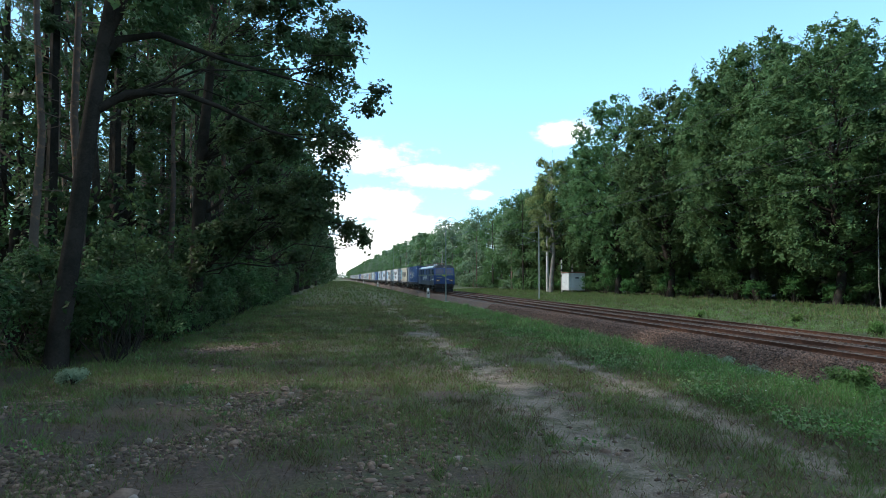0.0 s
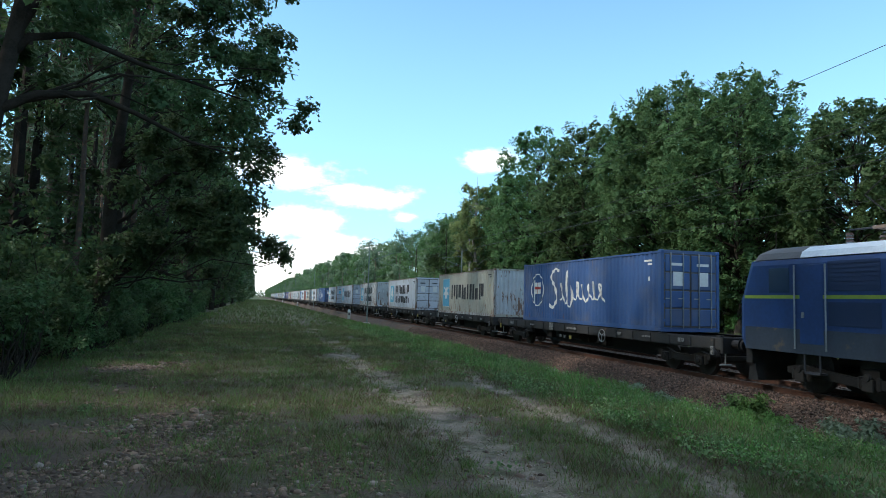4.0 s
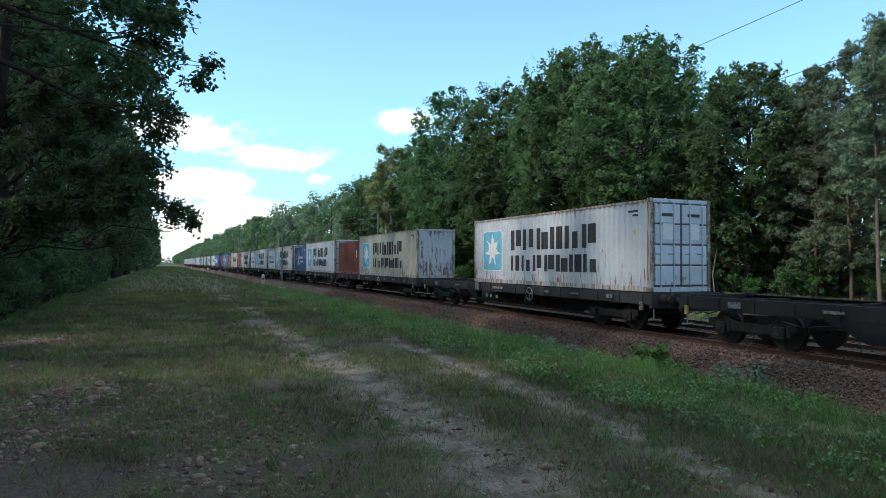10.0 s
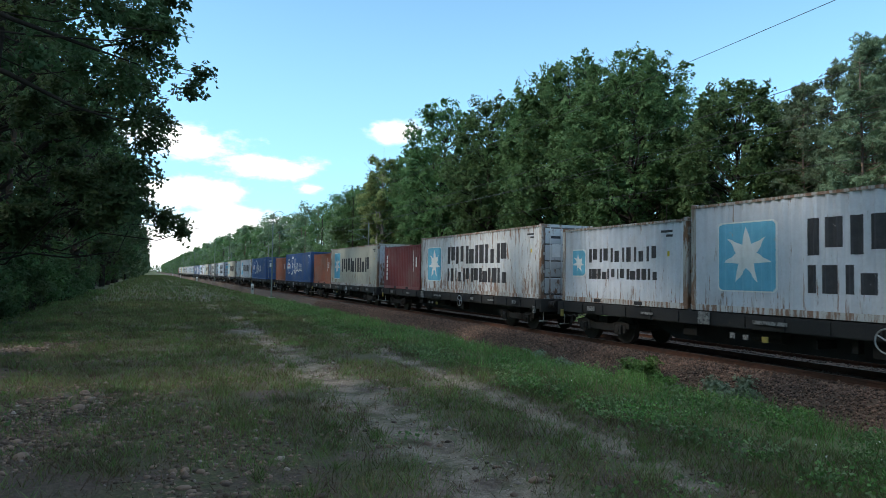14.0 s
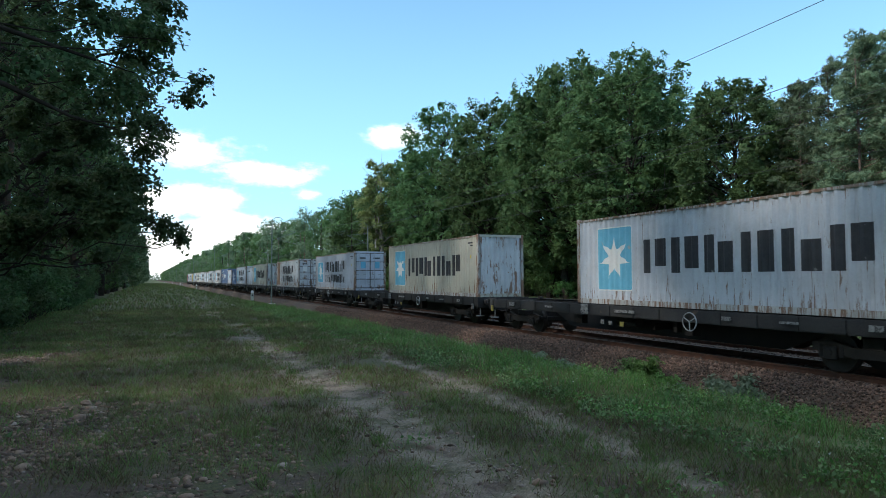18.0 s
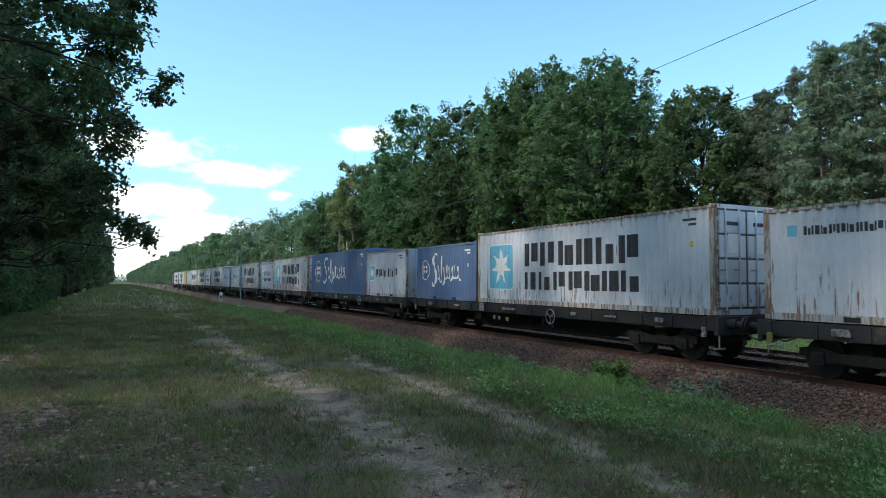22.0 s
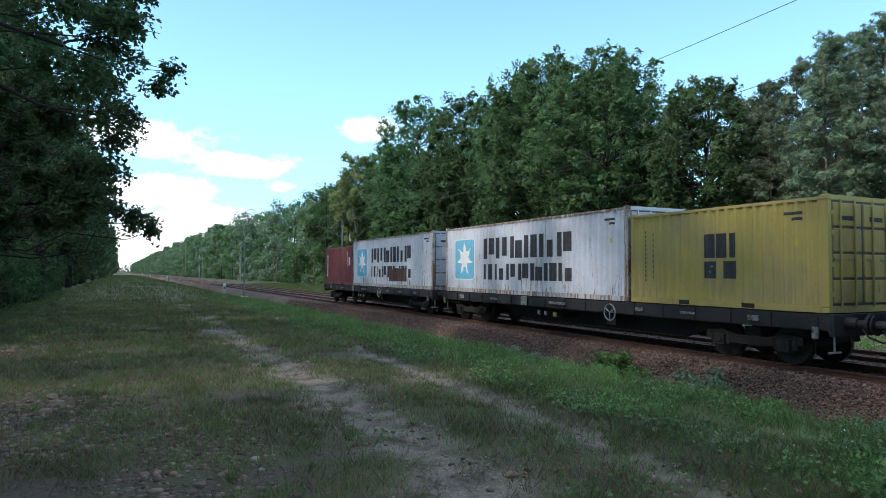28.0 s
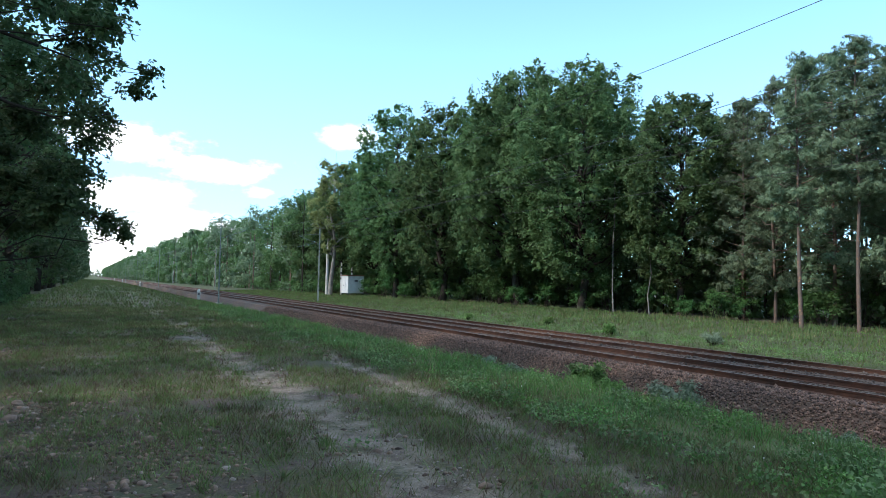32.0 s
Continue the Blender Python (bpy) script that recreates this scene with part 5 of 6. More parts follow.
def make_stones():
    g = np.random.default_rng(17)
    n = 68000
    x = 11.95 + 1.7 * g.uniform(0, 1, n) ** 0.85
    y = -3 + 58 * g.uniform(0, 1, n) ** 1.35
    z = np.interp(x, (11.95, 13.15, 13.65), (-1.19, -0.425, -0.385))
    stones("ballast_stones", "brown crushed stones on the shoulder of the track bed", np.stack([x, y, z], 1), 0.023, STONE, 1)
    n = 9000
    x, y = g.uniform(13.4, 14.15, n), -3 + 50 * g.uniform(0, 1, n) ** 1.4
    stones("sleeper_end_stones", "brown stones spilled over the ends of the sleepers", np.stack([x, y, np.full(n, -0.378)], 1), 0.03, STONE, 5)
    n = 20000
    x, y = g.uniform(13.6, 20.3, n), -3 + 50 * g.uniform(0, 1, n) ** 1.4
    stones("track_stones", "grey-brown stones between the rails", np.stack([x, y, np.interp(x, (16.3, 16.75, 17.2), (-0.39, -0.44, -0.415))], 1), 0.028, TRACK_STONE, 2)
    near = patchy(g, scatter(g, 27000, -5.0, 1.5, 2.4, 12.5, 1.35), 0.5, -0.06, 9)
    near = near[g.uniform(0, 1, len(near)) < np.interp(near[:, 0], (-5, -1.2, 0.4, 1.5), (1, 1, 0.45, 0.15))]
    blob = g.normal(size=(3000, 2)) * (0.9, 1.6) + (-2.4, 17.6)
    yr = 2.6 + 22 * g.uniform(0, 1, 4200) ** 1.5
    left, right = ruts_at(yr)
    in_ruts = np.stack([np.where(g.uniform(0, 1, 4200) < 0.63, left + g.normal(0, 0.36, 4200), right + g.normal(0, 0.22, 4200)), yr], 1)
    xy = np.concatenate([near, blob, patchy(g, scatter(g, 3000, 0.4, 6.8, 2.6, 18), 0.6, 0.05, 9)])
    z = heights(xy)
    xy = np.concatenate([xy, patchy(g, np.stack([g.uniform(-5, 0.6, 5000), g.uniform(-9, 2.6, 5000)], 1), 0.5, -0.06, 9)])
    z = heights(xy)
    pale = g.uniform(0, 1, len(xy)) < 0.05
    stones("gravel", "scattered tan and brown stones on bare soil", np.column_stack([xy, z])[~pale], 0.025, GRAVEL, 3, round_ones=True)
    stones("pale_gravel", "scattered pale stones on bare soil", np.column_stack([xy, z])[pale], 0.026, PALE_STONE, 4, round_ones=True)
    stones("rut_grit", "fine pale grit lying in the sandy wheel ruts", np.column_stack([in_ruts, heights(in_ruts)]), 0.011, PALE_STONE, 6, round_ones=True)
    for i in range(16):
        px, py = (-0.84, 11.2) if i == 0 else (g.uniform(-4.2, 1.0), g.uniform(5, 15))
        r = 0.1 if i == 0 else g.uniform(0.04, 0.065)
        bm = bmesh.new()
        bmesh.ops.create_icosphere(bm, subdivisions=2, radius=r)
        for v in bm.verts:
            v.co *= 0.8 + 0.45 * noise.noise(v.co / r * 1.2 + Vector((i * 3.1, 0, 0)))
            v.co.z *= 0.62
        st = part("field_stone", bm, GRAVEL)
        st.location = (px, py, ground_z(px, py) + r * 0.25)
        tagged(st, "pale rounded field stone lying on the verge", "stone", "field stones")


make_stones()


def make_weeds():
    """Clumps of weeds along the foot of the stone bed."""
    g = np.random.default_rng(23)
    kinds = [bush("bright green weed clump at the foot of the track bed", 130, 0.62, 0.5, 2600, 0.055, GRASS_RICH, "weed_clump", "weeds"), bush("grey-green weed clump with pale heads", 131, 0.5, 0.45, 2200, 0.055, WEED_LEAF, "weed_clump", "weeds")]
    for i, (x, y, k, s) in enumerate(((12.15, 14.0, 0, 1.45), (12.15, 10.9, 1, 1.6), (12.1, 19.2, 1, 1.1), (12.05, 12.9, 0, 0.9), (11.9, 12.4, 1, 0.8), (10.3, 14.8, 1, 0.8), (9.6, 11.2, 0, 0.6), (10.9, 17.9, 0, 0.75), (11.9, 16.6, 1, 0.7), (11.9, 20.5, 0, 0.8), (12.0, 8.9, 0, 0.8), (11.8, 6.9, 1, 0.9), (11.9, 25, 1, 0.8), (10.6, 9.4, 0, 0.5), (11.7, 30, 0, 0.7), (-4.6, 12.4, 1, 0.6), (24.2, 26, 0, 1.0), (25.5, 33, 0, 0.9), (24.6, 20, 1, 1.1), (23.8, 40, 0, 0.8))):
        plant(kinds[k], x, y, g.uniform(0, 360), s)


make_weeds()


# ---- the train ----
TRACK_X = TRACKS[0]
DECK = 1.27  # deck height over the rails
PITCH_Y = 19.789  # from wagon to wagon
riders = []  # things that roll with the train, and where they stand along it


def rolling(ob, along, x=0.0, z=0.0, turn=0.0):
    riders.append((ob, along, x, z, turn))
    return ob


def make_wheel(parent, x, y, r, name="wheel"):
    """A disc wheel with tyre and flange, its axle along x."""
    bm = bmesh.new()
    s = 1 if x > 0 else -1
    tube(bm, (x - 0.06, y, r), (x + 0.06, y, r), r, n=20)
    tube(bm, (x - s * 0.065, y, r), (x - s * 0.1, y, r), r + 0.03, n=20)
    tube(bm, (x, y, r), (x + s * 0.1, y, r), 0.16, 0.12, 12)
    return part(name, bm, TREAD, parent)


def make_bogie(parent, y, spacing=1.8, axles=2, r=0.46, name="bogie", half=1.0):
    """A bogie frame with its wheels, axle boxes, springs and axles as sub-parts."""
    ys = [y + spacing * (i - (axles - 1) / 2) for i in range(axles)]
    bm = bmesh.new()
    a, b = ys[0] - 0.45, ys[-1] + 0.45
    for x in (-half, half):
        prism(bm, [(a, 0.5), (a, 0.66), (ys[0], 0.74), (y - 0.45, 0.6), (y + 0.45, 0.6), (ys[-1], 0.74), (b, 0.66), (b, 0.5), (y + 0.4, 0.38), (y - 0.4, 0.38)], "x", x - 0.06, x + 0.06)
    box(bm, -half, half, y - 0.22, y + 0.22, 0.5, 0.82)
    box(bm, -half, half, a, a + 0.1, 0.5, 0.62)
    box(bm, -half, half, b - 0.1, b, 0.5, 0.62)
    bogie = part(name, bm, BOGIE, parent)
    for wy in ys:
        for x in (-0.753, 0.753):
            make_wheel(bogie, x, wy, r)
        part("axle", tubes([((-0.75, wy, r), (0.75, wy, r), 0.08)]), BOGIE, bogie)
        for x in (-half, half):
            s = 1 if x > 0 else -1
            bm = boxes((x - 0.02, x + s * 0.14 if s > 0 else x + 0.02, wy - 0.15, wy + 0.15, 0.3, 0.6) if s > 0 else (x - 0.14, x + 0.02, wy - 0.15, wy + 0.15, 0.3, 0.6), bevel=0.02)
            tube(bm, (x + s * 0.1, wy, r), (x + s * 0.17, wy, r), 0.1, 0.08, 10)
            for k in (-0.24, 0.24):
                tube(bm, (x + s * 0.03, wy + k, 0.36), (x + s * 0.03, wy + k, 0.64), 0.07, n=8)
            part("axle_box", bm, BOGIE, bogie)
    return bogie


def make_buffers(parent, end, mat, x=0.875, z=1.06, length=0.62):
    s = 1 if end > 0 else -1
    for side in (-x, x):
        bm = bmesh.new()
        tube(bm, (side, end - s * length, z), (side, end - s * length * 0.45, z), 0.13, n=14)
        tube(bm, (side, end - s * length * 0.45, z), (side, end - s * 0.05, z), 0.09, n=14)
        tube(bm, (side, end - s * 0.05, z), (side, end, z), 0.22, 0.2, 18)
        part("buffer", bm, mat, parent)
    bm = bmesh.new()
    tube(bm, (0, end - s * 0.7, z - 0.02), (0, end - s * 0.3, z - 0.02), 0.05)
    for k in range(3):
        tube(bm, (-0.09, end - s * (0.12 + 0.12 * k), z - 0.1 - 0.08 * (1 - k)), (0.09, end - s * (0.12 + 0.12 * k), z - 0.1 - 0.08 * (1 - k)), 0.028)
    tube(bm, (-0.09, end - s * 0.4, z - 0.05), (-0.09, end - s * 0.1, z - 0.2), 0.025)
    tube(bm, (0.09, end - s * 0.4, z - 0.05), (0.09, end - s * 0.1, z - 0.2), 0.025)
    part("coupling", bm, mat, parent)
    bm = bmesh.new()
    for side in (-0.35, 0.35):
        pts = [(side, end - s * 0.62, z - 0.05), (side * 0.9, end - s * 0.4, z - 0.32), (side * 0.7, end - s * 0.15, z - 0.42), (side * 0.5, end, z - 0.36)]
        for a, b in zip(pts, pts[1:]):
            tube(bm, a, b, 0.022, n=6)
    part("brake_hose", bm, MARK_DARK, parent)


def make_wagon():
    """A sixty-foot flat wagon for containers: open frame, two bogies, hand brake wheel."""
    w = thing("container_wagon", "dark grimy steel flat wagon on two bogies, for containers", "wagon", "wagons of the train")
    half = 9.27
    sill = [(-half, DECK - 0.02), (half, DECK - 0.02), (half, DECK - 0.34), (5.7, DECK - 0.38), (4.5, DECK - 0.9), (-4.5, DECK - 0.9), (-5.7, DECK - 0.38), (-half, DECK - 0.34)]
    for x in (-1.3, 1.3):
        s = 1 if x > 0 else -1
        bm = bmesh.new()
        prism(bm, [(-half, DECK - 0.06), (half, DECK - 0.06), (half, DECK - 0.36), (-half, DECK - 0.36)], "x", x - 0.012, x + 0.012)
        box(bm, min(x, x - s * 0.13), max(x, x - s * 0.13), -half, half, DECK - 0.06, DECK - 0.035)
        box(bm, min(x, x - s * 0.13), max(x, x - s * 0.13), -half, half, DECK - 0.385, DECK - 0.36)
        for k in range(-8, 9):
            box(bm, min(x + s * 0.013, x + s * 0.05), max(x + s * 0.013, x + s * 0.05), k * 1.12 - 0.02, k * 1.12 + 0.02, DECK - 0.36, DECK - 0.06)
        part("side_sill", bm, SILL, w)
    bm = bmesh.new()
    for x in (-0.32, 0.32):
        prism(bm, [(a, b - 0.05) for a, b in sill], "x", x - 0.015, x + 0.015)
    part("centre_sill", bm, STEEL_DARK, w)
    for k in range(-3, 4):
        part("cross_member", boxes((-1.28, 1.28, k * 2.6 - 0.06, k * 2.6 + 0.06, DECK - 0.3, DECK - 0.08)), STEEL_DARK, w)
    for s in (-1, 1):
        part("headstock", boxes((-1.3, 1.3, s * 9.27 - 0.06, s * 9.27 + 0.06, DECK - 0.5, DECK - 0.02), bevel=0.01), SILL, w)
        make_buffers(w, s * 9.87, STEEL_DARK)
        make_bogie(w, s * 7.1)
        for x in (-1.1, 1.1):
            part("shunter_step", tubes([((x, s * 9.2, DECK - 0.5), (x, s * 9.2, 0.42), 0.02), ((x - 0.2, s * 9.2, 0.42), (x + 0.2, s * 9.2, 0.42), 0.025)], 6), GALV, w)
    for s in (-1, 1):
        # both long sides carry the same fittings, turned half round the middle
        def across(v):
            return -s * v

        def plate(name, x0, x1, y0, y1, z0, z1, mat, label=""):
            ya, yb = sorted((-s * y0, -s * y1))
            xa, xb = sorted((across(x0), across(x1)))
            part(name, boxes((xa, xb, ya, yb, z0, z1)), mat, w, label)

        bm = bmesh.new()
        cx, cy, cz = across(-1.42), -s * -2.4, 0.92
        rim = [[bm.verts.new((cx + 0.017 * math.sin(q), cy + (0.25 + 0.017 * math.cos(q)) * math.cos(a), cz + (0.25 + 0.017 * math.cos(q)) * math.sin(a))) for q in np.arange(5) * 1.25664] for a in np.arange(18) * 0.349066]
        for k in range(18):
            for j in range(5):
                bm.faces.new((rim[k][j], rim[(k + 1) % 18][j], rim[(k + 1) % 18][(j + 1) % 5], rim[k][(j + 1) % 5]))
        for k in range(3):
            a = 2 * math.pi * k / 3 + 0.5
            tube(bm, (cx, cy, cz), (cx, cy + 0.25 * math.cos(a), cz + 0.25 * math.sin(a)), 0.016, n=6)
        tube(bm, (across(-1.43), cy, cz), (across(-1.2), cy, cz), 0.03)
        bmesh.ops.recalc_face_normals(bm, faces=bm.faces)
        part("brake_wheel", bm, GALV, w, "round steel hand brake wheel")
        for y, h in ((1.5, 0.14), (1.1, 0.12)):
            plate("changeover_plate", -1.33, -1.3, y - 0.07, y + 0.07, 0.62, 0.62 + h, MARK_GREY)
        plate("changeover_plate", -1.33, -1.3, 0.45, 0.62, 0.6, 0.74, DULL_YELLOW, "small dull yellow plate")
        for y, ln, h in ((-7.4, 0.3, 0.13), (-5.4, 0.5, 0.06), (-3.6, 0.3, 0.1), (4.6, 0.5, 0.07), (7.3, 0.4, 0.16)):
            plate("frame_marking", -1.372, -1.352, y - ln / 2, y + ln / 2, DECK - 0.2 - h / 2, DECK - 0.2 + h / 2, MARK_GREY)
        plate("letter_bar", -1.372, -1.352, -0.1, 0.85, DECK - 0.24, DECK - 0.15, MARK_GREY)
        plate("plate", -1.375, -1.352, 2.2, 2.6, DECK - 0.36, DECK - 0.02, MARK_GREY)
        for y in (-8.95, 8.95):
            plate("uncoupling_lever", -1.4, -1.34, y - 0.06, y + 0.06, DECK - 0.55, DECK - 0.3, DULL_YELLOW if y > 0 else MARK_GREY)
    bm = bmesh.new()
    tube(bm, (-0.75, 0.4, 0.72), (-0.75, 1.3, 0.72), 0.17, n=14)
    part("air_tank", bm, BOGIE, w)
    part("brake_gear", boxes((-1.1, -0.8, -2.2, -1.9, 0.5, 0.9), (-1.1, -0.9, -1.6, -1.45, 0.55, 0.85), (-1.0, 1.0, -0.6, -0.5, 0.55, 0.75), (0.8, 1.1, 1.9, 2.3, 0.5, 0.9), (-1.1, -0.85, 2.9, 3.4, 0.55, 0.85), (-0.05, 0.05, -5.5, 5.5, 0.5, 0.57), bevel=0.01), BOGIE, w)
    for y in (-9.0, -3.05, 3.05, 9.0):
        for x in (-1.12, 1.12):
            part("container_lock", boxes((x - 0.09, x + 0.09, y - 0.09, y + 0.09, DECK - 0.08, DECK + 0.03), bevel=0.015), STEEL_DARK, w)
    return w


def side_profile(length, pitch=0.278, depth=0.045):
    """Breakpoints (y, inset) of a corrugated wall, from corner post to corner post."""
    pts, y, end = [], -length / 2 + 0.16, length / 2 - 0.16
    n = max(1, int(round((end - y) / pitch)))
    p = (end - y) / n
    for i in range(n):
        a = y + i * p
        pts += [(a, 0.0), (a + 0.26 * p, 0.0), (a + 0.5 * p, depth), (a + 0.76 * p, depth)]
    pts.append((end, 0.0))
    return pts


def inset_at(profile, y):
    return float(np.interp(y, [a for a, _ in profile], [b for _, b in profile]))


def wall_patch(bm, profile, x, s, y0, y1, z0, z1, slant=0.0, lift=0.004):
    """A painted patch that follows the folds of a corrugated wall; s is the wall's outward side."""
    ys = sorted({y0, y1, *[a for a, _ in profile if y0 < a < y1]})
    low = [bm.verts.new((x + s * (lift - inset_at(profile, y)), y, z0)) for y in ys]
    high = [bm.verts.new((x + s * (lift - inset_at(profile, y)), y + slant, z1)) for y in ys]
    for i in range(len(ys) - 1):
        f = bm.faces.new((low[i], low[i + 1], high[i + 1], high[i]) if s > 0 else (low[i + 1], low[i], high[i], high[i + 1]))


CONTAINERS = {}


def make_container(feet, colour, marks, end, high):
    """A shipping container: corrugated walls, roof, corner posts and castings, rails, doors with locking bars, painted marks."""
    key = (feet, colour, marks, end, high)
    if key in CONTAINERS:
        return CONTAINERS[key]
    L = 12.192 if feet == 40 else 6.058
    W, H = 2.438, 2.896 if high else 2.591
    words = {"white": "white", "rusty": "white, rust-streaked", "beige": "beige", "grey": "pale grey", "blue": "blue", "steelblue": "faded steel-blue", "red": "red-brown", "maroon": "maroon", "orange": "orange-brown", "yellow": "yellow"}
    c = thing("shipping_container", "%s %s steel shipping container standing on a flat wagon" % (words[colour], "long" if feet == 40 else "short"), "container", "containers on the train")
    body = PAINTS[colour]
    prof = side_profile(L)
    hx = W / 2
    for s in (-1, 1):
        verts = [(s * (hx - 0.012 - d), y, z) for z in (0.15, H - 0.1) for y, d in prof]
        n = len(prof)
        faces = [(i, i + 1, n + i + 1, n + i) if s > 0 else (i + 1, i, n + i, n + i + 1) for i in range(n - 1)]
        mesh_object("side_wall", verts, faces, body, c)
        for z0, z1, nm in ((0.0, 0.16, "bottom_rail"), (H - 0.11, H - 0.04, "top_rail")):
            part(nm, boxes((min(s * (hx - 0.09), s * (hx - 0.004)), max(s * (hx - 0.09), s * (hx - 0.004)), -L / 2 + 0.17, L / 2 - 0.17, z0, z1)), (POST if nm == "top_rail" else RUSTY_EDGE) if colour in ("white", "rusty", "beige", "grey") else body, c)
    n = int(L / 0.42)
    prof_r = [(-L / 2 + 0.1 + (L - 0.2) * i / (2 * n), 0.02 * (i % 2)) for i in range(2 * n + 1)]
    verts = [(x, y, H - 0.05 + d) for x in (-hx + 0.05, hx - 0.05) for y, d in prof_r]
    k = len(prof_r)
    mesh_object("roof", verts, [(i, i + k, i + k + 1, i + 1) for i in range(k - 1)], body, c)
    post = POST if colour in ("white", "rusty", "beige", "grey") else body
    for sx in (-1, 1):
        for sy in (-1, 1):
            x0, x1 = sorted((sx * hx, sx * (hx - 0.13)))
            y0, y1 = sorted((sy * L / 2, sy * (L / 2 - 0.17)))
            part("corner_post", boxes((x0, x1, y0, y1, 0.12, H - 0.12), bevel=0.012), post, c)
            for z in (0.0, H - 0.118):
                part("corner_casting", boxes((x0 - 0.003, x1 + 0.003, y0 - 0.003, y1 + 0.003, z, z + 0.118), bevel=0.014), post, c)
    for sy in (-1, 1):
        y0, y1 = sorted((sy * (L / 2 - 0.01), sy * (L / 2 - 0.1)))
        part("end_sill", boxes((-hx + 0.13, hx - 0.13, y0, y1, 0.0, 0.15)), body, c)
        part("end_header", boxes((-hx + 0.13, hx - 0.13, y0, y1, H - 0.12, H - 0.01)), body, c)
    if feet == 20:
        for y in (-1.0, 1.0):
            part("fork_pocket", boxes((-hx - 0.002, hx + 0.002, y - 0.18, y + 0.18, 0.02, 0.13)), STEEL_DARK, c)
    part("floor", boxes((-hx + 0.05, hx - 0.05, -L / 2 + 0.1, L / 2 - 0.1, 0.1, 0.14)), STEEL_DARK, c)
    door_y, wall_y = (-1, 1) if end == "doors" else (1, -1)
    # blank end wall
    prof_e = side_profile(W, 0.25, 0.045)
    m = len(prof_e)
    verts = [(x, wall_y * (L / 2 - 0.03 - d), z) for z in (0.14, H - 0.11) for x, d in prof_e]
    mesh_object("end_wall", verts, [(i, i + 1, m + i + 1, m + i) for i in range(m - 1)], PAINTS["rusty"] if colour in ("white", "beige", "rusty") else body, c)
    # two doors, each with bars, hinges and handles
    for s in (-1, 1):
        x0, x1 = sorted((s * 0.008, s * (hx - 0.14)))
        yo = door_y * (L / 2 - 0.035)
        door = part("door", boxes((x0, x1, yo - 0.02, yo + 0.02, 0.16, H - 0.13)), SEAM, c)
        step = (H - 0.33) / 4
        for row in range(4):
            z = 0.18 + row * step
            part("panel", boxes((x0 + 0.03, x1 - 0.03, min(yo, yo + door_y * 0.045), max(yo, yo + door_y * 0.045), z + 0.025, z + step - 0.025), bevel=0.018), body, door)
        for f in (0.3, 0.78):
            x = s * (0.008 + f * (hx - 0.15))
            part("locking_bar", tubes([((x, yo + door_y * 0.075, 0.12), (x, yo + door_y * 0.075, H - 0.1), 0.022)], 8), GALV if colour in ("blue", "steelblue") else body, door)
            part("bar_handle", boxes((x - 0.2, x + 0.02, yo + door_y * 0.06 - 0.012, yo + door_y * 0.06 + 0.012, 1.15, 1.19)), GALV, door)
            bm = bmesh.new()
            for z in (0.3, 0.95, 1.7, H - 0.35):
                box(bm, x - 0.06, x + 0.06, yo + door_y * 0.03 - 0.012, yo + door_y * 0.06 + 0.012, z, z + 0.07)
            part("bar_bracket", bm, body, door)
        for z in (0.35, 1.0, 1.7, H - 0.45):
            xh = s * (hx - 0.13)
            part("hinge", boxes((xh - 0.05, xh + 0.05, yo + min(0, door_y * 0.05), yo + max(0, door_y * 0.05), z, z + 0.1)), post, door)
        if colour in ("white", "rusty", "blue", "grey", "beige", "steelblue"):
            part("door_sticker", boxes((s * 0.53 - 0.2, s * 0.53 + 0.2, yo + min(0.04 * door_y, door_y * 0.052), yo + max(0.04 * door_y, door_y * 0.052), H * 0.56, H * 0.56 + 0.5)), MARK_BLUE if (feet, marks) == (40, "two") and colour == "grey" else MARK_WHITE, door)
        bm = boxes((s * 0.55 - 0.3, s * 0.55 + 0.2, yo + min(0.04 * door_y, door_y * 0.05), yo + max(0.04 * door_y, door_y * 0.05), H - 0.56, H - 0.46))
        part("door_lettering", bm, MARK_WHITE if colour in ("blue", "red", "maroon", "steelblue", "orange") else MARK_DARK, door)
    # marks on the wall that faces the path
    x, s = -(hx - 0.012), -1

    def patch(name, mat, *rows, slant=0.0, lift=0.004):
        bm = bmesh.new()
        for y0, y1, z0, z1 in rows:
            wall_patch(bm, prof, x, s, y0, y1, z0, z1, slant, lift)
        return part(name, bm, mat, c)

    def word(y, z, count, pitch, height, mat, stroke=0.34):
        """A brand word as plain bars, two for each letter, read from the rear end forwards."""
        for i in range(count):
            a = y - i * pitch
            w = pitch * 0.82
            low, high = ((0.0, 0.8), (0.2, 1.0), (0.0, 1.0), (0.12, 1.0), (0.0, 0.72))[(i * 2 + count) % 5]
            patch("letter_bar", mat, (a - w * stroke, a, z, z + height), (a - w, a - w * (stroke + 0.16), z + height * low, z + height * high))

    def badge(y, z, w, h):
        """A square with clipped corners and a thin pale edge."""
        for nm, mat, g, lift in (("badge_edge", MARK_WHITE, 0.035, 0.003), ("logo_square", MARK_BLUE, 0.0, 0.007)):
            a, b, k = w + g, h + g, 0.12
            rows = [(y - a, y + a, z - b + k, z + b - k)]
            for i in range(5):
                q = k * (1 - math.sqrt(1 - ((i + 0.5) / 5) ** 2))
                rows.append((y - a + q, y + a - q, z + b - k + k * i / 5, z + b - k + k * (i + 1) / 5))
                rows.append((y - a + q, y + a - q, z - b + k - k * (i + 1) / 5, z - b + k - k * i / 5))
            patch(nm, mat, *rows, lift=lift)

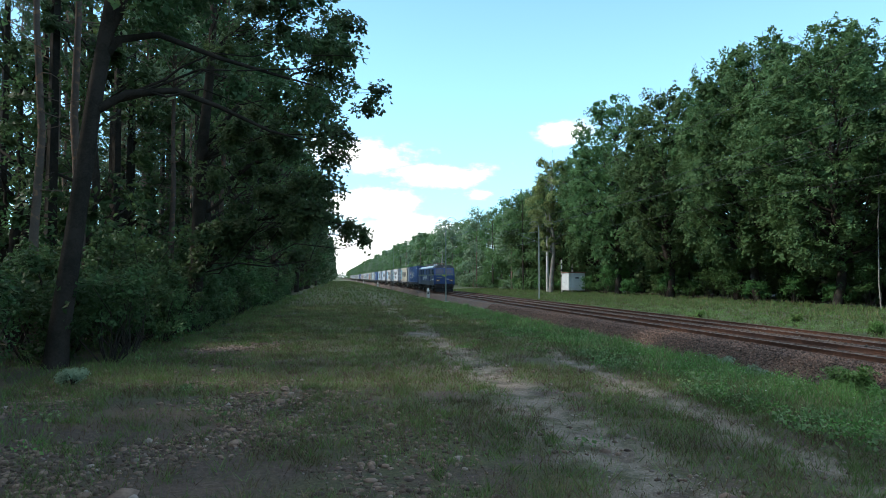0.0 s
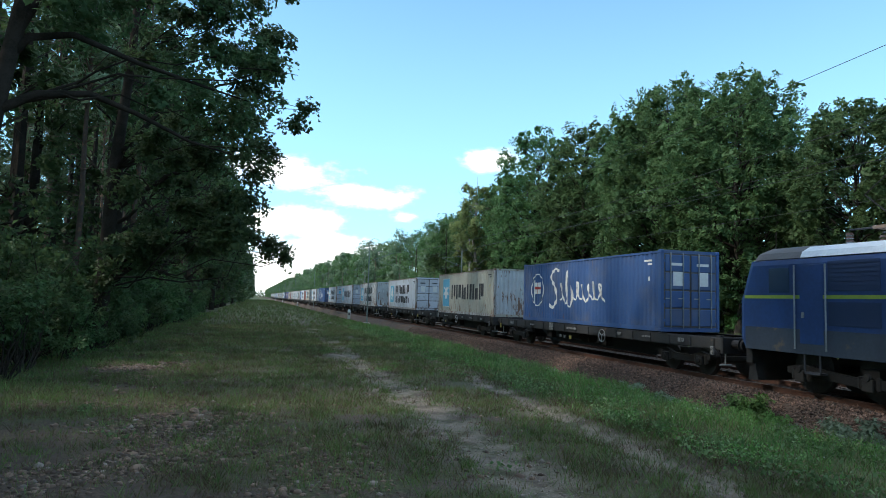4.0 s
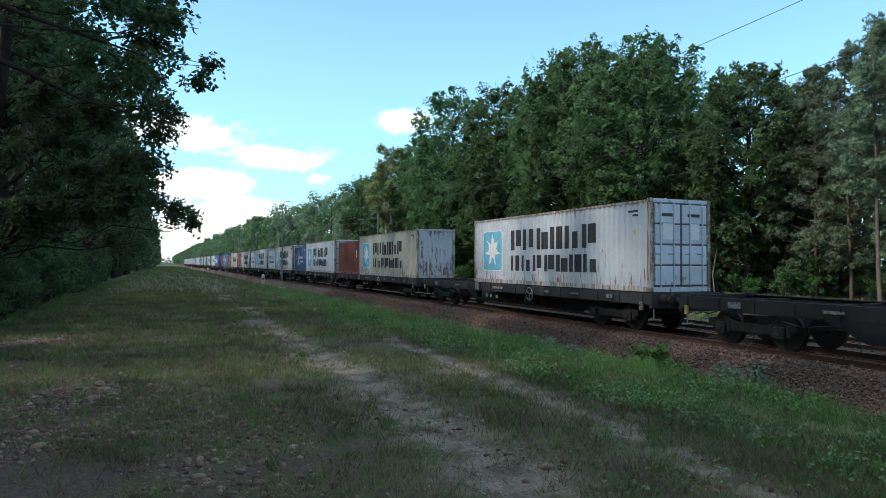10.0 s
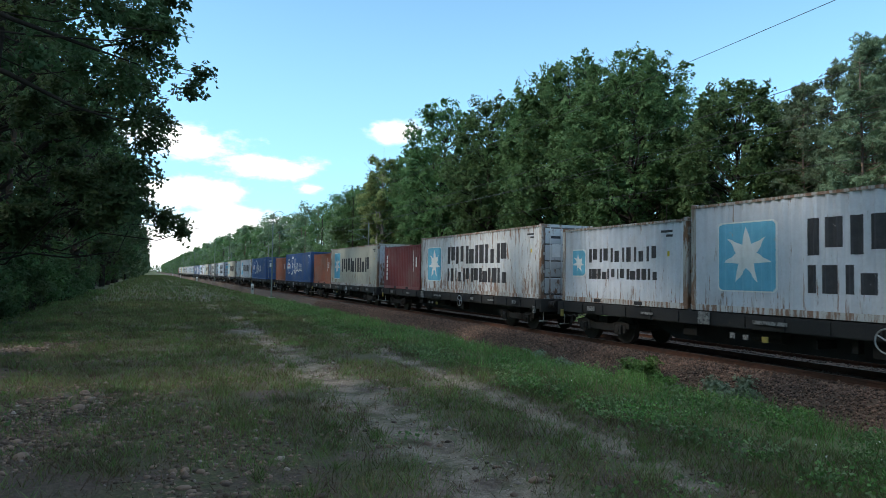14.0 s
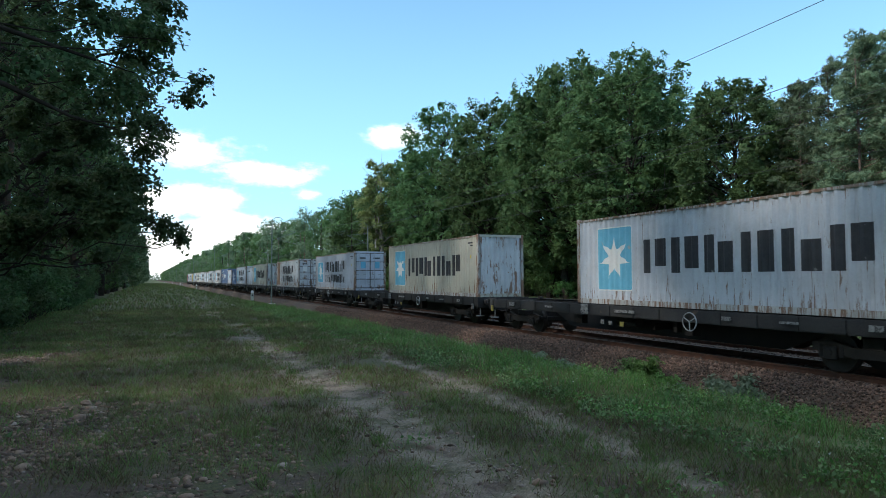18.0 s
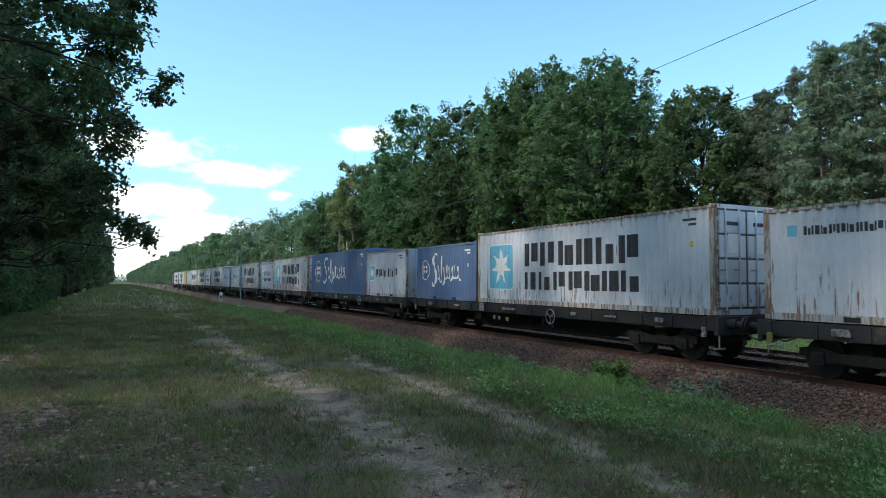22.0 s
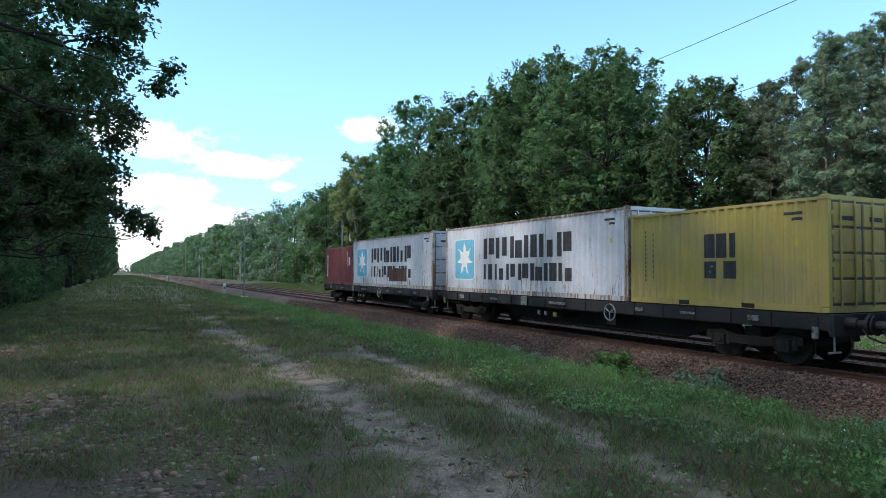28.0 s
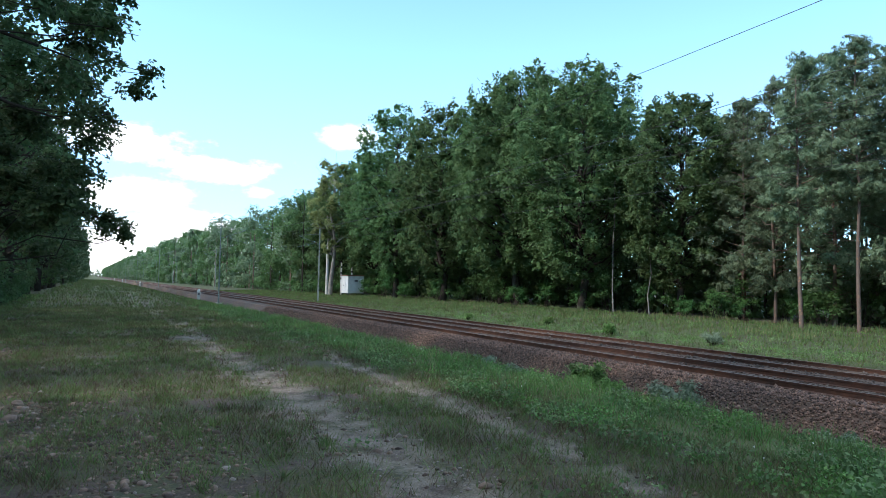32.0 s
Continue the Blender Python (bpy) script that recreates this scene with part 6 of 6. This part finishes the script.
    def ribbon(points, width):
        """A flowing painted stroke through the points (distance from the rear end, height)."""
        pts = [np.array(q, float) for q in points]
        fine = []
        for i in range(len(pts) - 1):
            a, b, c2, d = pts[max(i - 1, 0)], pts[i], pts[i + 1], pts[min(i + 2, len(pts) - 1)]
            for k in range(5):
                f = k / 5
                fine.append(0.5 * (2 * b + (c2 - a) * f + (2 * a - 5 * b + 4 * c2 - d) * f ** 2 + (3 * b - a - 3 * c2 + d) * f ** 3))
        fine.append(pts[-1])
        bm = bmesh.new()
        rows = []
        for i, q in enumerate(fine):
            d = fine[min(i + 1, len(fine) - 1)] - fine[max(i - 1, 0)]
            n = np.array((-d[1], d[0])) / (np.linalg.norm(d) + 1e-9) * width * 0.5 * (0.65 + 0.35 * abs(d[1]) / (np.linalg.norm(d) + 1e-9))
            rows.append([bm.verts.new((x - 0.009, e - (q[0] + m * n[0]), q[1] + m * n[1])) for m in (-1, 1)])
        for a, b in zip(rows, rows[1:]):
            bm.faces.new((a[0], a[1], b[1], b[0]))
        fold(bm, 0.009)
        part("script_stroke", bm, MARK_WHITE, c)

    def fold(bm, lift):
        """Cut a flat painted shape at the folds of the wall and lay it on them."""
        ys = [v.co.y for v in bm.verts]
        for cut, _ in prof:
            if min(ys) < cut < max(ys):
                bmesh.ops.bisect_plane(bm, geom=bm.verts[:] + bm.edges[:] + bm.faces[:], plane_co=(0, cut, 0), plane_no=(0, 1, 0))
        for v in bm.verts:
            v.co.x = x + s * (lift - inset_at(prof, v.co.y))

    def star(y, z, r):
        bm = bmesh.new()
        xx = x - 0.012
        pts = []
        for i in range(14):
            a = math.pi / 2 + i * math.pi / 7
            q = r if i % 2 == 0 else r * 0.42
            pts.append(bm.verts.new((xx, y + q * math.cos(a), z + q * math.sin(a))))
        o = bm.verts.new((xx, y, z))
        for i in range(14):
            bm.faces.new((o, pts[(i + 1) % 14], pts[i]))
        fold(bm, 0.011)
        part("star", bm, MARK_WHITE, c)

    e = L / 2
    if feet == 40 and marks in ("two", "one", "two_patched", "two_strip"):
        if marks == "one":
            cy, cz, q = e - 1.98, 1.48, 1.0
            word(e - 3.33, 1.0, 6, 1.2, 1.02, MARK_DARK)
        else:
            cy, cz, q = e - 1.82, 1.43, 0.86
            word(e - 3.5, 1.42, 6, 1.015, 0.85, MARK_DARK)
            word(e - 3.5, 0.56, 7, 0.87, 0.64, MARK_DARK, 0.3)
        if marks == "two_strip":
            patch("rusted_panel", RUST, (e - 1.95, e - 0.3, 0.2, H - 0.14), lift=0.008)
        else:
            badge(cy, cz, 0.85, q)
            star(cy, cz + 0.02, 0.74)
        if marks == "two_patched":
            patch("repair_patch", MARK_BROWN, (e - 8.9, e - 6.4, 0.35, 1.05), lift=0.012)
    elif feet == 20 and marks in ("two", "one"):
        cy, cz = e - 0.95, H * 0.5 + 0.05
        badge(cy, cz, 0.36, 0.44)
        star(cy, cz, 0.33)
        word(e - 1.55, H * 0.5 + (0.06 if marks == "two" else -0.2), 6, 0.56, 0.46, MARK_DARK)
        if marks == "two":
            word(e - 1.55, H * 0.5 - 0.5, 7, 0.48, 0.34, MARK_DARK, 0.3)
    elif marks == "small":
        cy = e - 0.7
        patch("logo_square", MARK_BLUE, (cy - 0.12, cy + 0.12, H - 0.7, H - 0.44))
        word(e - 1.0, H - 0.68, 10, 0.19, 0.2, MARK_DARK)
    elif marks == "script":
        f = 1.0 if feet == 40 else 0.55
        cy, cz, r = e - 1.7 * f, H * 0.5 + 0.1, 0.82 * (1.0 if feet == 40 else 0.6)
        bm = bmesh.new()
        outer, inner = [[bm.verts.new((x - 0.008, cy + 0.9 * k * math.cos(math.pi * i / 14), cz + k * math.sin(math.pi * i / 14))) for i in range(28)] for k in (r, r * 0.93)]
        for i in range(28):
            bm.faces.new((outer[i], outer[(i + 1) % 28], inner[(i + 1) % 28], inner[i]))
        fold(bm, 0.008)
        part("ring", bm, MARK_WHITE, c)
        patch("flag", MARK_WHITE, (cy - r * 0.5, cy + r * 0.42, cz - r * 0.25, cz + r * 0.45))
        patch("flag_pole", MARK_WHITE, (cy + r * 0.44, cy + r * 0.5, cz - r * 0.75, cz + r * 0.6))
        patch("flag_cross", MARK_RED, (cy - r * 0.5, cy + r * 0.42, cz + r * 0.03, cz + r * 0.18), (cy - r * 0.12, cy + r * 0.06, cz - r * 0.25, cz + r * 0.45), lift=0.009)
        u, base = 3.1 * f, H * 0.5 - 0.15
        k = 0.62 + 0.38 * f
        # a tall swung stroke, then a run of leaning loops with one long one among them
        ribbon([(u + 1.0 * f, base + 1.12 * k), (u + 0.6 * f, base + 1.22 * k), (u + 0.18 * f, base + 0.85 * k), (u + 0.6 * f, base + 0.34 * k), (u + 0.8 * f, base - 0.2 * k), (u + 0.35 * f, base - 0.62 * k), (u, base - 0.45 * k)], 0.17 * k)
        run = []
        for i in range(57):
            turn = i / 7
            tall = 0.36 + 0.08 * math.sin(4.1 * turn) + 0.7 * math.exp(-((turn - 1.5) / 0.45) ** 2)
            mid_z = base + 0.12 * k + (-0.05 if 1 < turn < 2 else 0.0)
            run.append((u + (1.1 + 0.5 * turn + 0.17 * math.sin(2 * math.pi * turn + 0.5 + 0.6 * math.sin(3.3 * turn))) * f, mid_z - tall * k * math.cos(2 * math.pi * turn)))
        ribbon(run, 0.1 * k)
    elif marks == "dark_block":
        for y, z, w, h in ((0.35, 1.25, 0.34, 0.62), (-0.05, 1.25, 0.34, 0.62), (-0.45, 1.25, 0.2, 0.62), (0.35, 0.72, 0.42, 0.44), (-0.25, 0.72, 0.42, 0.44)):
            patch("letter_bar", MARK_DARK, (y - w, y, z, z + h))
        for i in range(12):
            patch("letter_bar", MARK_DARK, (e - 0.62, e - 0.54, H - 0.6 - i * 0.125, H - 0.52 - i * 0.125))
            if i < 9:
                patch("letter_bar", MARK_DARK, (e - 0.92, e - 0.84, H - 0.7 - i * 0.15, H - 0.6 - i * 0.15))
    elif marks == "upright":
        for i in range(6 if colour == "maroon" else 3):
            h = 0.22 if colour == "maroon" else 0.3
            patch("letter_bar", MARK_WHITE, (e - 0.62, e - 0.42, H - 0.55 - h - i * (h + 0.04), H - 0.55 - i * (h + 0.04)))
    if marks in ("upright", "plain"):
        patch("code_bar", MARK_WHITE, (-e + 1.0, -e + 1.08, H * 0.4, H - 0.35))
        patch("code_bar", MARK_WHITE, (-e + 0.6, -e + 0.7, H * 0.5, H - 0.75))
    if marks not in ("upright", "plain"):
        for i in range(2):
            patch("code_bar", MARK_WHITE if colour in ("blue", "steelblue", "red") else MARK_DARK, (-e + 0.62, -e + 1.05 - 0.16 * i, H - 0.4 - 0.13 * i, H - 0.33 - 0.13 * i))
        patch("code_bar", MARK_WHITE if colour in ("blue", "steelblue", "red") else MARK_YELLOW, (-e + 0.7, -e + 0.82, H - 1.1, H - 0.95))
    CONTAINERS[key] = c
    return c


# wagon by wagon: how the load stands (F long box in front, R long box behind, M long box in the middle), long box, short box
TRAIN = [
    ("M", ("blue", "script", "doors"), None), ("F", ("beige", "one", "wall"), None), ("F", ("white", "two", "doors"), None), ("F", ("rusty", "two", "wall"), None),
    ("F", ("grey", "one", "doors"), None), ("F", ("grey", "two", "doors"), None), ("F", ("blue", "script", "doors"), None), ("F", ("white", "two", "doors"), None),
    ("F", ("beige", "two", "wall"), ("red", "plain", "wall")), ("F", ("white", "two", "doors"), ("blue", "script", "wall")), ("F", ("rusty", "two", "doors"), ("white", "two", "wall")),
    ("F", ("white", "two", "wall"), ("white", "two", "doors")), ("F", ("rusty", "two", "doors"), ("maroon", "upright", "doors")), ("F", ("beige", "one", "wall"), ("orange", "plain", "wall")),
    ("F", ("blue", "script", "wall"), ("orange", "plain", "doors")), ("R", ("blue", "script", "doors"), None), ("F", ("white", "one", "doors"), None), ("F", ("beige", "one", "wall"), None),
    ("F", ("grey", "two", "doors"), None), ("F", ("rusty", "two_strip", "doors"), None), ("F", ("beige", "one", "wall"), ("white", "small", "wall")), ("F", ("white", "two", "doors"), ("steelblue", "script", "wall")),
    ("R", ("steelblue", "script", "wall"), ("grey", "one", "wall")), ("F", ("rusty", "two", "doors"), ("grey", "two", "doors")), ("F", ("rusty", "two", "doors"), ("white", "one", "wall")),
    ("R", ("rusty", "two", "doors"), ("grey", "one", "wall")), ("R", ("beige", "two", "wall"), ("white", "two", "wall")), ("F", ("rusty", "one", "doors"), ("white", "small", "wall")),
    ("R", ("white", "two", "doors"), ("yellow", "dark_block", "doors")), ("F", ("white", "two_patched", "doors"), ("maroon", "upright", "wall")),
]


TURNED = (4, 5, 8, 13, 20, 22, 25, 28)  # wagons coupled the other way round


def make_train():
    wagon = make_wagon()
    for i, (order, long_box, short_box) in enumerate(TRAIN):
        along = (i - 1) * PITCH_Y
        w = wagon if i == 0 else copy_thing(wagon, pose(0, 0, 0))
        rolling(w, along, turn=180 if i in TURNED else 0)
        places = {"F": (-3.105, 6.15), "R": (3.105, -6.15), "M": (0.0, 0.0)}[order]
        for spec, feet, at in ((long_box, 40, places[0]), (short_box, 20, places[1])):
            if spec:
                key = (feet, *spec, feet == 40)
                had = key in CONTAINERS
                c = make_container(*key)
                if had:
                    c = copy_thing(c, pose(0, 0, 0))
                rolling(c, along + at, 0, DECK)


make_train()


def make_locomotive():
    """A six-axle electric locomotive, its leading cab towards the camera's side of the line."""
    blue = material("loco_blue", (0.014, 0.055, 0.195), (0.011, 0.037, 0.13), 0.5, scale=0.8, fine=10, bump=0.03, coat=0.1)
    lower = material("loco_grey", (0.04, 0.058, 0.09), (0.028, 0.04, 0.062), 0.6, scale=1.2, fine=14, bump=0.05, worn=(0.1, 0.085, 0.07), worn_at=0.6, worn_scale=1.4)
    vent = material("loco_vent", (0.012, 0.034, 0.1), (0.016, 0.036, 0.1), 0.7, scale=2, fine=20)
    silver = material("loco_roof", (0.66, 0.72, 0.78), (0.54, 0.6, 0.66), 0.5, 0.2, scale=1.0, fine=12, bump=0.04)
    dark = material("loco_dark", (0.03, 0.035, 0.045), (0.05, 0.05, 0.055), 0.7, scale=2, fine=20)
    stripe = material("loco_stripe", (0.27, 0.38, 0.06), (0.21, 0.3, 0.05), 0.5, scale=2, fine=20, bump=0.02)
    grime = material("loco_grime", (0.012, 0.013, 0.016), (0.03, 0.027, 0.025), 0.85, scale=3, fine=25)
    cap = material("loco_cab_roof", (0.11, 0.11, 0.115), (0.075, 0.075, 0.08), 0.7, scale=1.5, fine=16)
    glass = bpy.data.materials.new("cab_glass")
    glass.use_nodes = True
    gb = glass.node_tree.nodes["Principled BSDF"]
    gb.inputs["Base Color"].default_value, gb.inputs["Roughness"].default_value = (0.025, 0.05, 0.1, 1), 0.1
    lamp = glow("headlight_glow", (1.0, 0.62, 0.3), 1.0)
    amber = material("lamp_surround", (0.16, 0.11, 0.06), (0.1, 0.075, 0.05), 0.5, scale=4, fine=30)
    o = thing("electric_locomotive", "blue six-axle electric locomotive with a yellow-green stripe and silver roof", "locomotive")
    hw = 1.48
    outline = [(-8.86, 1.02), (-9.02, 1.3), (-9.02, 2.38), (-8.6, 3.5), (8.6, 3.5), (9.02, 2.38), (9.02, 1.3), (8.86, 1.02)]
    bm = bmesh.new()
    prism(bm, outline, "x", -hw, hw)
    bmesh.ops.bevel(bm, geom=[e for e in bm.edges if abs(e.verts[0].co.x - e.verts[1].co.x) < 0.01 and abs(e.verts[0].co.y) > 8.5 and abs(e.verts[1].co.y) > 8.5], offset=0.16, segments=2, affect="EDGES", profile=0.6)
    part("body", bm, blue, o)
    for s in (-1, 1):
        a, b = sorted((s * hw, s * (hw + 0.006)))
        part("lower_panel", boxes((a, b, -8.8, 8.8, 1.04, 1.66)), lower, o)
        part("stripe", boxes((a, b, -8.82, 8.82, 2.44, 2.53)), stripe, o)
        a, b = sorted((s * hw, s * (hw + 0.01)))
        for y0, y1, z0, z1 in ((-5.0, -3.5, 1.78, 2.36), (-5.0, -3.5, 2.62, 3.36), (4.6, 6.0, 1.78, 2.36), (4.6, 6.0, 2.62, 3.36)):
            g = part("louvre_panel", boxes((a, b, y0, y1, z0, z1)), vent, o)
            n = 7
            for k in range(n):
                z = z0 + (z1 - z0) * (k + 0.3) / n
                part("louvre", boxes((min(a, b) - (0.012 if s < 0 else 0), max(a, b) + (0.012 if s > 0 else 0), y0 + 0.04, y1 - 0.04, z, z + 0.025)), vent, g)
        for y0, y1, z0, z1 in ((-1.6, -1.1, 2.62, 3.3), (2.3, 2.75, 2.62, 3.3), (-7.95, -7.15, 2.6, 3.25), (7.2, 7.9, 2.6, 3.25), (-8.45, -8.02, 2.6, 3.25)):
            part("side_window", boxes((a, b, y0, y1, z0, z1)), glass, o)
        for y0 in (-6.6, 6.15):
            d = part("door", boxes((a, b, y0, y0 + 0.72, 1.3, 3.3), bevel=0.004), dark if (s < 0 and y0 < 0) else blue, o)
            part("door_handle", boxes((a - 0.03 if s < 0 else b, a if s < 0 else b + 0.03, y0 + 0.58, y0 + 0.64, 1.95, 2.1)), GALV, d)
            for y in (y0 - 0.12, y0 + 0.84):
                part("handrail", tubes([((s * (hw + 0.06), y, 1.15), (s * (hw + 0.06), y, 3.3), 0.02)], 6), GALV, o)
            part("step", boxes((min(s * hw, s * (hw - 0.2)), max(s * hw, s * (hw - 0.2)), y0 + 0.1, y0 + 0.62, 0.55, 0.6), (min(s * hw, s * (hw - 0.03)), max(s * hw, s * (hw - 0.03)), y0 + 0.1, y0 + 0.14, 0.55, 1.05), (min(s * hw, s * (hw - 0.03)), max(s * hw, s * (hw - 0.03)), y0 + 0.58, y0 + 0.62, 0.55, 1.05)), dark, o)
    for s in (-1, 1):
        # sloping windscreens and the chevron, nose lamps, markings
        def on_slope(z):
            return s * (9.02 - 0.42 * (z - 2.38) / 1.12)
        for x0, x1 in ((-1.22, -0.1), (0.1, 1.22)):
            bm = bmesh.new()
            v = [bm.verts.new((x, on_slope(z) + s * 0.012, z)) for x, z in ((x0, 2.62), (x1, 2.62), (x1 * 0.96, 3.36), (x0 * 0.96, 3.36))]
            bm.faces.new(v if s < 0 else v[::-1])
            w = part("windscreen", bm, glass, o)
            part("wiper", tubes([((x0 * 0.5 + x1 * 0.5, on_slope(2.6) + s * 0.03, 2.6), (x0 * 0.4 + x1 * 0.6 + 0.2, on_slope(3.1) + s * 0.03, 3.1), 0.012)], 5), dark, w)
        bm = bmesh.new()
        prism(bm, [(-1.3, 2.44), (-0.45, 2.42), (0, 2.2), (0.45, 2.42), (1.3, 2.44), (1.3, 2.53), (-1.3, 2.53)], "y", *sorted((s * 9.022, s * 9.032)))
        part("stripe", bm, stripe, o)
        for x in (-0.95, 0.95):
            part("lamp_housing", boxes((x - 0.27, x + 0.27, *sorted((s * 9.0, s * 9.035)), 1.58, 1.86), bevel=0.01), amber, o)
            hl = part("headlight", tubes([((x, s * 8.98, 1.72), (x, s * 9.07, 1.72), 0.16, 0.14)], 16), lower, o)
            part("lens", tubes([((x, s * 9.07, 1.72), (x, s * 9.085, 1.72), 0.06)], 14), lamp if s < 0 else MARK_WHITE, hl)
        hl = part("headlight", tubes([((0, s * 8.2, 3.66), (0, s * 8.66, 3.6), 0.2, 0.17)], 16), cap, o)
        part("lens", tubes([((0, s * 8.66, 3.6), (0, s * 8.675, 3.598), 0.085)], 14), MARK_WHITE, hl)
        part("number_bar", boxes((-1.1, -0.35, *sorted((s * 9.022, s * 9.028)), 2.06, 2.15)), MARK_GREY, o)
        part("number_bar", boxes((0.25, 0.7, *sorted((s * 9.022, s * 9.028)), 1.86, 1.91)), MARK_WHITE, o)
        for x in (-1.05, 1.05):
            part("marker_plate", boxes((x - 0.12, x + 0.12, *sorted((s * 9.022, s * 9.05)), 1.28, 1.44)), lower, o)
        make_buffers(o, s * 9.62, grime, 0.875, 1.05, 0.7)
        bm = bmesh.new()
        prism(bm, [(s * 8.62, 0.16), (s * 9.0, 0.13), (s * 8.96, 0.5), (s * 8.75, 0.64)], "x", -1.22, 1.22)
        part("rail_guard", bm, grime, o)
        part("buffer_beam", boxes((-1.3, 1.3, *sorted((s * 8.75, s * 9.0)), 0.62, 1.2), bevel=0.02), grime, o)
        bm = bmesh.new()
        prism(bm, [(-1.4, 3.5), (1.4, 3.5), (1.25, 3.68), (0.8, 3.86), (-0.8, 3.86), (-1.25, 3.68)], "y", *sorted((s * 6.9, s * 8.5)))
        part("cab_roof", bm, cap, o)
        make_bogie(o, s * 5.15, 1.95, 3, 0.625, "bogie", 1.18)
    for y0, y1 in ((-6.88, -2.5), (-2.46, 1.0), (1.04, 4.2), (4.24, 6.88)):
        bm = bmesh.new()
        prism(bm, [(-1.44, 3.5), (1.44, 3.5), (1.36, 3.66), (1.1, 3.8), (0, 3.88), (-1.1, 3.8), (-1.36, 3.66)], "y", y0, y1)
        part("roof_section", bm, silver, o)
    bm = boxes((-1.15, 1.15, -2.2, 2.2, 0.35, 0.98), bevel=0.05)
    part("equipment_box", bm, dark, o)
    # roof gear
    for y in (-6.2, -4.4, -2.2, 0.6, 2.8, 4.6, 6.2):
        for x in (-0.55, 0.55):
            bm = bmesh.new()
            for k in range(4):
                tube(bm, (x, y, 3.8 + 0.09 * k), (x, y, 3.86 + 0.09 * k), 0.1, 0.07, 10)
            part("insulator", bm, PORCELAIN, o)
    part("roof_busbar", tubes([((-0.55, -6.2, 4.2), (-0.55, 6.2, 4.2), 0.025), ((0.55, -6.2, 4.2), (0.55, 6.2, 4.2), 0.025)], 6), dark, o)
    part("roof_box", boxes((-0.35, 0.35, -0.6, 0.0, 3.86, 4.16), bevel=0.04), silver, o)
    for y, top in ((-4.6, 4.55), (4.6, 5.87)):
        p = part("pantograph", boxes((-0.6, 0.6, y - 0.9, y - 0.82, 4.16, 4.24), (-0.6, 0.6, y + 0.82, y + 0.9, 4.16, 4.24), (-0.62, -0.54, y - 0.9, y + 0.9, 4.16, 4.24), (0.54, 0.62, y - 0.9, y + 0.9, 4.16, 4.24)), RUST, o)
        k = (top - 4.2) / 2
        spread = 1.15 if top > 5 else 1.5
        for x in (-0.5, 0.5):
            for q in (-1, 1):
                part("lower_arm", tubes([((x, y + q * 0.25, 4.22), (x * 1.1, y + q * spread, 4.2 + k), 0.018)], 6), STEEL_DARK, p)
                part("upper_arm", tubes([((x * 1.1, y + q * spread, 4.2 + k), (x * 0.9, y + q * 0.12, top - 0.05), 0.014)], 6), STEEL_DARK, p)
        for q in (-0.18, 0.18):
            part("collector_strip", tubes([((-0.95, y + q, top - 0.18), (-0.65, y + q, top), 0.022), ((-0.65, y + q, top), (0.65, y + q, top), 0.025), ((0.65, y + q, top), (0.95, y + q, top - 0.18), 0.022)], 6), STEEL_DARK, p)
    # emblem and words as plain shapes on the side that faces the path
    x = -hw - 0.009
    def sign(y0, y1, z0, z1, lean=0.0):
        bm = bmesh.new()
        v = [bm.verts.new(c) for c in ((x, y1, z0), (x, y0, z0), (x, y0 - lean, z1), (x, y1 - lean, z1))]
        bm.faces.new(v)
        part("emblem_bar", bm, MARK_WHITE, o)
    for y, z0, z1 in ((2.95, 2.0, 2.45), (2.55, 1.7, 2.15)):
        mid = (z0 + z1) / 2
        sign(y - 0.2, y, mid, z1, 0.24)
        sign(y - 0.44, y - 0.24, z0, mid, -0.24)
    for i in range(8):
        y = 1.75 - i * 0.47
        for a in (0.0, 0.23):
            sign(y - a - 0.12, y - a, 1.94, 2.38 if i not in (4, 7) else 2.28)
    for i in range(9):
        sign(1.5 - i * 0.26 - 0.1, 1.5 - i * 0.26, 1.7, 1.8)
    for i in range(8):
        sign(-6.75 - i * 0.24 - 0.11, -6.75 - i * 0.24, 1.74, 1.96)
    sign(-6.0, -5.55, 1.62, 1.8)
    return o


rolling(make_locomotive(), -PITCH_Y - 19.3)


def make_sleepers():
    """Concrete sleepers under both tracks, nearest stretch."""
    bed = bpy.data.objects["track_bed"]
    bm = bmesh.new()
    prism(bm, [(-1.3, 0), (1.3, 0), (1.25, 0.2), (0.55, 0.2), (0.4, 0.15), (-0.4, 0.15), (-0.55, 0.2), (-1.25, 0.2)], "y", -0.13, 0.13)
    first = part("sleeper", bm, SLEEPER, bed)
    first.location = (TRACKS[0], -6, RAIL_Z - 0.365)
    for c, drop in zip(TRACKS, TRACK_DROP):
        for k in range(125):
            if c == TRACKS[0] and k == 0:
                continue
            s = new("sleeper", first.data)
            s.parent = bed
            s.location = (c + random.uniform(-0.02, 0.02), -6 + 0.6 * k, RAIL_Z - drop - 0.365)


make_sleepers()


# ---- what moves ----
def motions():
    for ob, along, x, z, turn in riders:
        rows = []
        for t in (0, 4, 8, 12, 16, 20, 24, 28, 32):
            y = 140.95 + along - 23.436 * t - 0.0085 * (t - 17) ** 2
            rows.append((t, pose(TRACK_X + x, y, RAIL_Z + z, 0, 0, turn)))
        walk(ob, rows)


motions()
